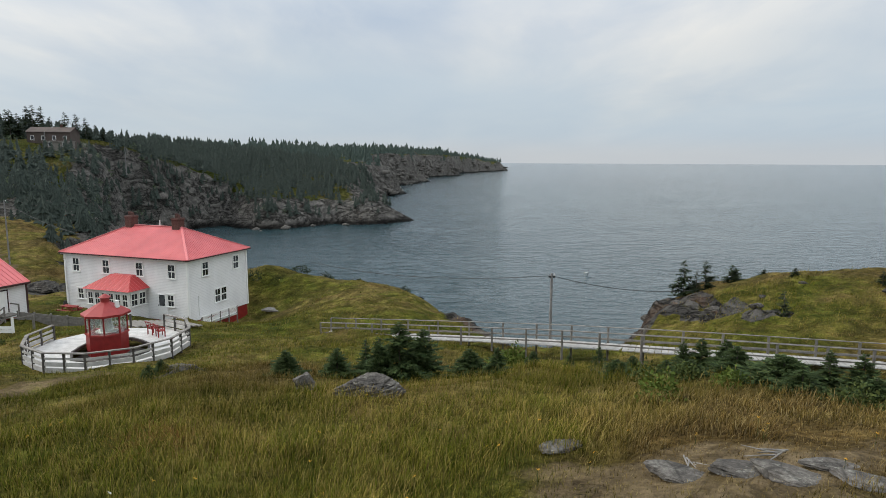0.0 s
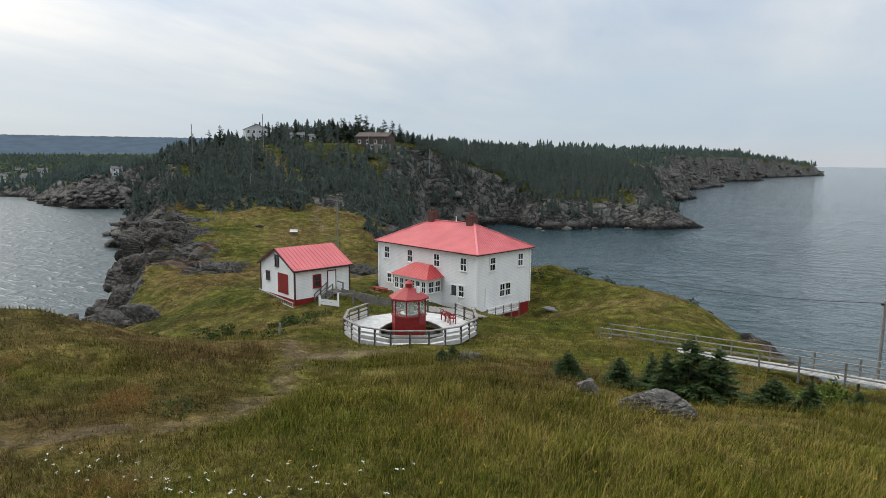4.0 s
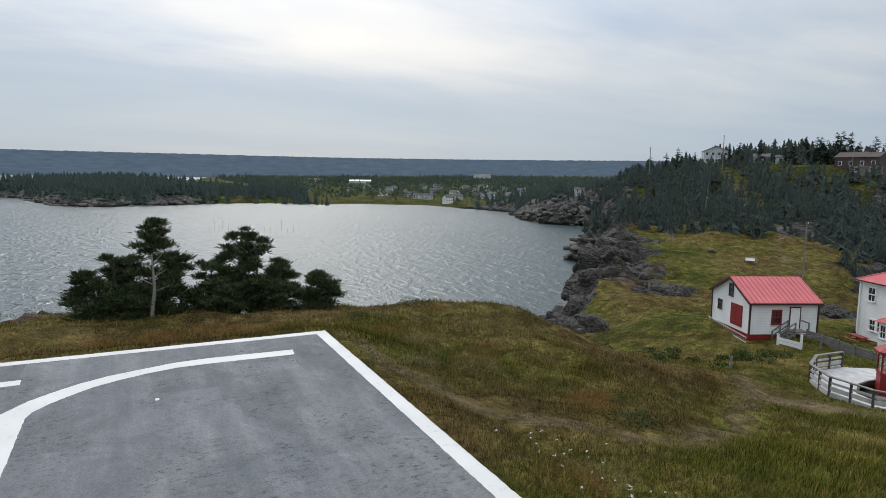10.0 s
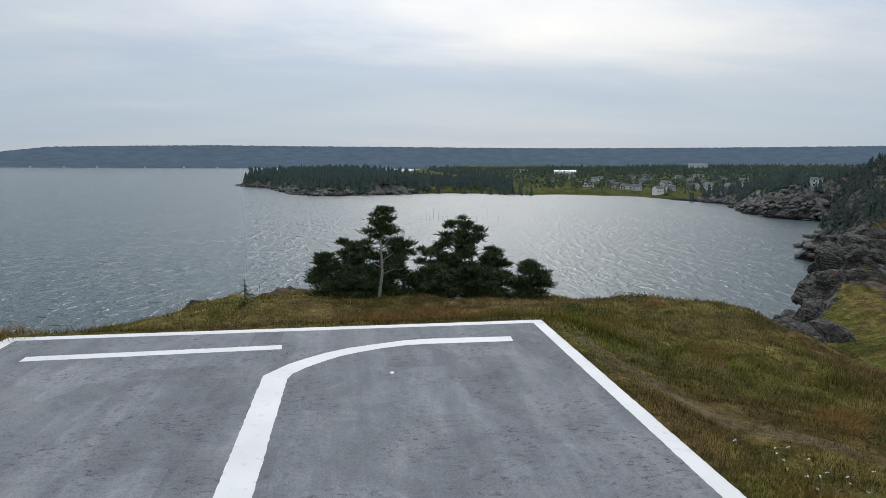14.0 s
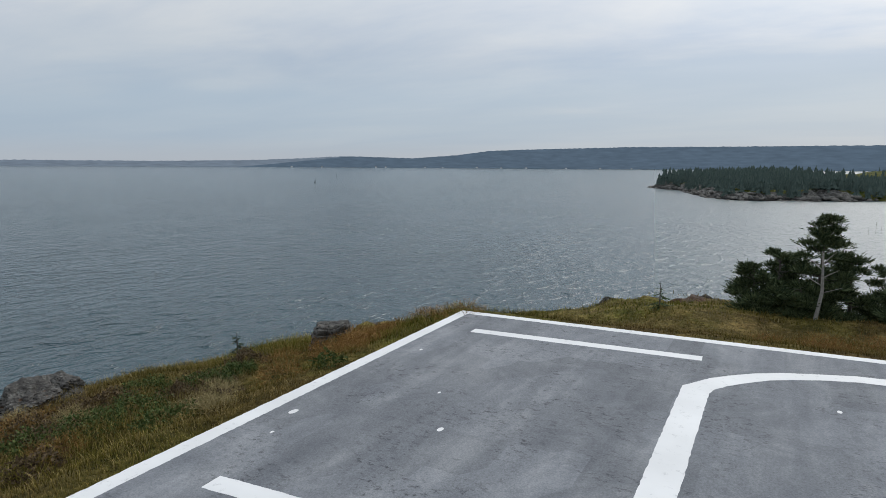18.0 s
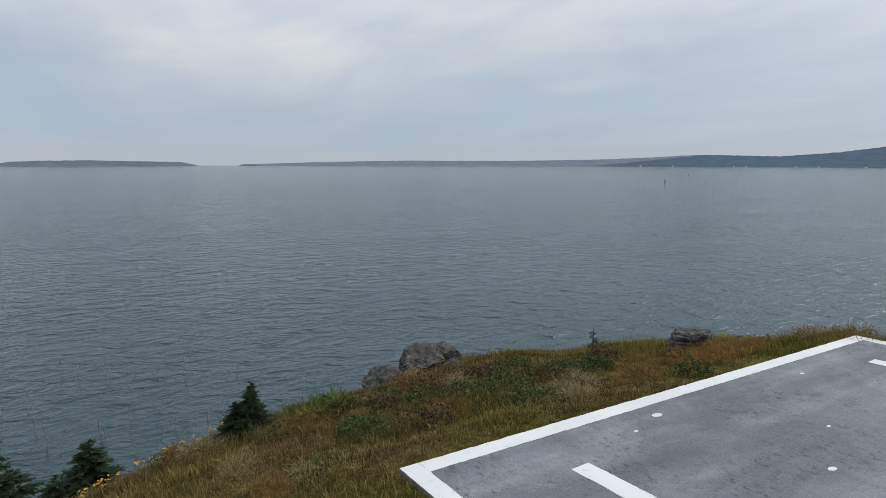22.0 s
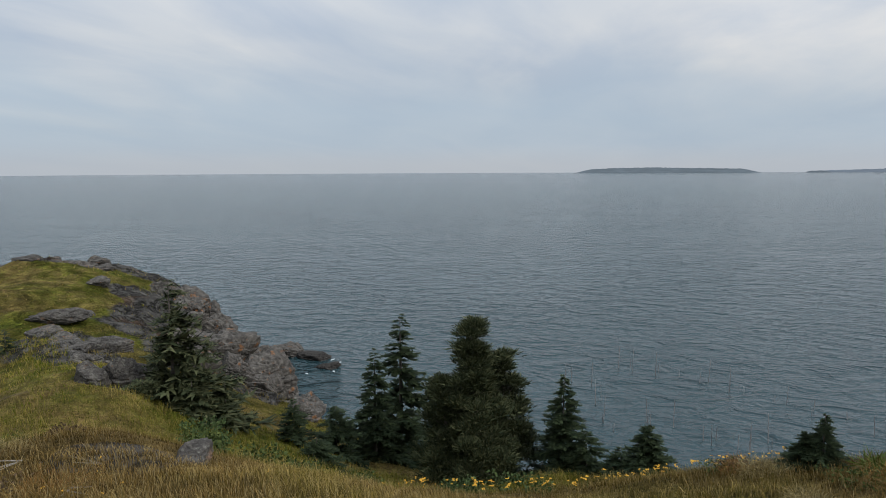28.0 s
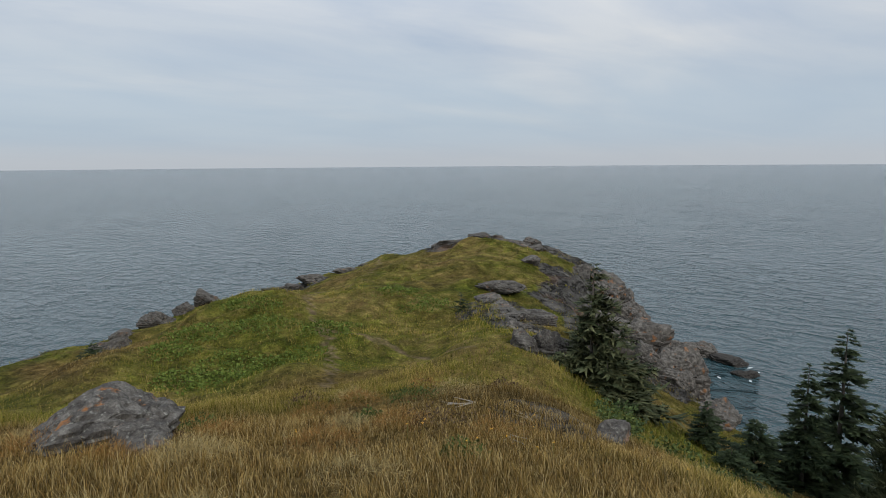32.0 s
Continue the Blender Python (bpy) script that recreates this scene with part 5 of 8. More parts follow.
def grass_material():
    n = Nodes("grass_blades", 0.85, 0, 0.04)
    parts = [(0.07, 5, 0.35), (0.28, 4, 0.45), (1.5, 3, 0.2)]
    tone = n.math("MULTIPLY", n.math("SUBTRACT", n.island(), 0.5), 0.3)
    for scale, detail, weight in parts:
        tone = n.math("ADD", tone, n.math("MULTIPLY", n.noise(scale, detail, 0.6, distort=0.4), weight))
    col = n.ramp(tone, [(0.36, (0.058, 0.082, 0.008)), (0.44, (0.145, 0.168, 0.016)), (0.51, (0.215, 0.205, 0.030)), (0.57, (0.30, 0.240, 0.055)), (0.66, (0.44, 0.33, 0.105))])
    rust = n.ramp(n.island(), [(0.0, (0.070, 0.044, 0.014)), (0.35, (0.150, 0.104, 0.030)), (0.6, (0.215, 0.135, 0.040)), (0.8, (0.29, 0.215, 0.085)), (1.0, (0.38, 0.31, 0.16))])
    col = n.mix(n.attr("dry"), col, rust)
    col = n.mix(n.attr("seed"), col, (0.32, 0.235, 0.10))
    # roots darkened, tips brightened: shade between blades put into the colour
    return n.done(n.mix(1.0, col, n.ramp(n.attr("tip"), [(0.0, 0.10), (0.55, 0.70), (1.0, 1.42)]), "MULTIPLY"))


M_SPRUCE = needle_material("spruce_needles", (0.011, 0.020, 0.010), (0.046, 0.062, 0.028))
M_YOUNG = needle_material("young_spruce_needles", (0.016, 0.032, 0.011), (0.075, 0.105, 0.036), 0.0)
M_OLDSPRUCE = needle_material("lichened_spruce_needles", (0.018, 0.028, 0.013), (0.090, 0.096, 0.046), 0.25)
# far conifers: haze put into the needle colours, paler across the bay
M_FARWOOD = needle_material("haze_tinted_conifer_crowns", (0.042, 0.056, 0.048), (0.078, 0.096, 0.080), 0.0)
M_HAZEWOOD = needle_material("haze_paled_conifers", (0.055, 0.078, 0.068), (0.088, 0.116, 0.098), 0.0)
M_LEAF = needle_material("weed_leaves", (0.026, 0.042, 0.012), (0.085, 0.105, 0.030), 0.0)
M_BRIGHT = needle_material("light_green_leaves", (0.045, 0.070, 0.012), (0.115, 0.150, 0.030), 0.0)
M_BLUFF = needle_material("bluff_spruce_needles", (0.016, 0.030, 0.014), (0.110, 0.135, 0.062), 0.1)
M_BARK = plain("grey_bark", (0.10, 0.088, 0.075), 0.9, vary=0.3, scale=5, bump=0.4)
M_DEADWOOD = plain("bleached_dead_wood", (0.24, 0.225, 0.20), 0.9, vary=0.25, scale=6, bump=0.3)
M_GRASS = grass_material()


def stone_material(name, tone=1.0, lichen=0.25, orange=0.0):
    n = Nodes(name, 0.92, 0, 0.2)
    grain = n.noise(2.2, 8, 0.7)
    col = n.ramp(grain, [(0.28, tuple(c * tone for c in (0.030, 0.028, 0.026))), (0.5, tuple(c * tone for c in (0.092, 0.084, 0.074))), (0.72, tuple(c * tone for c in (0.20, 0.188, 0.165)))])
    col = n.mix(n.ramp(n.noise(5.5, 5, 0.7), [(0.56, 0.0), (0.66, lichen)]), col, (0.30, 0.30, 0.26))
    if orange:
        col = n.mix(n.ramp(n.noise(1.3, 4, 0.6), [(0.60, 0.0), (0.68, orange)]), col, (0.24, 0.095, 0.022))
    crack = n.ramp(n.cells(1.1, feature="DISTANCE_TO_EDGE", stretch=(1, 1, 1.8)), [(0.0, 0.62), (0.05, 1.0)])
    n.bump(n.math("ADD", grain, n.math("MULTIPLY", crack, 0.6)), 0.8, 0.08)
    speck = n.ramp(n.noise(15, 5, 0.75), [(0.32, 0.55), (0.68, 1.4)])
    return n.done(n.mix(1.0, n.mix(1.0, col, crack, "MULTIPLY"), speck, "MULTIPLY"))


M_CRAG = stone_material("dark_cliff_stone", 0.68, 0.2, 0.25)
M_BLUFFROCK = stone_material("brown_grey_bluff_rock", 0.62, 0.3, 0.3)
M_SLAB = stone_material("pale_lichened_slab", 0.95, 0.45)
M_STONE, M_LICHEN, M_RUSTY, M_WETROCK = stone_material("grey_stone", 1.0, 0.4), stone_material("orange_lichened_stone", 0.72, 0.4, 0.8), stone_material("rusty_cliff_stone", 0.8, 0.15, 0.6), stone_material("wet_black_rock", 0.35, 0.0)


def spruce(h, r, seed, whorls=18, sprays=9, gaps=0.1, droop=0.28, bare=0.05, flag=0.0, material=M_SPRUCE, power=0.85):
    """Trunk and crown meshes of a spruce: whorls of sagging branches set with needle sprays.
    flag: how far the wind has swept the crown to one side."""
    g = np.random.default_rng(seed)
    tri = []
    for w in range(whorls):
        for k in range(int(g.integers(5, 9))):
            f = min(max(bare + (1 - bare) * (w + g.uniform(-0.7, 0.7)) / whorls, bare * 0.7), 0.99)
            z = f * h
            if g.random() < gaps:
                continue
            a = g.uniform(0, 2 * math.pi)
            lee = 1 + flag * math.cos(a)
            length = r * ((1 - f) ** power * g.uniform(0.62, 1.18) + 0.05) * lee
            sag = droop * length * g.uniform(-0.7 if flag else 0.3, 1.6)
            out = np.array([math.cos(a), math.sin(a), 0])
            side = np.array([-out[1], out[0], 0])
            n = max(4, int(1.5 * sprays * (0.4 + 0.6 * length / r)))
            s = np.linspace(0.18, 1.0, n)
            axis = out * (length * s)[:, None] + np.array([0, 0, 1]) * (z - sag * s**1.2 + 0.35 * sag * s**4)[:, None]
            twig = (0.22 * length * (1.15 - 0.75 * s) + 0.04 * r)
            for sgn in (-1, 1, 0):
                d = out * (0.75 if sgn else 1.0) + side * 0.8 * sgn
                d = d + g.normal(0, 0.5 if flag else 0.26, (n, 3)) + np.array([0, 0, -0.12 if sgn else 0.18])
                tip = axis + d * twig[:, None]
                wide = np.cross(d, np.array([0, 0, 1.0])) * (0.26 * twig)[:, None] + g.normal(0, 0.06, (n, 3)) * twig[:, None]
                tri.append(np.stack([axis - wide, axis + wide, tip], 1))
    t = np.concatenate(tri).reshape(-1, 3)
    crown = raw_mesh("crown", t, np.arange(len(t)).reshape(-1, 3), material)
    bm = bmesh.new()
    base = max(0.05, h * 0.018)
    tube((0, 0, -0.4), (0, 0, h * 0.55), base, base * 0.6, 7, bm)
    tube((0, 0, h * 0.55), (0, 0, h * 0.99), base * 0.6, 0.012, 6, bm)
    trunk = bpy.data.meshes.new("trunk")
    bm.to_mesh(trunk), bm.free()
    trunk.materials.append(M_BARK)
    return trunk, crown


def plant_tree(x, y, trunk, crown, label, group="", scale=1.0, turn=0.0, lean=(0, 0), z=None):
    ob = new("spruce_tree")
    ob.matrix_world = pose(x, y, (on_land(x, y) if z is None else z) - 0.05, lean[0], lean[1], turn) @ Matrix.Scale(scale, 4)
    tagged(ob, label, "tree", group)
    for name, me in (("trunk", trunk), ("crown", crown)):
        p = new(name, me)
        p.parent = ob
    return ob


def plant_to(x, y, top, width, seed, label, group="", flag=0.0, material=M_SPRUCE, whorls=18, sprays=9, gaps=0.1, bare=0.05, turn=None, power=0.85, droop=0.28):
    """A spruce of its own standing at (x, y) with its tip at a height above the sea."""
    h = max(0.7, top - on_land(x, y))
    t, c = spruce(h, width, seed, whorls, sprays, gaps, droop, bare, flag, material, power)
    return plant_tree(x, y, t, c, label, group, turn=(seed * 57 % 360) if turn is None else turn)


YOUNG = [(-1.8, 25.4, 23.4, 1.2), (-0.8, 26.0, 23.0, 1.05), (-2.6, 24.9, 22.9, 0.8), (-3.3, 26.3, 22.4, 0.6), (-4.5, 26.1, 22.1, 0.75), (-6.6, 25.7, 22.1, 0.8), (2.3, 25.9, 22.2, 0.6), (1.2, 27.0, 21.8, 0.85),
         (4.1, 27.7, 21.5, 0.45), (5.9, 28.4, 21.2, 0.4), (6.9, 27.1, 21.9, 0.5), (7.7, 24.8, 22.2, 0.55), (6.6, 23.1, 22.5, 0.7)]
YOUNG_EAST = [(9.5, 24.2, 23.0, 0.6), (10.1, 23.9, 23.2, 0.7), (10.5, 22.7, 23.5, 0.8), (10.2, 21.2, 23.7, 0.8), (8.7, 21.3, 23.1, 0.7), (10.9, 19.5, 23.9, 1.35), (10.7, 18.1, 23.9, 0.75), (12.3, 19.4, 24.1, 0.6),
              (12.5, 18.1, 24.4, 0.75), (12.2, 17.1, 24.0, 0.8), (8.6, 23.5, 22.3, 0.55), (-13.0, 28.2, 20.9, 0.5), (-13.3, 27.6, 20.8, 0.55), (13.8, 17.6, 24.0, 0.9), (14.6, 19.0, 23.8, 0.9)]
for i, (x, y, top, w) in enumerate(YOUNG + YOUNG_EAST):
    plant_to(x, y, top, w * 1.15, 100 + i, "young bushy green spruce growing in the meadow grass", "young spruces in the meadow", material=M_YOUNG, whorls=24, sprays=15, gaps=0.03, bare=0.02, power=0.85, droop=-0.06)
KNOLL = [(23.1, 59.7, 20.7, 1.6), (25.2, 59.9, 20.6, 1.3), (27.7, 59.9, 20.1, 1.5), (24.3, 59.7, 19.7, 0.8), (25.1, 45.6, 20.6, 0.9), (29.8, 57.8, 19.8, 0.5), (30.5, 54.0, 20.7, 0.5), (34.6, 49.0, 21.5, 0.8)]
for i, (x, y, top, w) in enumerate(KNOLL):
    plant_to(x, y, top, w, 150 + i, "dark wind-worn spruce on the grassy knoll above the cove", "spruces on the knoll", flag=0.35, whorls=13, gaps=0.3)
def windswept(x, y, top, half, seed, label, group, shape, tufts=46, pads=1.0, needles=None):
    """A wind-bent conifer: a forked trunk whose limbs carry flat pads of upturned needle twigs.
    shape: half-width of the crown along the wind, from foot to top, as a share of half."""
    g = np.random.default_rng(seed)
    z0 = on_land(x, y)
    h = top - z0
    ob = new("spruce_tree")
    ob.matrix_world = pose(x, y, z0 - 0.05)
    tagged(ob, label, "tree", group)
    limbs, tri = bmesh.new(), []
    lean = g.uniform(-0.12, 0.12, 2)
    tube((0, 0, -0.4), (lean[0] * h * 0.5, lean[1] * h * 0.5, h * 0.5), 0.13, 0.08, 7, limbs)
    tube((lean[0] * h * 0.5, lean[1] * h * 0.5, h * 0.5), (lean[0] * h, lean[1] * h, h * 0.94), 0.08, 0.02, 6, limbs)
    for k in range(tufts):
        f = 1 - (k + 0.5) / tufts
        f = min(0.98, max(0.04, f + g.normal(0, 0.025)))
        w = half * float(np.interp(f, np.linspace(0, 1, len(shape)), shape))
        a = g.uniform(0, 2 * math.pi)
        d = w * g.uniform(0.25, 1.0) ** 0.6
        c = np.array([lean[0] * h * f + 0.75 * d * math.cos(a), lean[1] * h * f + d * math.sin(a), h * f])
        pad_r = pads * g.uniform(0.32, 0.62) * (1.15 - 0.45 * f)
        tube((lean[0] * h * f * 0.9, lean[1] * h * f * 0.9, h * f * 0.86), tuple(c - np.array([0, 0, 0.08])), 0.032, 0.012, 4, limbs)
        n = int(290 * pad_r / 0.45 / pads**0.3)
        q = g.normal(0, 1, (n, 3)) * np.array([0.5, 0.5, 0.17]) * pad_r + c
        out = (q - c) / pad_r
        d3 = out * 0.9 + np.array([0, 0, 0.55]) + g.normal(0, 0.3, (n, 3))
        d3 /= np.linalg.norm(d3, axis=1)[:, None]
        size = g.uniform(0.14, 0.30, (n, 1)) * pads**0.5
        side = np.cross(d3, g.normal(0, 1, (n, 3)))
        side /= np.linalg.norm(side, axis=1)[:, None]
        tri.append(np.stack([q - side * size * 0.11, q + side * size * 0.11, q + d3 * size + side * size * 0.04, q + d3 * size - side * size * 0.04], 1))
    t = np.concatenate(tri).reshape(-1, 3)
    crown = new("crown", raw_mesh("crown", t, np.arange(len(t)).reshape(-1, 4), needles or M_BLUFF))
    crown.parent = ob
    part("trunk", limbs, M_BARK, ob)
    return ob


WEST = [(-41.1, 0.2, 27.3, 1.9, (1.0, 1.05, 0.95, 0.85, 0.75, 0.5, 0.25, 0.22)), (-41.7, -1.7, 25.3, 1.7, (1.0, 1.0, 0.9, 0.7, 0.4)), (-41.0, -2.9, 24.4, 1.3, (1.0, 0.9, 0.7, 0.4)), (-42.0, 1.9, 25.0, 1.5, (1.0, 1.0, 0.9, 0.6, 0.3)), (-42.6, 5.1, 26.6, 1.8, (1.1, 1.05, 1.0, 0.85, 0.55, 0.25)),
        (-42.5, 6.6, 26.0, 1.6, (1.1, 1.0, 0.95, 0.8, 0.4)), (-42.3, 3.7, 24.9, 1.5, (1.0, 1.0, 0.8, 0.4)), (-42.6, 8.0, 24.4, 1.4, (1.0, 0.9, 0.6, 0.3)), (-41.6, 10.2, 23.6, 1.15, (0.8, 1.0, 0.9, 0.4)), (-40.5, -0.6, 23.7, 1.6, (1.0, 1.0, 0.8)), (-40.9, 4.4, 23.6, 1.6, (1.0, 1.0, 0.8)), (-41.4, 7.0, 23.5, 1.4, (1.0, 1.0, 0.7))]
for i, (x, y, top, w, shape) in enumerate(WEST):
    windswept(x, y, top, w, 200 + i, "gnarled dark spruce in a wind-swept clump on the bluff edge", "spruce clump on the bluff", shape, 48 if top > 26 else 32)
stem = thing("dead_tree", Matrix.Translation((-39.2, 0.1, on_land(-39.2, 0.1) - 0.1)), "bare pale leaning stem before the spruce clump", "tree")
part("trunk", tube((0, 0, -0.3), (0.0, 0.25, 1.6), 0.11, 0.09, 7), M_DEADWOOD, stem)
part("trunk", tube((0.0, 0.25, 1.55), (0.1, 0.15, 3.6), 0.085, 0.04, 7), M_DEADWOOD, stem)
for k in range(5):
    part("branch", tube((0.0, 0.2, 1.5 + 0.4 * k), (0.25 * (-1) ** k, 0.2 + (0.9 - 0.1 * k) * (-1) ** k, 1.9 + 0.45 * k), 0.03, 0.012, 5), M_DEADWOOD, stem)
plant_to(-36.6, -7.3, 23.75, 0.75, 231, "tiny spruce sapling on the bluff edge", whorls=6, sprays=7, gaps=0.2, material=M_YOUNG)
SOUTH = [(14.1, -39.8, 21.0, 2.2), (14.9, -37.3, 19.3, 1.7), (16.2, -34.5, 16.5, 1.7), (8.4, -34.2, 22.2, 1.9), (6.6, -35.6, 20.1, 2.2), (7.2, -33.5, 20.1, 2.0), (9.1, -34.0, 19.2, 1.8), (3.2, -35.1, 19.3, 1.6), (1.9, -34.2, 16.8, 1.3),
         (-1.0, -32.2, 18.2, 1.4), (0.2, -33.2, 16.5, 1.2), (18.3, -33.4, 17.1, 1.2), (15.8, -31.3, 15.9, 1.2), (-5.9, -23.9, 22.4, 0.65), (-5.4, -24.1, 21.7, 0.6)]
for i, (x, y, top, w) in enumerate(SOUTH):
    old = i in (3, 4, 5, 6)
    if old:
        windswept(x, y, top, w * 1.25, 250 + i, "tall ragged lichened spruce rising from the slope below the bluff", "spruces below the bluff", (0.5, 0.8, 0.95, 0.9, 0.75, 0.6, 0.42, 0.28, 0.14), 84, 1.25, M_OLDSPRUCE)
        continue
    plant_to(x, y, top, w * 1.3, 250 + i, "tall dark spruce rising from the slope below the bluff" if top > 18 else "low dark spruce on the slope below the bluff", "spruces below the bluff", whorls=30 if top > 18 else 15, sprays=18, gaps=0.22, bare=0.02, power=0.8, droop=0.24)
SNAG = [(23.4, -29.8, 24.5, 2.2), (22.5, -31.3, 21.0, 2.4), (23.9, -28.1, 19.4, 1.6), (21.8, -29.2, 19.2, 2.0), (21.1, -31.0, 18.6, 2.0), (24.6, -30.6, 20.4, 1.9)]
for i, (x, y, top, w) in enumerate(SNAG):
    plant_to(x, y, top, w, 300 + i, "sparse lichened spruce with a thin dead top on the cliff edge" if i == 0 else "low lichened spruce spreading on the cliff edge", "spruces on the cliff edge", whorls=24 if i == 0 else 11, sprays=10, gaps=0.22, material=M_OLDSPRUCE, flag=0.3, bare=0.02, power=0.7)
for i, (x, y, top, w) in enumerate([(-20.1, -21.7, 22.9, 0.45), (77.2, -12.4, 11.4, 1.6), (75.4, -11.0, 10.6, 1.4), (44.0, -37.0, 18.6, 1.0)]):
    plant_to(x, y, top, w, 320 + i, "small dark spruce hugging the rocky slope", whorls=8, gaps=0.1, power=0.5)


def leafy(name, label, category, x, y, rx, rz, leaves, size, material, seed, long=1.0, group=""):
    """A bushy plant: many small leaves over a mound, thinner at the rim."""
    g = np.random.default_rng(seed)
    v = g.normal(0, 1, (leaves, 3))
    v /= np.linalg.norm(v, axis=1)[:, None]
    v[:, 2] = np.abs(v[:, 2])
    lumps = 1 + 0.35 * np.sin(v[:, 0] * 5 + seed) * np.cos(v[:, 1] * 4 - seed)
    c = v * np.array([rx, rx, rz]) * (g.uniform(0.35, 1.0, (leaves, 1)) ** 0.5) * lumps[:, None]
    a, b = g.normal(0, 1, (leaves, 3)), g.normal(0, 1, (leaves, 3))
    a = a + v * 0.8
    a /= np.linalg.norm(a, axis=1)[:, None]
    b -= a * (a * b).sum(1)[:, None]
    b /= np.linalg.norm(b, axis=1)[:, None]
    s = size * g.uniform(0.6, 1.3, (leaves, 1))
    slim = 0.3 / long**0.85
    q = np.stack([c, c + a * s * 0.5 * long + b * s * slim, c + a * s * long, c + a * s * 0.5 * long - b * s * slim], 1).reshape(-1, 3)
    ob = new(name)
    ob.location = (x, y, on_land(x, y))
    tagged(ob, label, category, group)
    p = new("foliage", raw_mesh("foliage", q, np.arange(len(q)).reshape(-1, 4), material))
    p.parent = ob
    return ob


g0 = random.Random(5)
M_RUSTGRASS = needle_material("rust_orange_grass", (0.12, 0.062, 0.018), (0.26, 0.145, 0.045), 0.0)
M_BROWNWEED = needle_material("withered_brown_weeds", (0.040, 0.028, 0.016), (0.125, 0.085, 0.045), 0.3)
M_STRAW = needle_material("pale_straw_grass", (0.13, 0.105, 0.045), (0.34, 0.27, 0.13), 0.0)
gb = random.Random(15)
for i in range(46):
    x, y = gb.uniform(-22, -3), gb.uniform(-25, -14.2)
    if y < -25 + 0.55 * max(0, -x - 10) * 0.9 or x > -6.2 and y > -14.6:
        continue
    kind = i % 4
    leafy("grass_tuft" if kind > 1 else "shrub", ("low withered brown weeds on the dry bluff", "low dark green leafy weeds on the dry bluff", "pale straw grass tuft on the dry bluff", "rust-orange grass tuft on the dry bluff")[kind], "grass" if kind > 1 else "shrub", x, y,
          gb.uniform(0.5, 1.0), gb.uniform(0.25, 0.5), 420 if kind < 2 else 900, 0.10 if kind < 2 else 0.06, (M_BROWNWEED, M_LEAF, M_STRAW, M_RUSTGRASS)[kind], 700 + i, 1.0 if kind < 2 else 5.0, "weeds on the dry bluff")
for i in range(30):
    x, y = gb.uniform(8, 22), gb.uniform(-19, -2)
    kind = i % 3
    leafy("grass_tuft" if kind else "shrub", ("low green and brown heath on the dry knob", "pale straw grass tuft on the dry knob", "rust-orange grass tuft on the dry knob")[kind], "grass" if kind else "shrub", x, y,
          gb.uniform(0.5, 1.1), gb.uniform(0.2, 0.4), 900 if kind else 420, 0.09 if kind == 0 else 0.055, (M_LEAF if i % 2 else M_BROWNWEED, M_STRAW, M_RUSTGRASS)[kind], 760 + i, 1.0 if kind == 0 else 5.0, "heath on the dry knob")
for i in range(26):
    x, y = gb.uniform(-34, -6), gb.uniform(7.4, 15)
    if line_distance(np.array([x]), np.array([y]), TRACKS[0])[0] < 1.2:
        continue
    kind = i % 3
    leafy("grass_tuft" if kind else "shrub", ("low dark green weeds on the mound by the helipad", "pale straw grass tuft on the mound", "rust-orange grass tuft on the mound")[kind], "grass" if kind else "shrub", x, y,
          gb.uniform(0.5, 1.1), gb.uniform(0.18, 0.36), 900 if kind else 420, 0.09 if kind == 0 else 0.055, (M_LEAF, M_STRAW, M_RUSTGRASS)[kind], 800 + i, 1.0 if kind == 0 else 5.0, "tufts on the mound")
for i, (x, y) in enumerate([(-9.5, -17.2), (-11.2, -17.8), (-12.8, -18.2), (-14.6, -18.6), (-16.2, -19.0), (-10.6, -19.4), (-13.5, -20.4), (-8.0, -18.6), (-17.8, -19.2), (-19.0, -20.0), (-15.4, -21.2), (-11.9, -15.6), (-14.2, -16.2)]):
    leafy("shrub", "low leafy green shrub among dry grass beside the helipad", "shrub", x, y, g0.uniform(0.7, 1.1), g0.uniform(0.35, 0.6), 1300, 0.085, M_LEAF if i % 3 else M_BROWNWEED, 400 + i, group="shrubs by the helipad")
leafy("shrub", "round light-green leafy bush behind the young spruces", "shrub", 3.3, 28.9, 1.1, 1.2, 1500, 0.16, M_BRIGHT, 431)
for i, (x, y) in enumerate([(8.3, 20.6), (9.3, 19.6), (7.4, 21.6), (6.2, 17.2), (11.2, 16.2), (12.6, 15.2)]):
    leafy("shrub", "leafy green weeds in tall grass", "shrub", x, y, g0.uniform(0.5, 0.9), g0.uniform(0.4, 0.7), 360, 0.13, M_BRIGHT if i % 2 else M_LEAF, 440 + i, group="weeds in the meadow")
for i, (x, y) in enumerate([(-7.2, -23.4), (-8.1, -23.6), (-8.5, -22.4), (-7.6, -22.6), (-8.9, -23.4)]):
    leafy("lily_clump", "clump of long arching green leaves in dry grass", "plant", x, y, 0.4, 0.2, 150, 0.16, M_BRIGHT, 460 + i, 3.6, "lily clumps on the bluff")
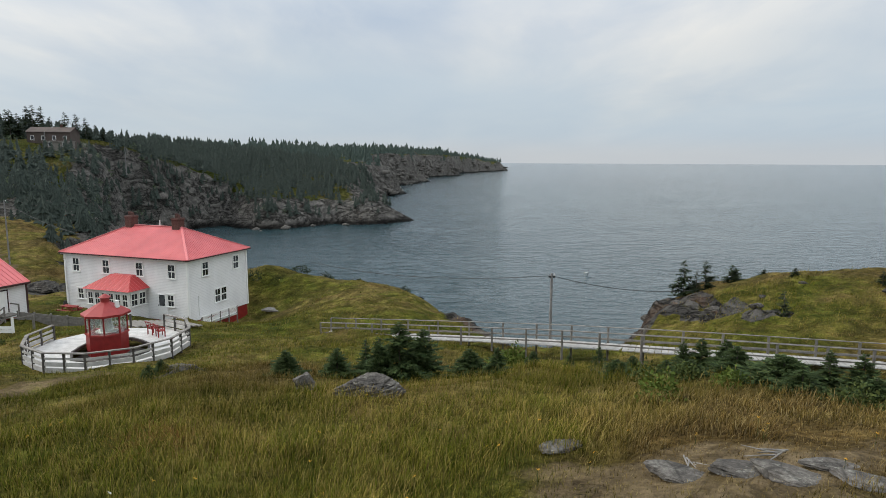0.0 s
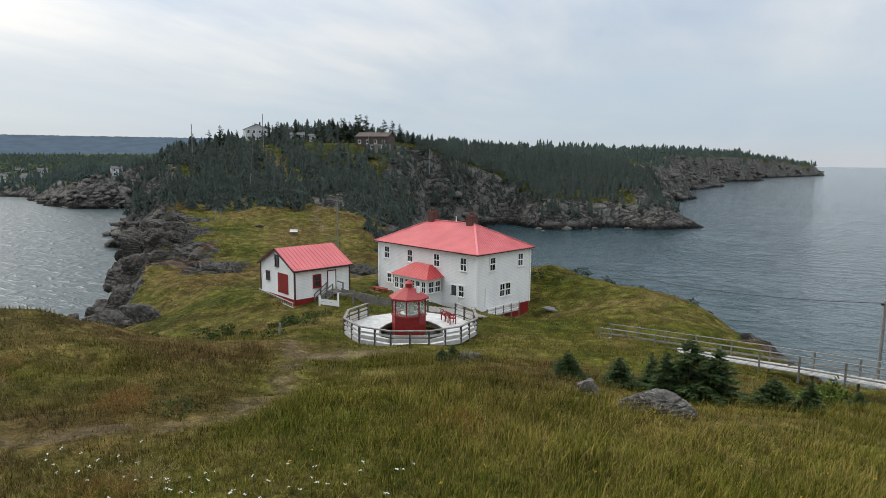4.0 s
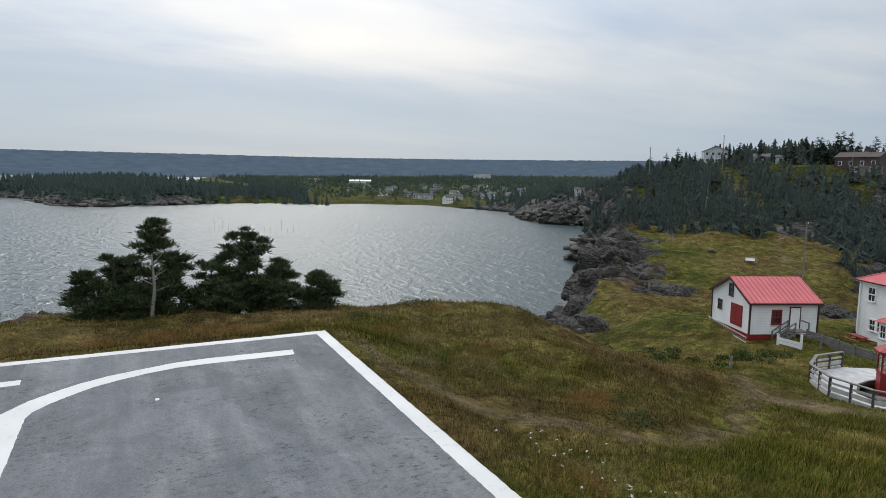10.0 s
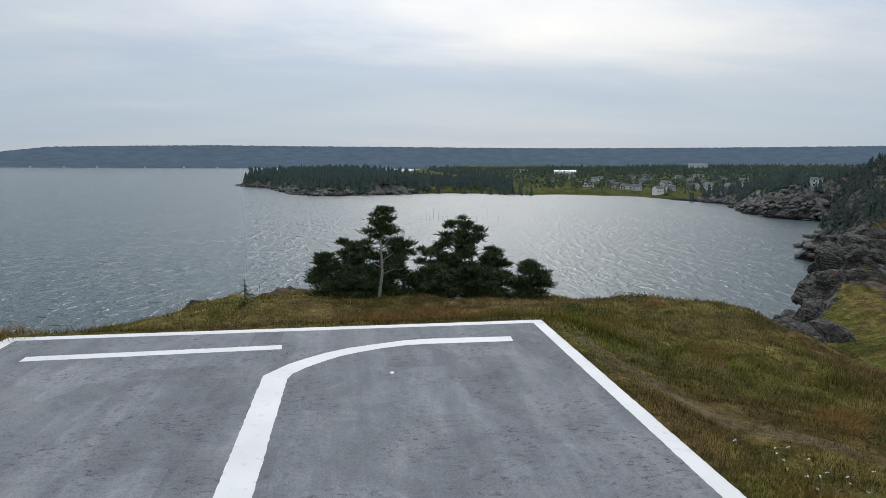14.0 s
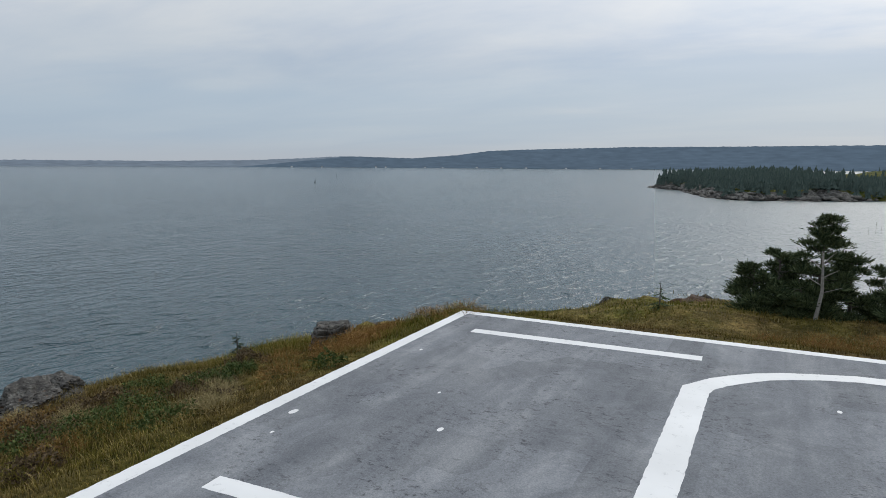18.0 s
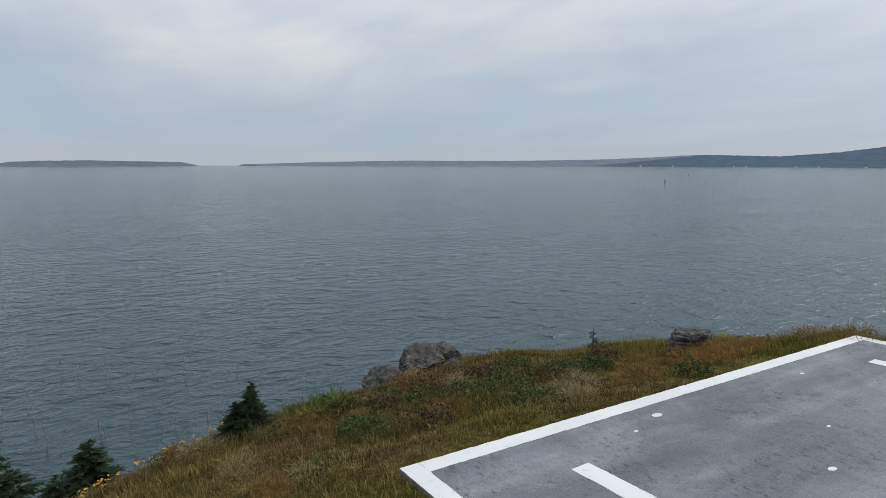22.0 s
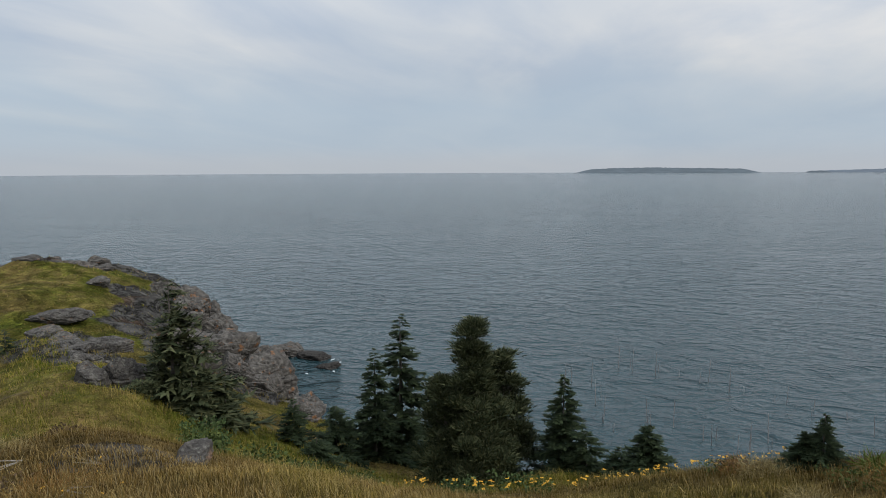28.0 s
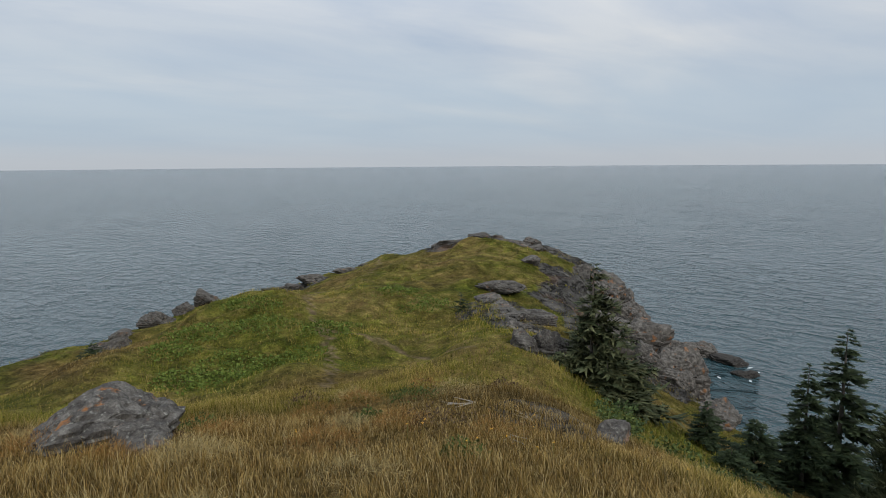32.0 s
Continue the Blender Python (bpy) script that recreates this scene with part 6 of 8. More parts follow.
for i, (x, y) in enumerate([(-20.6, -15.4), (-21.0, -15.9), (-21.8, -16.6), (-23.6, -15.4), (-22.4, -15.5), (-22.0, -15.7), (-20.8, -15.6), (-21.9, -16.6), (-21.7, -16.7), (-21.0, -15.3), (-22.7, -16.4), (-20.6, -15.3), (-22.5, -18.4), (-22.9, -17.4), (-23.6, -16.4), (-24.0, -14.4), (-20.6, -17.4), (-21.6, -17.6), (-24.6, -16.8), (-23.2, -18.2), (-24.8, -15.2), (-25.4, -13.6), (-19.6, -16.6), (-30.6, -0.6), (-31.8, 2.0), (-33.0, 0.2), (-33.6, 4.0), (-32.2, 5.6), (-30.2, 4.2), (-34.4, 2.4), (-28.7, -1.9), (-28.5, -0.1), (-28.5, -0.3), (-28.4, 0.6), (-28.1, 3.0)]):
    leafy("grass_tuft", "rust-orange tuft of dry grass beside the helipad", "grass", x, y, g0.uniform(0.6, 1.1), g0.uniform(0.25, 0.42), 520, 0.07, M_RUSTGRASS, 600 + i, 4.0, "rusty grass tufts")
for i, (x, y) in enumerate([(15.5, -21.5), (16.5, -23.0), (18.0, -24.6), (14.5, -23.6), (19.5, -26.5), (13.0, -24.5), (11.0, -25.6), (6.5, -25.4), (4.2, -26.4)]):
    leafy("shrub", "low green bushes along the edge of the bluff", "shrub", x, y, g0.uniform(0.9, 1.5), g0.uniform(0.4, 0.8), 620, 0.16, M_YOUNG if i % 3 else M_LEAF, 480 + i, group="bushes on the bluff edge")
for i, (x, y) in enumerate([(-17.0, 74.5), (-14.0, 74.8), (-8.0, 73.6), (-6.2, 73.0), (-4.6, 72.4), (-21.5, 70.8), (-3.0, 71.6), (-10, 74)]):
    leafy("shrub", "dark low shrubs on the brink above the cove", "shrub", x, y, g0.uniform(0.8, 1.3), g0.uniform(0.6, 1.1), 380, 0.2, M_SPRUCE, 500 + i, group="shrubs above the cove")
for i in range(16):
    x, y = g0.uniform(-48, -30), g0.uniform(24, 50)
    leafy("shrub", "low dark green shrub on the grassy slope", "shrub", x, y, g0.uniform(0.5, 1.2), g0.uniform(0.25, 0.5), 260, 0.18, M_LEAF, 520 + i, group="shrubs on the west slope")


def noise3(p, seed):
    """Value noise over points in space, -0.5 to 0.5."""
    i = np.floor(p)
    f = p - i
    f = f * f * (3 - 2 * f)
    total = 0.0
    for cx in (0, 1):
        for cy in (0, 1):
            for cz in (0, 1):
                h = np.sin((i[:, 0] + cx) * 127.1 + (i[:, 1] + cy) * 311.7 + (i[:, 2] + cz) * 74.7 + seed * 19.3) * 43758.5453
                w = (f[:, 0] if cx else 1 - f[:, 0]) * (f[:, 1] if cy else 1 - f[:, 1]) * (f[:, 2] if cz else 1 - f[:, 2])
                total = total + (h - np.floor(h)) * w
    return total - 0.5


def rock(name, x, y, rx, ry, rz, seed, material, label, sink=0.25, turn=0.0, flat=0.0, group="", z=None, cut=0.55):
    """A boulder: a lump split along three sets of joints and stepped beds, then chipped, set into the ground."""
    g = np.random.default_rng(seed)
    bm = bmesh.new()
    bmesh.ops.create_icosphere(bm, subdivisions=5 if rx > 1.0 else 4, radius=1)
    c = np.array([v.co.normalized() for v in bm.verts])
    sets, _ = np.linalg.qr(g.normal(0, 1, (3, 3)))
    planes = np.concatenate([s * sets + g.normal(0, 0.22, (3, 3)) for s in (1, -1, 1, -1)] + [g.normal(0, 1, (5, 3))])
    planes /= np.linalg.norm(planes, axis=1)[:, None]
    reach = g.uniform(cut, 0.95, len(planes))
    dots = c @ planes.T
    cut = np.sort(np.where(dots > 0.12, reach / np.maximum(dots, 0.12), 9.0), 1)
    r = np.minimum(1.1, cut[:, 0])
    r = r - 0.07 * np.exp(-(cut[:, 1] - cut[:, 0]) / 0.04)
    bed = g.normal(0, 0.4, 3) + np.array([0, 0, 1.0])
    level = (c * r[:, None]) @ bed * g.uniform(3.2, 5.0) + 1.2 * noise3(c * 1.7, seed)
    ledge = level - np.floor(level)
    r = r + 0.10 * (ledge - 0.5) * (1 - np.abs(c[:, 2])) - 0.05 * np.exp(-ledge / 0.07)
    split = np.abs(noise3(c * 2.4 + 7.1, seed + 3))
    r = r - 0.09 * np.exp(-split / 0.025) + 0.16 * noise3(c * 2.2, seed + 5) + 0.09 * noise3(c * 5.5, seed + 6) + 0.05 * noise3(c * 13, seed + 7)
    h = r * c[:, 2]
    if flat:
        h = np.where(h > flat, flat + (h - flat) * 0.4 + 0.08 * noise3(c * 6, seed + 9), h)
    for v, p, q, e in zip(bm.verts, c, r, h):
        v.co = (p[0] * q * rx, p[1] * q * ry, e * rz)
    ob = part(name, bm, material)
    ob.matrix_world = pose(x, y, (on_land(x, y) if z is None else z) + rz * (1 - 2 * sink) * 0.3, 0, 0, turn)
    return tagged(ob, label, "rock", group)


ROCKS_NORTH = [(-2.3, 19.6, 1.1, 0.7, 0.5, 8), (2.8, 14.1, 0.55, 0.32, 0.18, 20), (4.7, 11.5, 0.8, 0.36, 0.13, -38), (5.7, 11.2, 0.75, 0.37, 0.14, -30), (6.4, 10.5, 0.9, 0.38, 0.15, -46), (7.3, 10.0, 0.7, 0.37, 0.12, -60), (7.1, 10.9, 0.5, 0.28, 0.10, -20), (6.5, 25.2, 0.42, 0.3, 0.28, 0), (-12.4, 28.6, 0.9, 0.5, 0.4, 30)]
for i, (x, y, rx, ry, rz, turn) in enumerate(ROCKS_NORTH):
    rock("rock", x, y, rx, ry, rz, 11 + i, M_SLAB, "grey weathered boulder half sunk in grass" if rz > 0.3 else "flat grey rock slab bared among dry grass", turn=turn, sink=0.7 if rz < 0.25 and ry > 0.36 else 0.25, flat=0.32 if rz < 0.25 else 0.0, cut=0.8)
rock("rock", -4.55, 20.2, 0.40, 0.36, 0.62, 31, M_SLAB, "small upright pale stone block in the meadow", sink=0.1, flat=0.7)
for i, (x, y, rx, ry, rz) in enumerate([(22.3, 50.3, 1.6, 1.0, 0.8), (23.5, 46.4, 0.9, 0.7, 0.6), (21.1, 56.2, 1.4, 0.8, 0.8), (16.6, 56.4, 1.8, 1.2, 1.0), (33.8, 47.1, 0.9, 0.6, 0.5), (18.4, 57.6, 1.5, 1.0, 0.9), (26.0, 50.5, 0.6, 0.5, 0.35), (30, 52, 0.5, 0.5, 0.35)]):
    rock("rock", x, y, rx * 0.7, ry * 0.7, rz * 0.6, 40 + i, M_CRAG, "lichened grey rock cropping out of the knoll", turn=40 * i, group="outcrops on the knoll")
for i, (x, y, rx, ry, rz) in enumerate([(-67.8, 67.2, 3.4, 2.2, 1.7), (-74.0, 69.5, 2.6, 2.0, 1.4), (-79.8, 69.0, 3.0, 2.2, 1.8), (-85.3, 72.2, 3.2, 2.4, 2.2), (-51.4, 80.4, 3.0, 1.6, 1.5), (-36.0, 24.2, 0.7, 0.5, 0.9), (-34.8, 24.3, 0.9, 0.6, 0.5), (-86.2, 97.9, 1.2, 0.9, 0.6), (-92, 82, 3.4, 2.4, 2.4), (-62, 64, 1.2, 0.9, 0.7)]):
    rock("rock", x, y, rx * 0.75, ry * 0.75, rz * 0.75, 60 + i, M_CRAG, "broken grey outcrop on the grassy neck", turn=33 * i, group="outcrops on the neck")
for i, (x, y, rx, ry, rz, m) in enumerate([(-22.6, -18.6, 1.35, 0.9, 0.85, M_STONE), (-14.8, -27.6, 1.5, 1.1, 0.9, M_STONE), (-13.0, -27.6, 1.2, 1.0, 1.0, M_STONE), (-16.4, -28.2, 1.1, 0.9, 0.7, M_STONE), (12.3, -17.2, 0.8, 0.5, 0.5, M_STONE), (18.2, -4.4, 2.4, 1.4, 1.05, M_LICHEN),
                                          (16.3, -4.9, 0.9, 0.8, 0.6, M_STONE), (26.4, -27.3, 1.0, 0.8, 1.0, M_STONE), (25.9, -29.0, 1.1, 0.8, 1.3, M_STONE), (26.6, -30.6, 1.3, 1.0, 1.0, M_STONE)]):
    rock("rock", x, y, rx, ry, rz, 80 + i, m if m is M_LICHEN else M_BLUFFROCK, "grey cracked boulder with orange lichen beside the grass" if m is M_LICHEN else "grey rough boulder on the bluff", turn=25 * i, cut=0.72)
HEAD_ROCKS = [(42.0, -40.2, 4.2, 2.0, 1.6), (38.2, -37.0, 3.8, 1.8, 1.9), (34.4, -34.6, 3.4, 1.6, 1.7), (46.0, -42.2, 3.0, 1.5, 1.4), (36.4, -38.4, 3.2, 1.6, 2.2), (67.4, -59.6, 2.6, 1.6, 1.0), (65.3, -62.6, 2.6, 1.8, 1.1), (69.9, -56.5, 1.7, 1.2, 0.8), (64.2, -66.4, 2.2, 1.6, 1.2), (66.4, -61.2, 1.8, 1.4, 1.0), (64.6, -71.6, 1.6, 1.2, 1.1), (78.7, -39.2, 2.4, 1.4, 0.8), (76.8, -43.5, 1.8, 1.2, 0.7),
              (71.2, -54.6, 1.2, 0.9, 0.6), (75.6, -45.6, 1.2, 0.8, 0.5), (81.0, -38.0, 2.2, 1.3, 0.8), (84.4, -36.6, 2.0, 1.2, 0.8), (61.5, -64.5, 1.8, 1.3, 0.9), (56, -58, 1.8, 1.2, 0.9), (51, -50, 2.2, 1.3, 1.0), (48.3, -45.3, 2.4, 1.4, 1.2)]
for i, (x, y, rx, ry, rz) in enumerate(HEAD_ROCKS):
    rock("rock", x, y, rx * (0.75 if i < 5 else 1.25), ry * (0.75 if i < 5 else 1.1), rz * (0.6 if i < 5 else 0.9), 100 + i, M_CRAG if i % 3 else M_RUSTY, "weathered grey crag on the grassy headland", turn=37 * i if i > 4 else -38 + 12 * i, sink=0.25 if i > 4 else 0.75, group="crags on the headland")
for i, (x, y, rx, ry, rz, z) in enumerate([(90.4, -28.6, 3.0, 1.9, 1.6, 11.0), (88.6, -25.4, 2.2, 1.5, 1.2, 10.4), (86.9, -21.2, 2.2, 1.6, 1.5, 9.8), (82.4, -16.6, 1.8, 1.5, 1.2, 9.6), (79.6, -14.2, 2.4, 1.6, 1.3, 9.2), (85, -8.0, 3.6, 2.0, 1.2, 7.4), (80.5, -5.0, 2.4, 1.8, 1.0, 8.0)]):
    rock("rock", x, y, rx * 1.15, ry * 1.15, rz * 1.35, 130 + i, M_CRAG, "dark rock stack at the seaward edge of the headland", turn=20 * i, group="rocks on the seaward edge", z=z - 0.6)
CLIFF_ROCKS = [(50.8, -72, 3.4, 3.0, 4.4, 7.0), (44.5, -64.5, 3.2, 2.8, 4.2, 6.0), (37.0, -56.5, 3.0, 2.6, 4.0, 6.5), (54, -79, 3.2, 2.6, 3.2, 6.0), (41, -60, 3.0, 2.6, 4.4, 8.0), (33, -51, 2.8, 2.2, 3.4, 8.0), (48, -68, 3.0, 2.6, 4.0, 9.0), (30, -46, 2.6, 2.2, 3.0, 9.5)]
for i, (x, y, rx, ry, rz, z) in enumerate(CLIFF_ROCKS):
    rock("rock", x + 2.4, y + 2.4, rx, ry, rz, 150 + i, M_RUSTY, "rusty brown buttress of the sea cliff", turn=29 * i, group="cliff buttresses", z=z)
for i, (x, y, rx, ry, rz) in enumerate([(47.5, -91.5, 3.6, 2.0, 1.5), (43.6, -88.0, 2.4, 1.6, 1.0), (52.5, -92.5, 3.8, 2.4, 2.6), (54, -86, 3.4, 2.6, 3.4)]):
    rock("rock", x, y, rx, ry, rz, 170 + i, M_WETROCK if i < 2 else M_RUSTY, "wet black rock awash at the foot of the cliff" if i < 2 else "low brown tidal rock at the cliff foot", turn=15 * i, group="tidal rocks", z=-0.3)



def cliff_rocks(line, count, spread, sizes, seed, material, label, group):
    """Broken blocks studding a cliff along a line of ground points."""
    rnd = random.Random(seed)
    for i in range(count):
        k = i / (count - 1) * (len(line) - 1)
        a, b = Vector(line[int(k)]), Vector(line[min(int(k) + 1, len(line) - 1)])
        p = a.lerp(b, k - int(k)) + Vector((rnd.uniform(-spread, spread), rnd.uniform(-spread, spread)))
        s = rnd.uniform(*sizes)
        rock("rock", p.x, p.y, s, s * rnd.uniform(0.6, 0.9), s * rnd.uniform(0.6, 1.1), seed * 100 + i, material, label, sink=0.7, turn=rnd.uniform(0, 180), group=group, z=max(on_land(p.x, p.y), -0.5))


cliff_rocks([(-112, 94), (-100, 80), (-84, 66), (-70, 52), (-62, 40)], 34, 5.5, (2.0, 4.4), 3, M_CRAG, "broken grey block on the cliff of the neck", "blocks on the neck cliff")
cliff_rocks([(27, -42), (34, -50), (40.5, -57.5), (48.5, -67.5), (54.5, -77.5)], 34, 4.5, (1.6, 3.6), 4, M_RUSTY, "rusty brown block on the sea cliff", "blocks on the sea cliff")
cliff_rocks([(12, 66), (17, 62), (20, 57)], 9, 2.0, (0.5, 1.0), 5, M_CRAG, "grey block on the brink above the cove", "blocks above the cove")
for i, (x, y) in enumerate([(46.1, -12.4), (49.0, -15.6), (42.9, -15.9), (47.4, -19.8), (38.5, -17.0), (40.8, -20.2), (37.5, -13.4), (39.2, -11.6), (44.1, -23.4), (51.7, -34.7), (47.7, -35.1), (53.5, -21.6)]):
    leafy("shrub", "low spreading mat of green heath on the headland", "shrub", x, y, g0.uniform(2.2, 3.6), g0.uniform(0.25, 0.4), 900, 0.2, M_BRIGHT, 560 + i, group="heath mats on the headland")

# ---- the meadow grass ----
def grass_field(name, label, r0, r1, per_m2, tall, wide, seed, bend=True):
    """Blades in tufts over the turf between two distances from the hilltop."""
    g = np.random.default_rng(seed)
    n = int(math.pi * (r1**2 - r0**2) * per_m2)
    r = np.sqrt(g.uniform(r0**2, r1**2, n // 6))
    a = g.uniform(0, 2 * math.pi, n // 6)
    cx, cy = r * np.cos(a), -1.15 + r * np.sin(a)
    x = (cx[:, None] + g.normal(0, 0.16 * (1 + r1 / 60), (len(cx), 6))).ravel()
    y = (cy[:, None] + g.normal(0, 0.16 * (1 + r1 / 60), (len(cx), 6))).ravel()
    az = np.degrees(np.arctan2(-x, y)) % 360
    keep = ~((az > 272) & (az < 318))
    d = shore_distance(x, y, SHORE)
    keep &= d > 9 + 2 * g.normal(0, 1, len(x))
    keep &= ~((x > -26.0) & (x < -6.25) & (y < 6.42) & (y > -13.72 + 0.022 * (x + 25.4)))
    for hx, hy, hr in ((-29.5, 64.8, 8.5), (-42, 54.5, 4.6), (-22.1, 40.9, 5.0)):
        keep &= np.hypot(x - hx, y - hy) > hr
    keep &= line_distance(x, y, [tuple(p) for p in WALKWAY]) > 0.9
    zero = np.zeros(len(x))
    trail = path_mask(x, y, zero)
    keep &= g.random(len(x)) > 0.9 * trail
    patch = np.maximum(0.5 + 1.1 * fbm(x * 0.22, y * 0.22, 3, 77), 0.25)
    keep &= g.random(len(x)) < 0.45 + np.clip(patch, 0, 1)
    x, y = x[keep], y[keep]
    z = land_height(x, y)
    n = len(x)
    dry = dry_mask(x, y, zero[:n])
    h = tall * g.uniform(0.45, 1.15, n) * (0.55 + 0.75 * np.clip(patch[keep], 0, 1.1)) * (1 - 0.3 * dry) * (1 - 1.05 * trail[keep])
    seed_head = (g.random(n) < 0.10 * (1 - trail[keep])).astype(float)
    h *= 1 + 0.35 * seed_head
    h *= 1 - 0.2 * smooth(12, 4, np.hypot(np.maximum(np.abs(x + 16.3) - 9.3, 0), np.maximum(np.abs(y + 3) - 10, 0)) + 3.5)
    lean = g.uniform(0, 2 * math.pi, n)
    out = np.stack([np.cos(lean), np.sin(lean)], 1) * (h * g.uniform(0.1, 0.65, n))[:, None] + np.array([0.12, -0.05]) * h[:, None]
    turn = g.uniform(0, math.pi, n)
    s = np.stack([np.cos(turn), np.sin(turn)], 1) * (wide * g.uniform(0.6, 1.3, n))[:, None]
    base = np.stack([x, y, z - 0.03], 1)

    def at(f, b):
        return np.c_[base[:, :2] + out * b, base[:, 2] + h * f]

    if bend:
        m = at(0.6, 0.32)
        verts = np.stack([base - np.c_[s, zero[:n]], base + np.c_[s, zero[:n]], m + np.c_[s * 0.75, zero[:n]], m - np.c_[s * 0.75, zero[:n]], at(1.0, 1.0)], 1).reshape(-1, 3)
        i = np.arange(n)[:, None] * 5
        faces = np.concatenate([i + [0, 1, 2], i + [0, 2, 3], i + [3, 2, 4]])
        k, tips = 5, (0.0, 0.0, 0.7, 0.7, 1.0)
    else:
        verts = np.stack([base - np.c_[s, zero[:n]], base + np.c_[s, zero[:n]], at(1.0, 1.0)], 1).reshape(-1, 3)
        faces = np.arange(n)[:, None] * 3 + [0, 1, 2]
        # farther blades carry less of the painted root-to-tip shade
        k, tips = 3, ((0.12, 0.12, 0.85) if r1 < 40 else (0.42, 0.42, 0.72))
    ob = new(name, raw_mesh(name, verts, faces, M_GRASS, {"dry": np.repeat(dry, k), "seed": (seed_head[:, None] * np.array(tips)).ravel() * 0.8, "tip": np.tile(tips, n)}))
    return tagged(ob, label, "grass", kind="stuff")


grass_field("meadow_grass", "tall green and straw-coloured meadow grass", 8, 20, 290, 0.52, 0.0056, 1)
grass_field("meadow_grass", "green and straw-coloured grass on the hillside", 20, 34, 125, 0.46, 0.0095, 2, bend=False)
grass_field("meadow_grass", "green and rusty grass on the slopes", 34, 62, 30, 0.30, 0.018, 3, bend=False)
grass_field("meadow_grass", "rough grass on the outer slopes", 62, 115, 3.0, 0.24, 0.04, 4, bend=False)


def flowers(name, label, spots, spread, count, tall, head, color, seed):
    """Stalks with small flat heads, scattered round a few spots."""
    g = np.random.default_rng(seed)
    bm = bmesh.new()
    stalks = bmesh.new()
    for x, y in spots:
        for _ in range(count):
            px, py = x + g.normal(0, spread), y + g.normal(0, spread)
            if abs(px + 16.3) < 9.5 and abs(py + 3) < 10.3:
                continue
            z, h = on_land(px, py), tall * g.uniform(0.6, 1.1)
            for _ in range(5):
                o = g.normal(0, head * 0.5, 2)
                bmesh.ops.create_circle(bm, cap_ends=True, segments=6, radius=head * g.uniform(0.3, 0.55), matrix=pose(px + o[0], py + o[1], z + h + g.normal(0, 0.01), g.normal(0, 15), g.normal(0, 15)))
            tube((px, py, z), (px, py, z + h), 0.006, 0.004, 4, stalks)
    ob = new(name)
    tagged(ob, label, "flowers", kind="stuff")
    part("flower_heads", bm, color, ob), part("stalks", stalks, M_LEAF, ob)
    return ob


M_UMBEL = plain("white_flower_heads", (0.46, 0.46, 0.40), 0.8)
M_GOLD = plain("yellow_flower_heads", (0.50, 0.27, 0.02), 0.8)
flowers("wild_flowers", "white umbel flowers beside the helipad", [(-12.2, 8.2), (-10.8, 8.4), (-9.4, 8.8), (-13.4, 8.6), (-8.2, 9.6), (-6.6, 10.4)], 0.6, 9, 0.45, 0.04, M_UMBEL, 21)
flowers("wild_flowers", "yellow goldenrod along the bluff edge", [(-2.4, -27.6), (-0.6, -26.6), (1.4, -25.6), (3.4, -25.0), (5.6, -24.6), (-4.4, -26.8), (-5.6, -27.6), (7.6, -24.0)], 0.8, 18, 0.6, 0.07, M_GOLD, 22)
flowers("wild_flowers", "small yellow flowers dotted in the meadow", [(-6, 12), (-2, 11.5), (4, 13.5), (9, 14), (10.5, -12), (13, -10), (0, 15), (-9, 15)], 1.6, 7, 0.4, 0.035, M_GOLD, 23)
# bleached roots on the dry knob
for i, (x, y) in enumerate([(13.2, -14.8), (15.2, -14.2), (12.4, -13.0), (6.8, 11.8), (5.0, 12.4)]):
    ob = new("dead_branch")
    ob.matrix_world = pose(x, y, on_land(x, y) + 0.06, 0, 0, 70 * i)
    tagged(ob, "bleached dead branch lying on the turf", "branch", "dead branches")
    gr = random.Random(i)
    for k in range(5):
        a = gr.uniform(-0.7, 0.7)
        part("twig", tube((0.1 * k, 0, 0), (0.1 * k + 0.7 * math.cos(a), 0.7 * math.sin(a), gr.uniform(0.0, 0.15)), 0.022, 0.008, 5), M_DEADWOOD, ob)

# ---- far woods ----
def cone_tree_mesh(layers, sides, g):
    """One low conifer of unit height: stacked ragged skirts."""
    tris = []
    for k in range(layers):
        z0, z1 = 0.05 + 0.9 * k / layers, min(1.0, 0.05 + 0.9 * (k + 1.7) / layers)
        r = 0.27 * (1 - k / layers) ** 0.75 + 0.015
        a = np.arange(sides) / sides * 2 * math.pi + g.uniform(0, 6)
        rad = r * g.uniform(0.45, 1.3, sides)
        p = np.stack([rad * np.cos(a), rad * np.sin(a), z0 + g.normal(0, 0.03, sides)], 1)
        q = np.roll(p, -1, 0)
        mid = (p + q) / 2 * np.array([0.55, 0.55, 1]) + np.array([0, 0, 0.05])
        top = np.tile([0, 0, z1], (sides, 1))
        tris += [np.stack([p, mid, top], 1), np.stack([mid, q, top], 1)]
    return np.concatenate(tris)


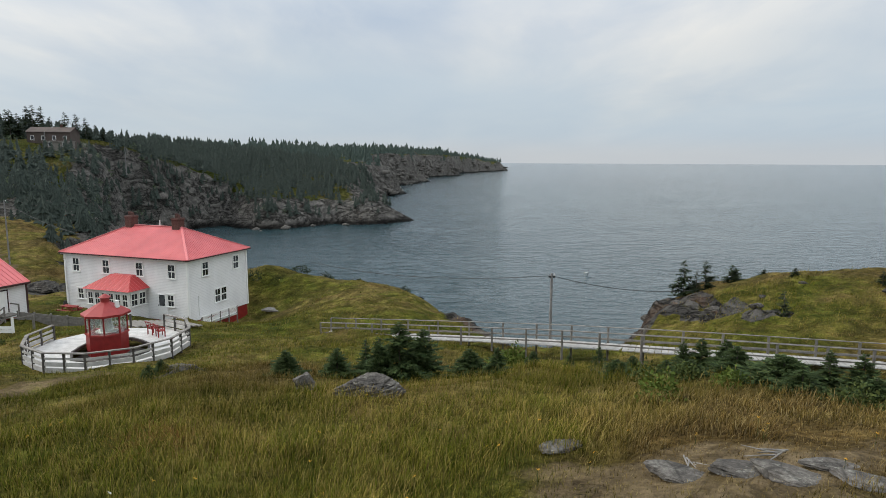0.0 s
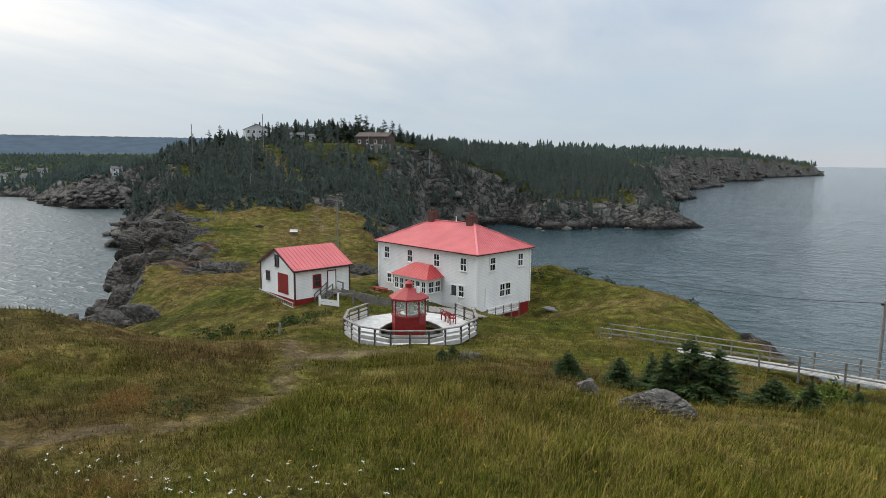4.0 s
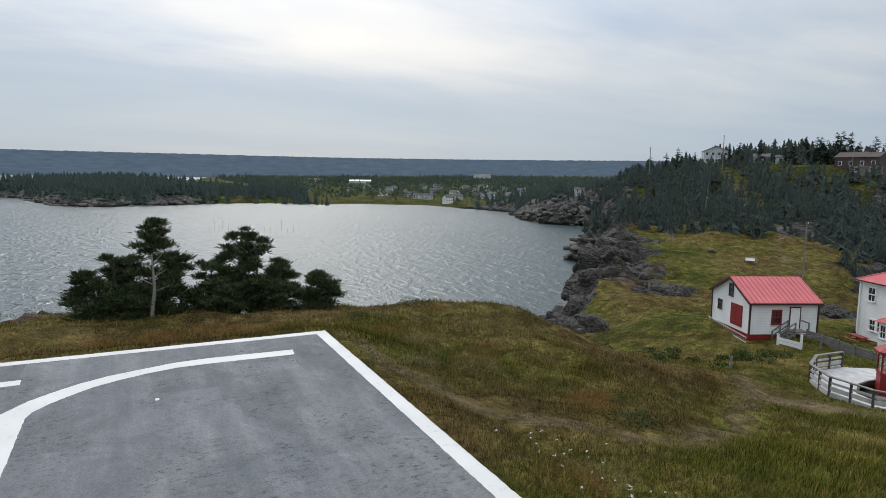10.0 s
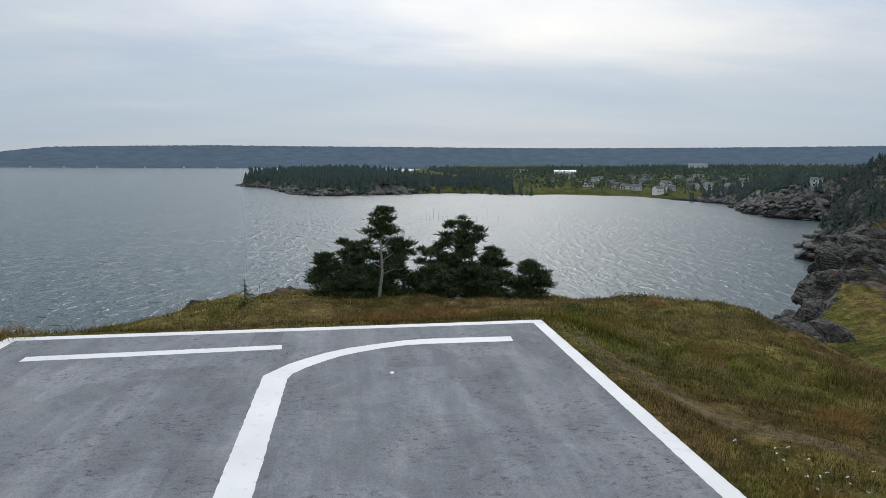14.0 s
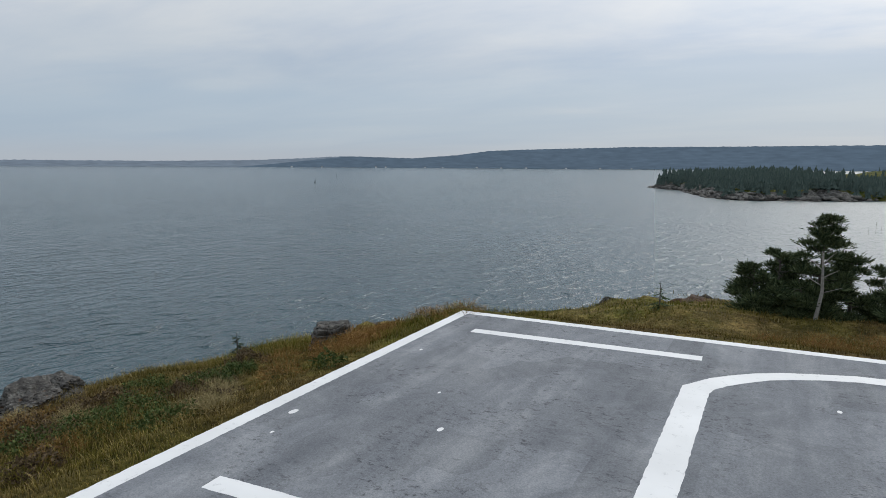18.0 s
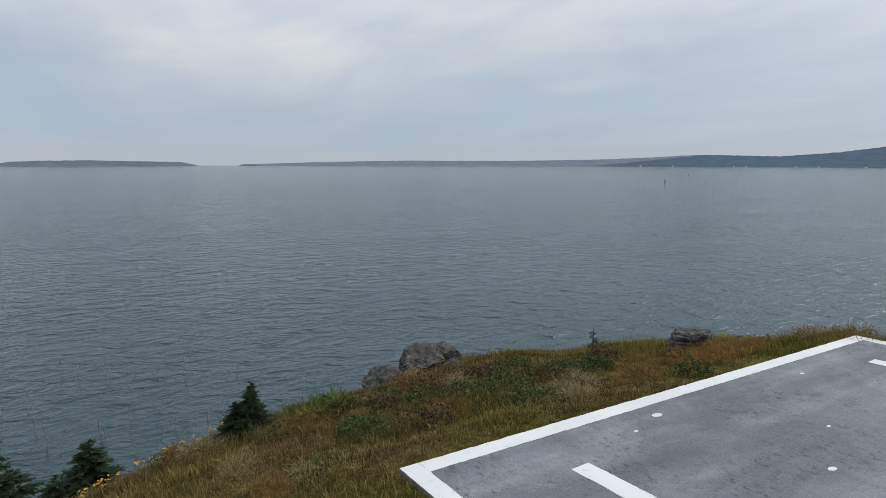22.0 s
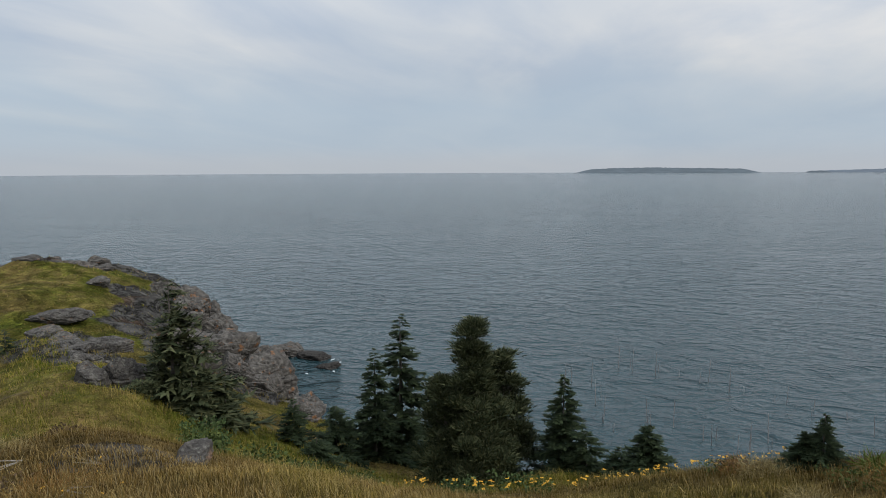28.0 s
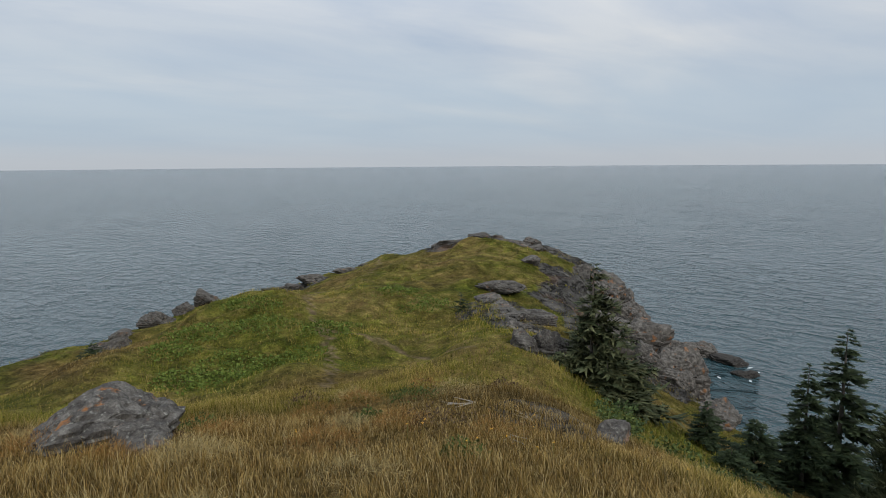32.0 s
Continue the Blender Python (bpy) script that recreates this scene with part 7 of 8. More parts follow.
def woods(name, label, x, y, z, tall, layers, sides, seed, needles=None):
    g = np.random.default_rng(seed)
    kinds = [cone_tree_mesh(layers, sides, g) for _ in range(8)]
    out = []
    pick = g.integers(0, len(kinds), len(x))
    for i, k in enumerate(kinds):
        s = pick == i
        n = s.sum()
        if not n:
            continue
        h = tall[s] * np.where(g.random(n) < 0.12, g.uniform(1.2, 1.6, n), g.uniform(0.45, 1.15, n))
        wide = h * g.uniform(0.8, 1.35, n)
        a = g.uniform(0, 6.28, n)
        c, d = np.cos(a)[:, None, None], np.sin(a)[:, None, None]
        v = np.empty((n, *k.shape))
        v[..., 0] = (k[None, ..., 0] * c - k[None, ..., 1] * d) * wide[:, None, None] + x[s][:, None, None]
        v[..., 1] = (k[None, ..., 0] * d + k[None, ..., 1] * c) * wide[:, None, None] + y[s][:, None, None]
        v[..., 2] = k[None, ..., 2] * h[:, None, None] + z[s][:, None, None] - 0.3
        out.append(v.reshape(-1, 3))
    v = np.concatenate(out)
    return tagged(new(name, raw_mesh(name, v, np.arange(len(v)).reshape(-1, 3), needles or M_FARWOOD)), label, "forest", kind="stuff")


def scatter(x0, x1, y0, y1, per, seed):
    g = np.random.default_rng(seed)
    n = int((x1 - x0) * (y1 - y0) / per)
    x, y = g.uniform(x0, x1, n), g.uniform(y0, y1, n)
    d = shore_distance(x, y, MAIN_SHORE)
    z = main_height(x, y)
    e = 2.0
    steep = np.hypot(main_height(x + e, y) - z, main_height(x, y + e) - z) / e
    return x, y, z, d, steep, g


x, y, z, d, steep, g = scatter(-340, -20, 105, 470, 5.5, 1)
keep = (d > 6) & (z > 4) & (steep < 3.0 + g.random(len(x))) & (g.random(len(x)) < 0.75 + 2.2 * (fbm(x * 0.03, y * 0.03, 3, 90) + 0.22))
for cx, cy, r in ((-150, 214, 13), (-130, 214, 12), (-114, 216, 9), (-192, 216, 13), (-175, 220, 12), (-100, 133, 17), (-165, 222, 10), (-140, 225, 11), (-122, 222, 8)):
    keep &= np.hypot(x - cx, y - cy) > r + g.normal(0, 2, len(x))
keep &= line_distance(x, y, [(-104, 138), (-128, 168), (-160, 190), (-178, 205)]) > 4
keep &= ~((shore_distance(x, y, SHORE) > -2) & (y < 150))
keep &= (z > 6 + 5 * smooth(-120, -70, x) + 12 * fbm(x * 0.05, y * 0.05, 3, 93)) | (g.random(len(x)) < 0.2)
woods("forest", "dense dark spruce wood on the hill across the cove", x[keep], y[keep], z[keep], 4.6 + 3.2 * smooth(25, 110, d[keep]), 8, 6, 11)
x, y, z, d, steep, g = scatter(-520, -340, 180, 520, 20, 6)
keep = (d > 10) & (g.random(len(x)) < 0.8)
woods("forest", "dark spruce wood on the shoulder of the hill", x[keep], y[keep], z[keep], np.full(keep.sum(), 7.5), 5, 6, 16, M_HAZEWOOD)
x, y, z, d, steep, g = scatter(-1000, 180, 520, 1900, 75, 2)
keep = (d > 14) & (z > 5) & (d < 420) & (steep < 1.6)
woods("forest", "dark conifer forest along the far cape", x[keep], y[keep], z[keep], np.full(keep.sum(), 10.0), 4, 5, 12, M_HAZEWOOD)
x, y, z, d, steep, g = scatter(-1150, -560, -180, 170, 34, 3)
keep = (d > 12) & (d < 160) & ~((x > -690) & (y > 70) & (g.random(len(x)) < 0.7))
woods("forest", "low dark wood on the point across the bay", x[keep], y[keep], z[keep], np.full(keep.sum(), 12.0), 4, 6, 13, M_HAZEWOOD)
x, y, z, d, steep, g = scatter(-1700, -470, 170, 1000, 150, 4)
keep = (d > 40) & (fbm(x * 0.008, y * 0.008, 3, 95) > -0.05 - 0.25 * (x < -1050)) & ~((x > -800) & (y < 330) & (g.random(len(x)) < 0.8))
woods("forest", "scattered trees among the village houses", x[keep], y[keep], z[keep], np.full(keep.sum(), 9.0), 4, 5, 14, M_HAZEWOOD)
# bushes and low spruces on the cliffs of the neck
x, y, z, d, steep, g = scatter(-190, -85, 95, 260, 9, 5)
keep = (d > 4) & (z > 5) & ~((shore_distance(x, y, SHORE) > 4) & (y < 146)) & (g.random(len(x)) < 0.5)
for cx, cy, r in ((-150, 212, 22), (-128, 212, 17), (-112, 214, 14), (-100, 135, 18)):
    keep &= np.hypot(x - cx, y - cy) > r
woods("forest", "low spruce scrub over the hillside", x[keep], y[keep], z[keep], np.full(keep.sum(), 3.4), 4, 6, 15)

# spruce scrub where the neck meets the hill
gs = np.random.default_rng(77)
az = np.radians(np.concatenate([gs.uniform(31, 49, 330), gs.uniform(25, 32, 60)]))
r = np.concatenate([gs.uniform(152, 205, 330), gs.uniform(126, 160, 60)])
x, y = -r * np.sin(az), r * np.cos(az)
keep = (line_distance(x, y, TRACKS[1]) > 2.5) & (np.maximum(land_height(x, y), main_height(x, y)) > 5)
x, y = x[keep], y[keep]
woods("forest", "dark spruce scrub at the foot of the hill", x, y, np.maximum(land_height(x, y), main_height(x, y)), np.full(len(x), 4.6), 6, 8, 17)
HILL_TREES = [(-152, 226, 47.0), (-155, 240, 49.4), (-149, 234, 49.3), (-154, 247, 49.8), (-147, 241, 45.6), (-138, 235, 46.8), (-142, 249, 47.2), (-135, 243, 45.3), (-139, 257, 43.3), (-132, 250, 41.9), (-204, 203, 41.8), (-195, 200, 43.5), (-200, 215, 42.2), (-184, 217, 43.4), (-175, 212, 45.4), (-181, 225, 43.2), (-173, 221, 45.2), (-178, 235, 44.5), (-169, 230, 43.6), (-161, 224, 45.5), (-166, 238, 48.3), (-158, 233, 47.7), (-150, 227, 45.8), (-207, 197, 40.2), (-204, 188, 37.4)]
hill_kinds = [spruce(12, 3.3, 900 + i, 18, 8, 0.18, 0.3, 0.06, 0.2, M_SPRUCE, 0.62) for i in range(4)]
for i, (x, y, top) in enumerate(HILL_TREES):
    z = float(main_height(np.array([[float(x)]]), np.array([[float(y)]]))[0, 0])
    t, c = hill_kinds[i % 4]
    plant_tree(x, y, t, c, "tall dark spruce standing by the hilltop houses", "spruces by the hilltop houses", scale=min(15.0, max(4.0, top - z)) / 12, turn=67 * i, z=z)

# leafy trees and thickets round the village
# crown colour lightened to stand for haze over the bay
M_DECID = needle_material("haze_paled_leafy_crowns", (0.060, 0.084, 0.052), (0.125, 0.155, 0.090), 0.0)


def thickets(name, label, x, y, z, tall, seed):
    """Round leafy crowns, each a cloud of leaf clumps round a stem."""
    g = np.random.default_rng(seed)
    n, m = len(x), 34
    h = tall * g.uniform(0.5, 1.25, n)
    v = g.normal(0, 1, (n, m, 3))
    v /= np.linalg.norm(v, axis=2)[..., None]
    c = v * g.uniform(0.45, 1.0, (n, m, 1)) * np.stack([h * 0.48, h * 0.48, h * 0.45], 1)[:, None, :]
    c = c + np.stack([x, y, z + h * 0.52], 1)[:, None, :]
    a, b = g.normal(0, 1, (n, m, 3)), g.normal(0, 1, (n, m, 3))
    s = (h * 0.17)[:, None, None]
    q = np.stack([c, c + a * s, c + (a + b) * s * 0.8], 2).reshape(-1, 3)
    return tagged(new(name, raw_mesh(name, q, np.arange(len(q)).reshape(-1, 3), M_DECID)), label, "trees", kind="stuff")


x, y, z, d, steep, g = scatter(-1350, -470, 190, 900, 210, 8)
keep = (d > 30) & (fbm(x * 0.012, y * 0.012, 3, 98) > -0.12 - 0.2 * smooth(420, 620, y)) & ~((d < 70) & (g.random(len(x)) < 0.75))
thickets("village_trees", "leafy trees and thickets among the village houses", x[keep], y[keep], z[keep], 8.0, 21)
x, y, z, d, steep, g = scatter(-240, -60, 105, 300, 16, 9)
keep = (d > 5) & (z > 5) & (g.random(len(x)) < 0.35) & ~((shore_distance(x, y, SHORE) > 2) & (y < 150))
thickets("hillside_scrub", "low leafy scrub over the rocky hillside", x[keep], y[keep], z[keep], 2.2, 22)
M_SHOREROCK = stone_material("pale_shore_rock", 1.25, 0.3)


def shore_rocks(name, label, line, count, spread, sizes, seed, lift=0.0):
    """Angular blocks heaped along a stretch of far shore."""
    g = np.random.default_rng(seed)
    bm = bmesh.new()
    bmesh.ops.create_icosphere(bm, subdivisions=1, radius=1)
    base = np.array([v.co[:] for v in bm.verts])
    tri = np.array([[v.index for v in f.verts] for f in bm.faces])
    bm.free()
    p = np.array(line, float)
    k = g.uniform(0, len(p) - 1.001, count)
    i = k.astype(int)
    at = p[i] + (p[i + 1] - p[i]) * (k - i)[:, None] + g.normal(0, spread, (count, 2))
    z = main_height(at[:, 0], at[:, 1])
    at, z = at[z > -0.8], np.maximum(z[z > -0.8], -0.3)
    count = len(z)
    s = g.uniform(*sizes, count)
    v = base[None] * g.uniform(0.6, 1.25, (count, len(base), 1)) * np.stack([s * g.uniform(0.8, 1.8, count), s, s * g.uniform(0.4, 0.8, count)], 1)[:, None, :]
    a = g.uniform(0, 6.28, count)[:, None]
    v = np.stack([v[..., 0] * np.cos(a) - v[..., 1] * np.sin(a), v[..., 0] * np.sin(a) + v[..., 1] * np.cos(a), v[..., 2]], 2)
    v = v + np.stack([at[:, 0], at[:, 1], z + lift], 1)[:, None, :]
    f = (tri[None] + (np.arange(count) * len(base))[:, None, None]).reshape(-1, 3)
    return tagged(new(name, raw_mesh(name, v.reshape(-1, 3), f, M_SHOREROCK)), label, "rocks", kind="stuff")


shore_rocks("shore_rocks", "pale tumbled rocks along the wooded point", [(-905, -168), (-878, -165), (-800, -120), (-700, -85), (-597, -52), (-622, 15), (-652, 68), (-645, 100)], 520, 5.0, (1.0, 3.4), 31)
shore_rocks("shore_rocks", "grey broken rocks at the foot of the cliffs", [(-108, 235), (-98, 272), (-74, 257), (-50, 284), (-25, 282), (6, 310), (-28, 335), (-42, 380), (-36, 428)], 420, 3.5, (0.8, 2.6), 32)
shore_rocks("shore_rocks", "grey ledges running out from the far cape", [(-36, 428), (-58, 470), (-33, 554), (-75, 640), (-50, 740), (-16, 860), (-60, 960), (-30, 1060), (36, 1160), (20, 1300), (90, 1500), (172, 1710), (200, 1725)], 420, 7.0, (1.5, 5.0), 33)
shore_rocks("shore_rocks", "dark rocks along the cove below the hill", [(-481, 286), (-395, 252), (-350, 247), (-318, 262), (-276, 226), (-226, 178), (-192, 142), (-175, 140)], 300, 3.5, (0.8, 2.6), 34)

# ---- houses across the water ----
M_PALE = plain("pale_house_paint", (0.52, 0.54, 0.55), 0.7, vary=0.2, scale=0.5)
M_BROWN = plain("brown_house_boards", (0.085, 0.065, 0.055), 0.8, vary=0.2, scale=0.6)
M_GREYROOF = plain("grey_shingle_roof", (0.12, 0.115, 0.115), 0.85, vary=0.2, scale=0.6)


def far_house(az, dist, w, dp, h, label, wall=M_PALE, roofing=M_GREYROOF, turn=0.0, rows=1, cols=3, rise=0.3, z=None, along="x"):
    p = heading(az, dist)
    zz = float(main_height(np.array([[p.x]]), np.array([[p.y]]))[0, 0]) if z is None else z
    ob = thing("house", Matrix.Translation((p.x, p.y, zz)) @ Matrix.Rotation(radians(az + turn), 4, "Z"), label, "house", "houses across the water")
    part("wall", boxes((-w / 2, w / 2, -dp / 2, dp / 2, -3, h)), wall, ob)
    part("roof", gable_roof(-w / 2 - 0.3, w / 2 + 0.3, -dp / 2 - 0.3, dp / 2 + 0.3, h, rise * (dp if along == "x" else w), along, 0.15), roofing, ob)
    m = rise * (dp if along == "x" else w)
    for s in (-1, 1):
        if along == "x":
            q = [(s * (w / 2 - 0.02), -dp / 2, h), (s * (w / 2 - 0.02), dp / 2, h), (s * (w / 2 - 0.02), 0, h + m)]
        else:
            q = [(-w / 2, s * (dp / 2 - 0.02), h), (w / 2, s * (dp / 2 - 0.02), h), (0, s * (dp / 2 - 0.02), h + m)]
        part("gable", solid(q + [(a * 0.98, b * 0.98, c) for a, b, c in q], [(0, 1, 2), (5, 4, 3), (0, 3, 4, 1), (1, 4, 5, 2), (2, 5, 3, 0)]), wall, ob)
    for r in range(rows):
        for c in range(cols):
            cx = -w / 2 + w * (c + 0.5) / cols
            cz = h * (r + 0.55) / rows
            f = part("window", boxes((cx - 0.6, cx + 0.6, -dp / 2 - 0.06, -dp / 2, cz - 0.75, cz + 0.75)), M_TRIM, ob)
            part("pane", boxes((cx - 0.48, cx + 0.48, -dp / 2 - 0.08, -dp / 2 - 0.055, cz - 0.62, cz + 0.62)), M_GLASS, f)
    part("chimney", boxes((w * 0.2 - 0.3, w * 0.2 + 0.3, -0.3, 0.3, h, h + m + 0.9)), M_BRICK, ob)
    return ob


far_house(41.4, 296, 9.5, 8, 5.2, "pale two-storey house on the hilltop among spruces", turn=8, rows=2, cols=4, rise=0.24, z=37.2, along="y")
far_house(37.9, 292, 6.0, 5, 2.6, "low white cottage on the hilltop", turn=-10, cols=2, z=37.4)
far_house(36.6, 290, 3.4, 3, 2.4, "tiny white outbuilding on the hilltop", cols=1, z=37.4)
far_house(31.2, 262, 13.5, 9, 4.6, "brown boarded house with a shallow roof on the hilltop", wall=M_BROWN, roofing=M_BROWN, turn=-20, cols=4, rise=0.2, z=34.2)
far_house(30.9, 255, 9.0, 3, 2.2, "grey terrace wall in front of the brown house", wall=M_GREYWOOD, roofing=M_GREYWOOD, turn=-20, cols=2, rise=0.05, z=33.4)
far_house(52.2, 440, 6.0, 5, 4.4, "small brownish house at the cliff edge", wall=M_PALE, turn=10, rows=2, cols=2, z=18.5)
rnd = random.Random(12)
VILLAGE = [(63.2, 760), (62.8, 690), (65.0, 800), (66.5, 730), (67.8, 820), (59.8, 700), (58.2, 690), (58.4, 640), (69.0, 860), (70.2, 900), (64.2, 900), (61.4, 850), (60.6, 930), (66.0, 950), (57.2, 780), (68.6, 960), (71.0, 980), (62.2, 1000), (84.0, 760), (90.5, 800), (56.6, 620), (57.6, 640), (59.2, 760), (61.0, 720), (63.8, 660), (65.6, 700), (67.2, 760), (69.6, 780), (60.0, 820), (64.8, 1020), (72.4, 900), (58.8, 880)]
for i, (az, dist) in enumerate(VILLAGE):
    far_house(az, dist, rnd.uniform(8, 13), rnd.uniform(6, 8), rnd.uniform(3.6, 6), "white village house with a grey roof near the shore", wall=M_PALE if i % 3 else M_WHITE, turn=rnd.uniform(-40, 40), cols=3, rise=0.38)
far_house(71.6, 1150, 38, 18, 9, "large white hall in the village", wall=M_WHITE, roofing=M_WHITE, cols=8, rise=0.12, z=11)
far_house(60.7, 1500, 40, 14, 12, "long pale building on the wooded rise", cols=9, rows=2, rise=0.1, z=24)
far_house(75.5, 1350, 30, 12, 5, "long low white shed by the harbour", wall=M_PALE, roofing=M_GREYROOF, cols=6, rise=0.1, z=16)

for i in range(12):
    far_house(102 + 2.6 * i + rnd.uniform(-1.2, 1.2), 4450, rnd.uniform(8, 13), 8, 3, "tiny white house on the far shore of the bay", wall=M_WHITE, roofing=M_GREYROOF, rows=0, rise=0.3, z=2.5)

# ---- poles and wires ----
def pole(x, y, top, z=None, label="bleached wooden utility pole standing in the grass", arm=True, r=0.13):
    z0 = on_land(x, y) if z is None else z
    ob = thing("utility_pole", Matrix.Translation((x, y, z0)), label, "pole", "utility poles")
    part("shaft", tube((0, 0, -1), (0, 0, top - z0), r, r * 0.7, 10), M_POLE, ob)
    if arm:
        part("bracket", boxes((-0.25, 0.25, -0.06, 0.06, top - z0 - 0.35, top - z0 - 0.22)), M_IRON, ob)
        part("insulator", tube((0.22, 0, top - z0 - 0.22), (0.22, 0, top - z0 - 0.05), 0.05), M_TRIM, ob)
    return Vector((x, y, top - 0.2))


def wire(a, b, sag, r=0.026):
    c = bpy.data.curves.new("wire", "CURVE")
    c.dimensions, c.bevel_depth, c.bevel_resolution = "3D", r, 1
    s = c.splines.new("POLY")
    s.points.add(16)
    for i in range(17):
        t = i / 16
        p = a.lerp(b, t) - Vector((0, 0, sag * 4 * t * (1 - t)))
        s.points[i].co = (*p, 1)
    c.materials.append(M_IRON)
    return tagged(new("cable", c), "thin dark overhead cable strung between poles", "cable", "overhead cables")


p_s = pole(8.6, 49.3, 21.1)
p_1 = pole(-67.6, 97.6, 23.6)
p_2 = pole(-114.5, 127.3, 25.9, z=18.0)
wire(p_s, Vector((-16, 76, 17.6)), 0.9), wire(p_s, Vector((24, 58.5, 17.9)), 0.6)
wire(p_1, p_2, 1.2), wire(p_1, Vector((-34, 66, 21.3)), 1.0), wire(p_2, Vector((-190, 214, 45)), 3.0)
for az, dist, z0, top in ((46.5, 250, 31, 42), (40.8, 262, 35, 47), (31.8, 245, 30, 38.5), (28.9, 250, 29, 35.5), (26.4, 255, 25, 34)):
    v = heading(az, dist)
    pole(v.x, v.y, top, z=z0, label="distant utility pole on the wooded hill", arm=False, r=0.16)
for x, y in ((-95.4, 96.8), (-98.5, 98.5), (-30.5, 36.0)):
    v = thing("fence_post", Matrix.Translation((x, y, on_land(x, y))), "leaning grey wooden post on the slope", "post", "posts on the neck")
    part("shaft", tube((0, 0, -0.5), (0.1, 0.05, 2.2 if x < -60 else 0.9), 0.09, 0.07), M_POLE, v)
sign = thing("bench", Matrix.Translation((-78.0, 98.0, on_land(-78.0, 98.0))) @ Matrix.Rotation(0.5, 4, "Z") @ Matrix.Scale(0.75, 4), "small white bench on the grassy neck", "bench")
part("seat", boxes((-1.0, 1.0, -0.3, 0.3, 0.4, 0.5)), M_TRIM, sign)
part("backrest", boxes((-1.0, 1.0, 0.25, 0.33, 0.5, 1.0)), M_TRIM, sign)
for x in (-0.8, 0.8):
    part("leg", boxes((x - 0.06, x + 0.06, -0.25, 0.25, -0.3, 0.4)), M_GREYWOOD, sign)

# ---- in the water ----
rnd = random.Random(31)
WEIR = [(180.9, 100), (179.0, 99), (177.2, 98), (175.2, 97), (173.4, 95), (171.6, 93), (169.8, 92), (167.6, 91), (165.6, 89), (163.4, 88), (161.0, 86), (181.5, 76), (180.3, 75), (178.0, 77), (177.6, 76.5), (175.8, 77), (173.2, 76), (172.6, 75), (171.2, 72), (169.6, 74), (168.2, 76), (183.0, 92), (184.6, 90), (182.0, 84)]
for i, (az, dist) in enumerate(WEIR):
    for _ in range(2 if i % 3 else 1):
        v = heading(az + rnd.uniform(-0.5, 0.5), dist + rnd.uniform(-1.5, 1.5))
        st = thing("weir_stake", Matrix.Translation((v.x, v.y, 0)), "thin grey fishing-weir stake standing in the water", "stake", "weir stakes")
        h = rnd.choice((1.0, 1.6, 2.4, 3.4))
        part("shaft", tube((0, 0, -2), (rnd.uniform(-0.25, 0.25), rnd.uniform(-0.25, 0.25), h), 0.05, 0.035, 6), M_POLE, st)
for i in range(18):
    v = heading(77.0 + 0.45 * i + rnd.uniform(-0.2, 0.2), 340 + rnd.uniform(-14, 14))
    st = thing("weir_stake", Matrix.Translation((v.x, v.y, 0)), "thin grey fishing-weir stake standing in the bay", "stake", "weir stakes")
    part("shaft", tube((0, 0, -2), (rnd.uniform(-0.3, 0.3), 0, rnd.uniform(2, 6)), 0.07, 0.05, 6), M_POLE, st)
v = heading(347.0, 171)
boat = thing("skiff", Matrix.Translation((v.x, v.y, 0.0)) @ Matrix.Rotation(0.6, 4, "Z") @ Matrix.Scale(0.5, 4), "tiny white skiff moored off the cove", "boat")
part("hull", solid([(-0.9, -0.45, 0.5), (0.7, -0.4, 0.5), (1.3, 0, 0.6), (0.7, 0.4, 0.5), (-0.9, 0.45, 0.5), (-0.7, -0.25, -0.2), (0.6, -0.2, -0.2), (0.9, 0, -0.2), (0.6, 0.2, -0.2), (-0.7, 0.25, -0.2)], [(0, 1, 6, 5), (1, 2, 7, 6), (2, 3, 8, 7), (3, 4, 9, 8), (4, 0, 5, 9), (0, 4, 3, 2, 1), (5, 6, 7, 8, 9)]), M_WHITE, boat)
part("float", tube((-1.6, 0.3, 0.1), (-1.6, 0.3, 0.6), 0.3, 0.2), M_UMBEL, boat)
for az, dist, h in ((127.7, 1500, 3.5), (129.6, 1000, 4.5)):
    v = heading(az, dist)
    mk = thing("channel_marker", Matrix.Translation((v.x, v.y, 0)), "small dark channel marker far out in the bay", "buoy", "channel markers")
    part("float", tube((0, 0, -0.5), (0, 0, 0.8), 1.4, 1.2), M_IRON, mk)
    part("mast", tube((0, 0, 0.8), (0, 0, h), 0.5, 0.25), M_IRON, mk)
M_FOAM = plain("white_sea_foam", (0.36, 0.40, 0.41), 0.8, vary=0.2, scale=2)
for i, (x, y, s) in enumerate([(43.0, -90.0, 0.5), (44.4, -91.4, 0.35), (46.2, -93.2, 0.4), (41.6, -86.0, 0.3), (45.0, -84.0, 0.3), (42.0, -74.5, 0.25), (34.5, -65.0, 0.25)]):
    bm = bmesh.new()
    ringv = [bm.verts.new((s * (1 + 0.5 * noise.noise(Vector((k * 0.9, i, 0)))) * math.cos(k / 14 * 6.283) * 1.6, s * (0.7 + 0.5 * noise.noise(Vector((k * 1.3, i, 4)))) * math.sin(k / 14 * 6.283) * 0.9, 0.06)) for k in range(14)]
    bm.faces.new(ringv)
    f = part("foam", bm, M_FOAM)
    f.matrix_world = pose(x, y, 0.0, 0, 0, 60 + 20 * i)
    tagged(f, "small patch of white surf against the rocks", "foam", kind="stuff")

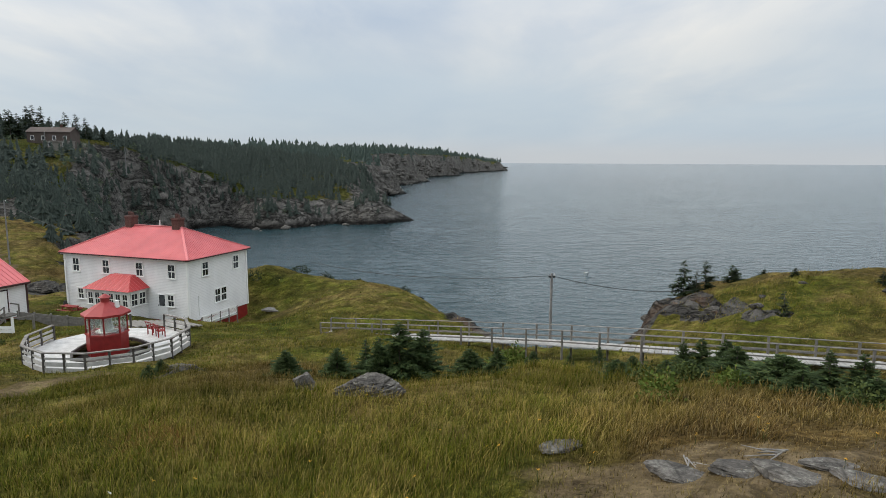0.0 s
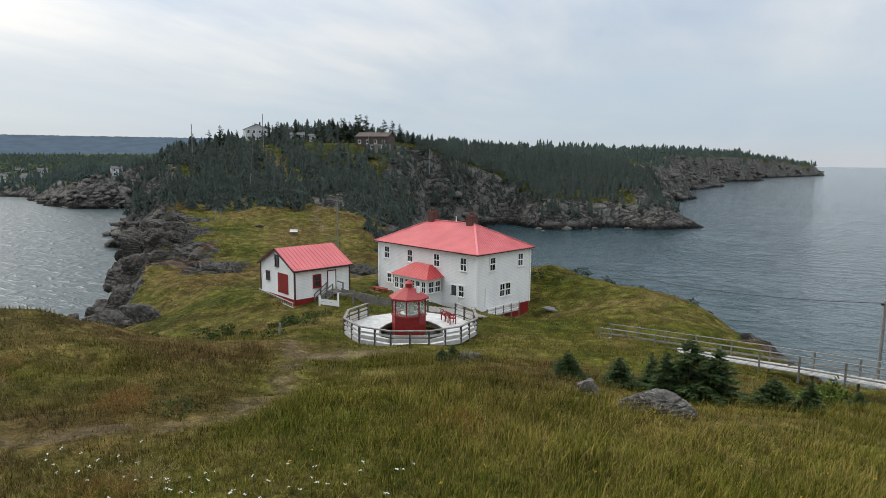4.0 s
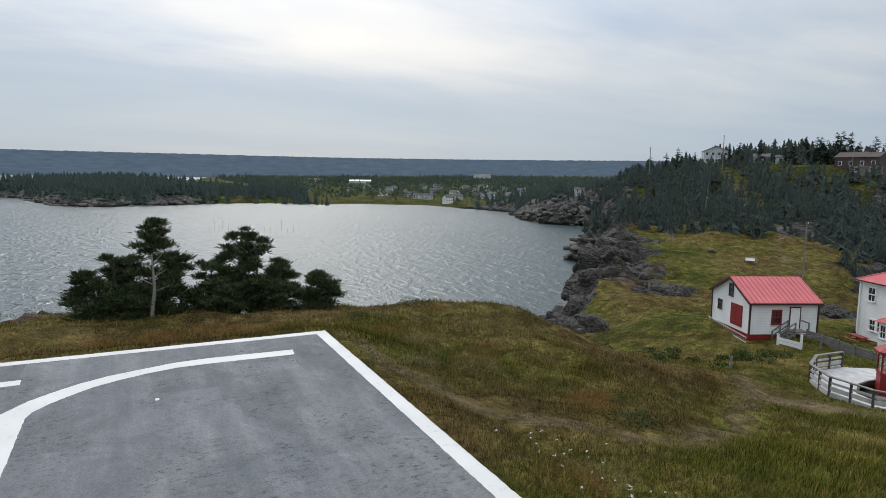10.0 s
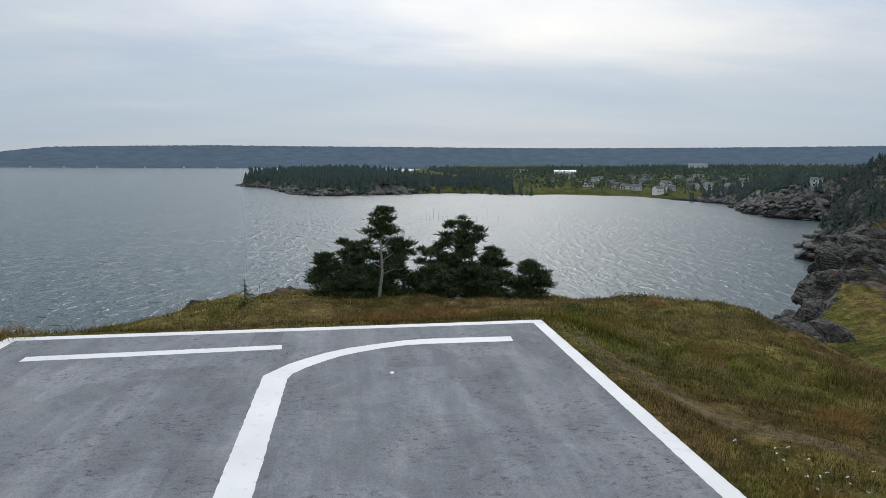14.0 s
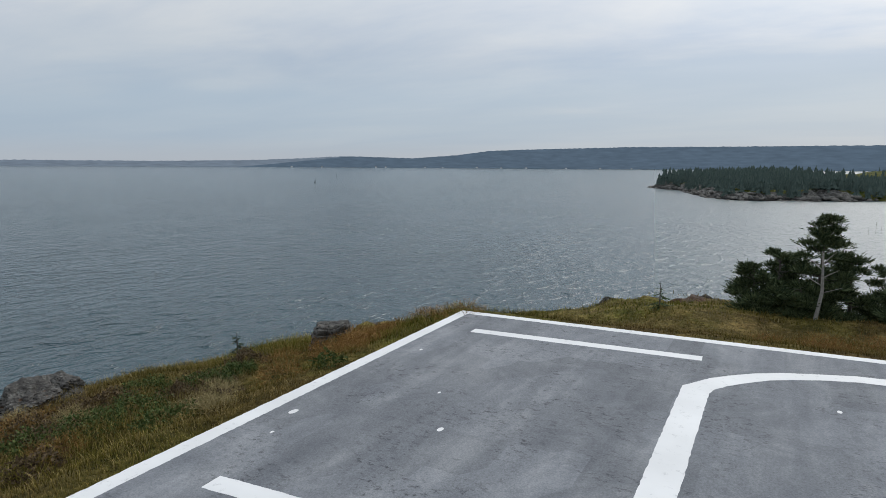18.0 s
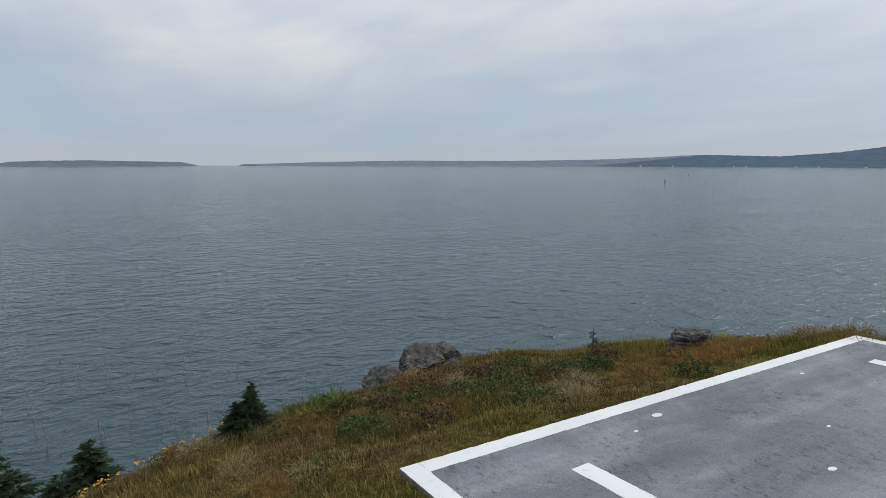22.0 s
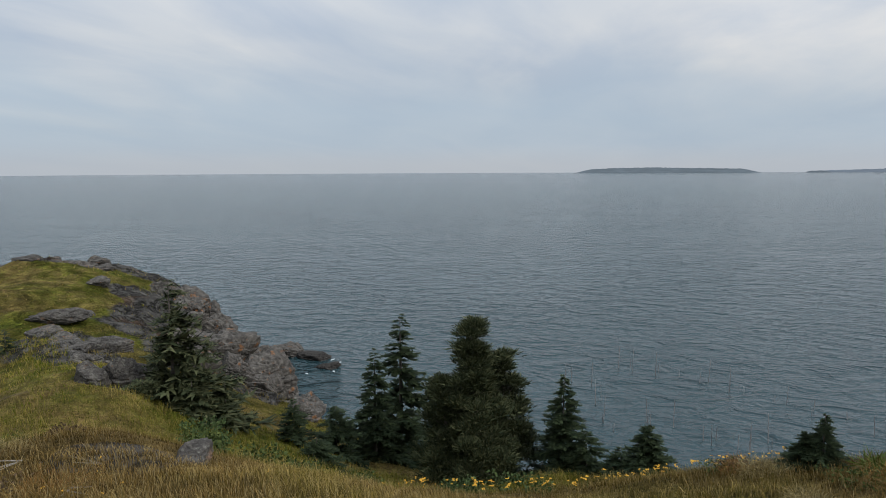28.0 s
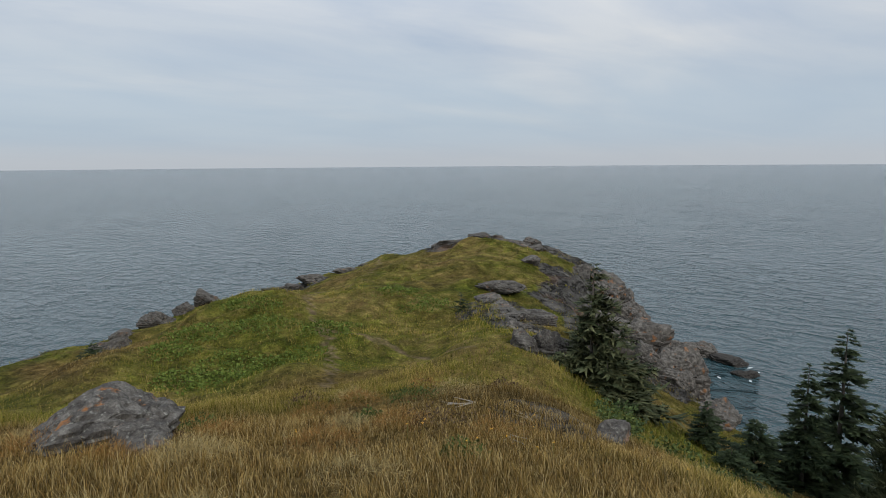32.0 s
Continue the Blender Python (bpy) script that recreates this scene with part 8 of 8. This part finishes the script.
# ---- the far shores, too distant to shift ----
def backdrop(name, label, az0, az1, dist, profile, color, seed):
    """A low flat hill line, five kilometres off, that glows with sea haze put into its colour."""
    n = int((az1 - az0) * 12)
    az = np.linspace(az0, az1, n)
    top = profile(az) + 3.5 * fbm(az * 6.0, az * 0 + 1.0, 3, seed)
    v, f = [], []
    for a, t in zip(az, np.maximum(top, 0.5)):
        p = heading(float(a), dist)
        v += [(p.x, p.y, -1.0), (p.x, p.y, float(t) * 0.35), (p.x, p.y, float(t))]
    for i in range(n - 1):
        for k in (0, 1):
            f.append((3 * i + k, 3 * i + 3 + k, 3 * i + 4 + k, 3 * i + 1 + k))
    mat = bpy.data.materials.new("haze_coloured_glow")
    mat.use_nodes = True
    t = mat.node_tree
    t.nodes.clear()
    # emission only: the haze is part of the strip's own colour
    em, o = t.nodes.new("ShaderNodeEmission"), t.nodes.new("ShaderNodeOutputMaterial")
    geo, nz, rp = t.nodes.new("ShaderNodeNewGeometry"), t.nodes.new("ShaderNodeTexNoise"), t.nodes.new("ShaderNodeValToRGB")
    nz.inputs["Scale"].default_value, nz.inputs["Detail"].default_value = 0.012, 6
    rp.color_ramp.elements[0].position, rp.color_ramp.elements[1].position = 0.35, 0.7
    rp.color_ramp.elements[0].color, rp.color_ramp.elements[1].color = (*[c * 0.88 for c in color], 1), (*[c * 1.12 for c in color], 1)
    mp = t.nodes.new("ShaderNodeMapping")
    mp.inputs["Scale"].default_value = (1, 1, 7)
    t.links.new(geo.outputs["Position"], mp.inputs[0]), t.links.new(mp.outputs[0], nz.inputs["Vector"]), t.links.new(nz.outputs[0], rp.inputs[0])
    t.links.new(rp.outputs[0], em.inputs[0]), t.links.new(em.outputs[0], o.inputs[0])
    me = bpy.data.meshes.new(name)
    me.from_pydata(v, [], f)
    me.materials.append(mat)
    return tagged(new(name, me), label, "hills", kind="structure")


DR_ = 4650


def ridge_profile(az):
    el = np.interp(az, [30, 44, 50, 57, 73, 88, 102, 108, 111, 114, 117, 121, 124, 127, 131, 135, 143, 152, 160, 166], [0.0275, 0.0278, 0.028, 0.0274, 0.0265, 0.027, 0.0262, 0.0235, 0.0222, 0.020, 0.013, 0.0078, 0.0092, 0.0105, 0.0065, 0.0035, 0.0012, 0.0016, -0.001, -0.0045])
    return 30 + el * DR_


def island_profile(az):
    el = np.interp(az, [169.6, 171, 174, 178, 181, 183, 184.2], [-0.006, -0.001, 0.0, 0.0012, 0.0004, -0.0012, -0.006])
    return 30 + el * 4500


backdrop("backdrop", "low pale shore with sea mist put into its colour", 124, 166, DR_ + 60, ridge_profile, (0.18, 0.225, 0.28), 8)
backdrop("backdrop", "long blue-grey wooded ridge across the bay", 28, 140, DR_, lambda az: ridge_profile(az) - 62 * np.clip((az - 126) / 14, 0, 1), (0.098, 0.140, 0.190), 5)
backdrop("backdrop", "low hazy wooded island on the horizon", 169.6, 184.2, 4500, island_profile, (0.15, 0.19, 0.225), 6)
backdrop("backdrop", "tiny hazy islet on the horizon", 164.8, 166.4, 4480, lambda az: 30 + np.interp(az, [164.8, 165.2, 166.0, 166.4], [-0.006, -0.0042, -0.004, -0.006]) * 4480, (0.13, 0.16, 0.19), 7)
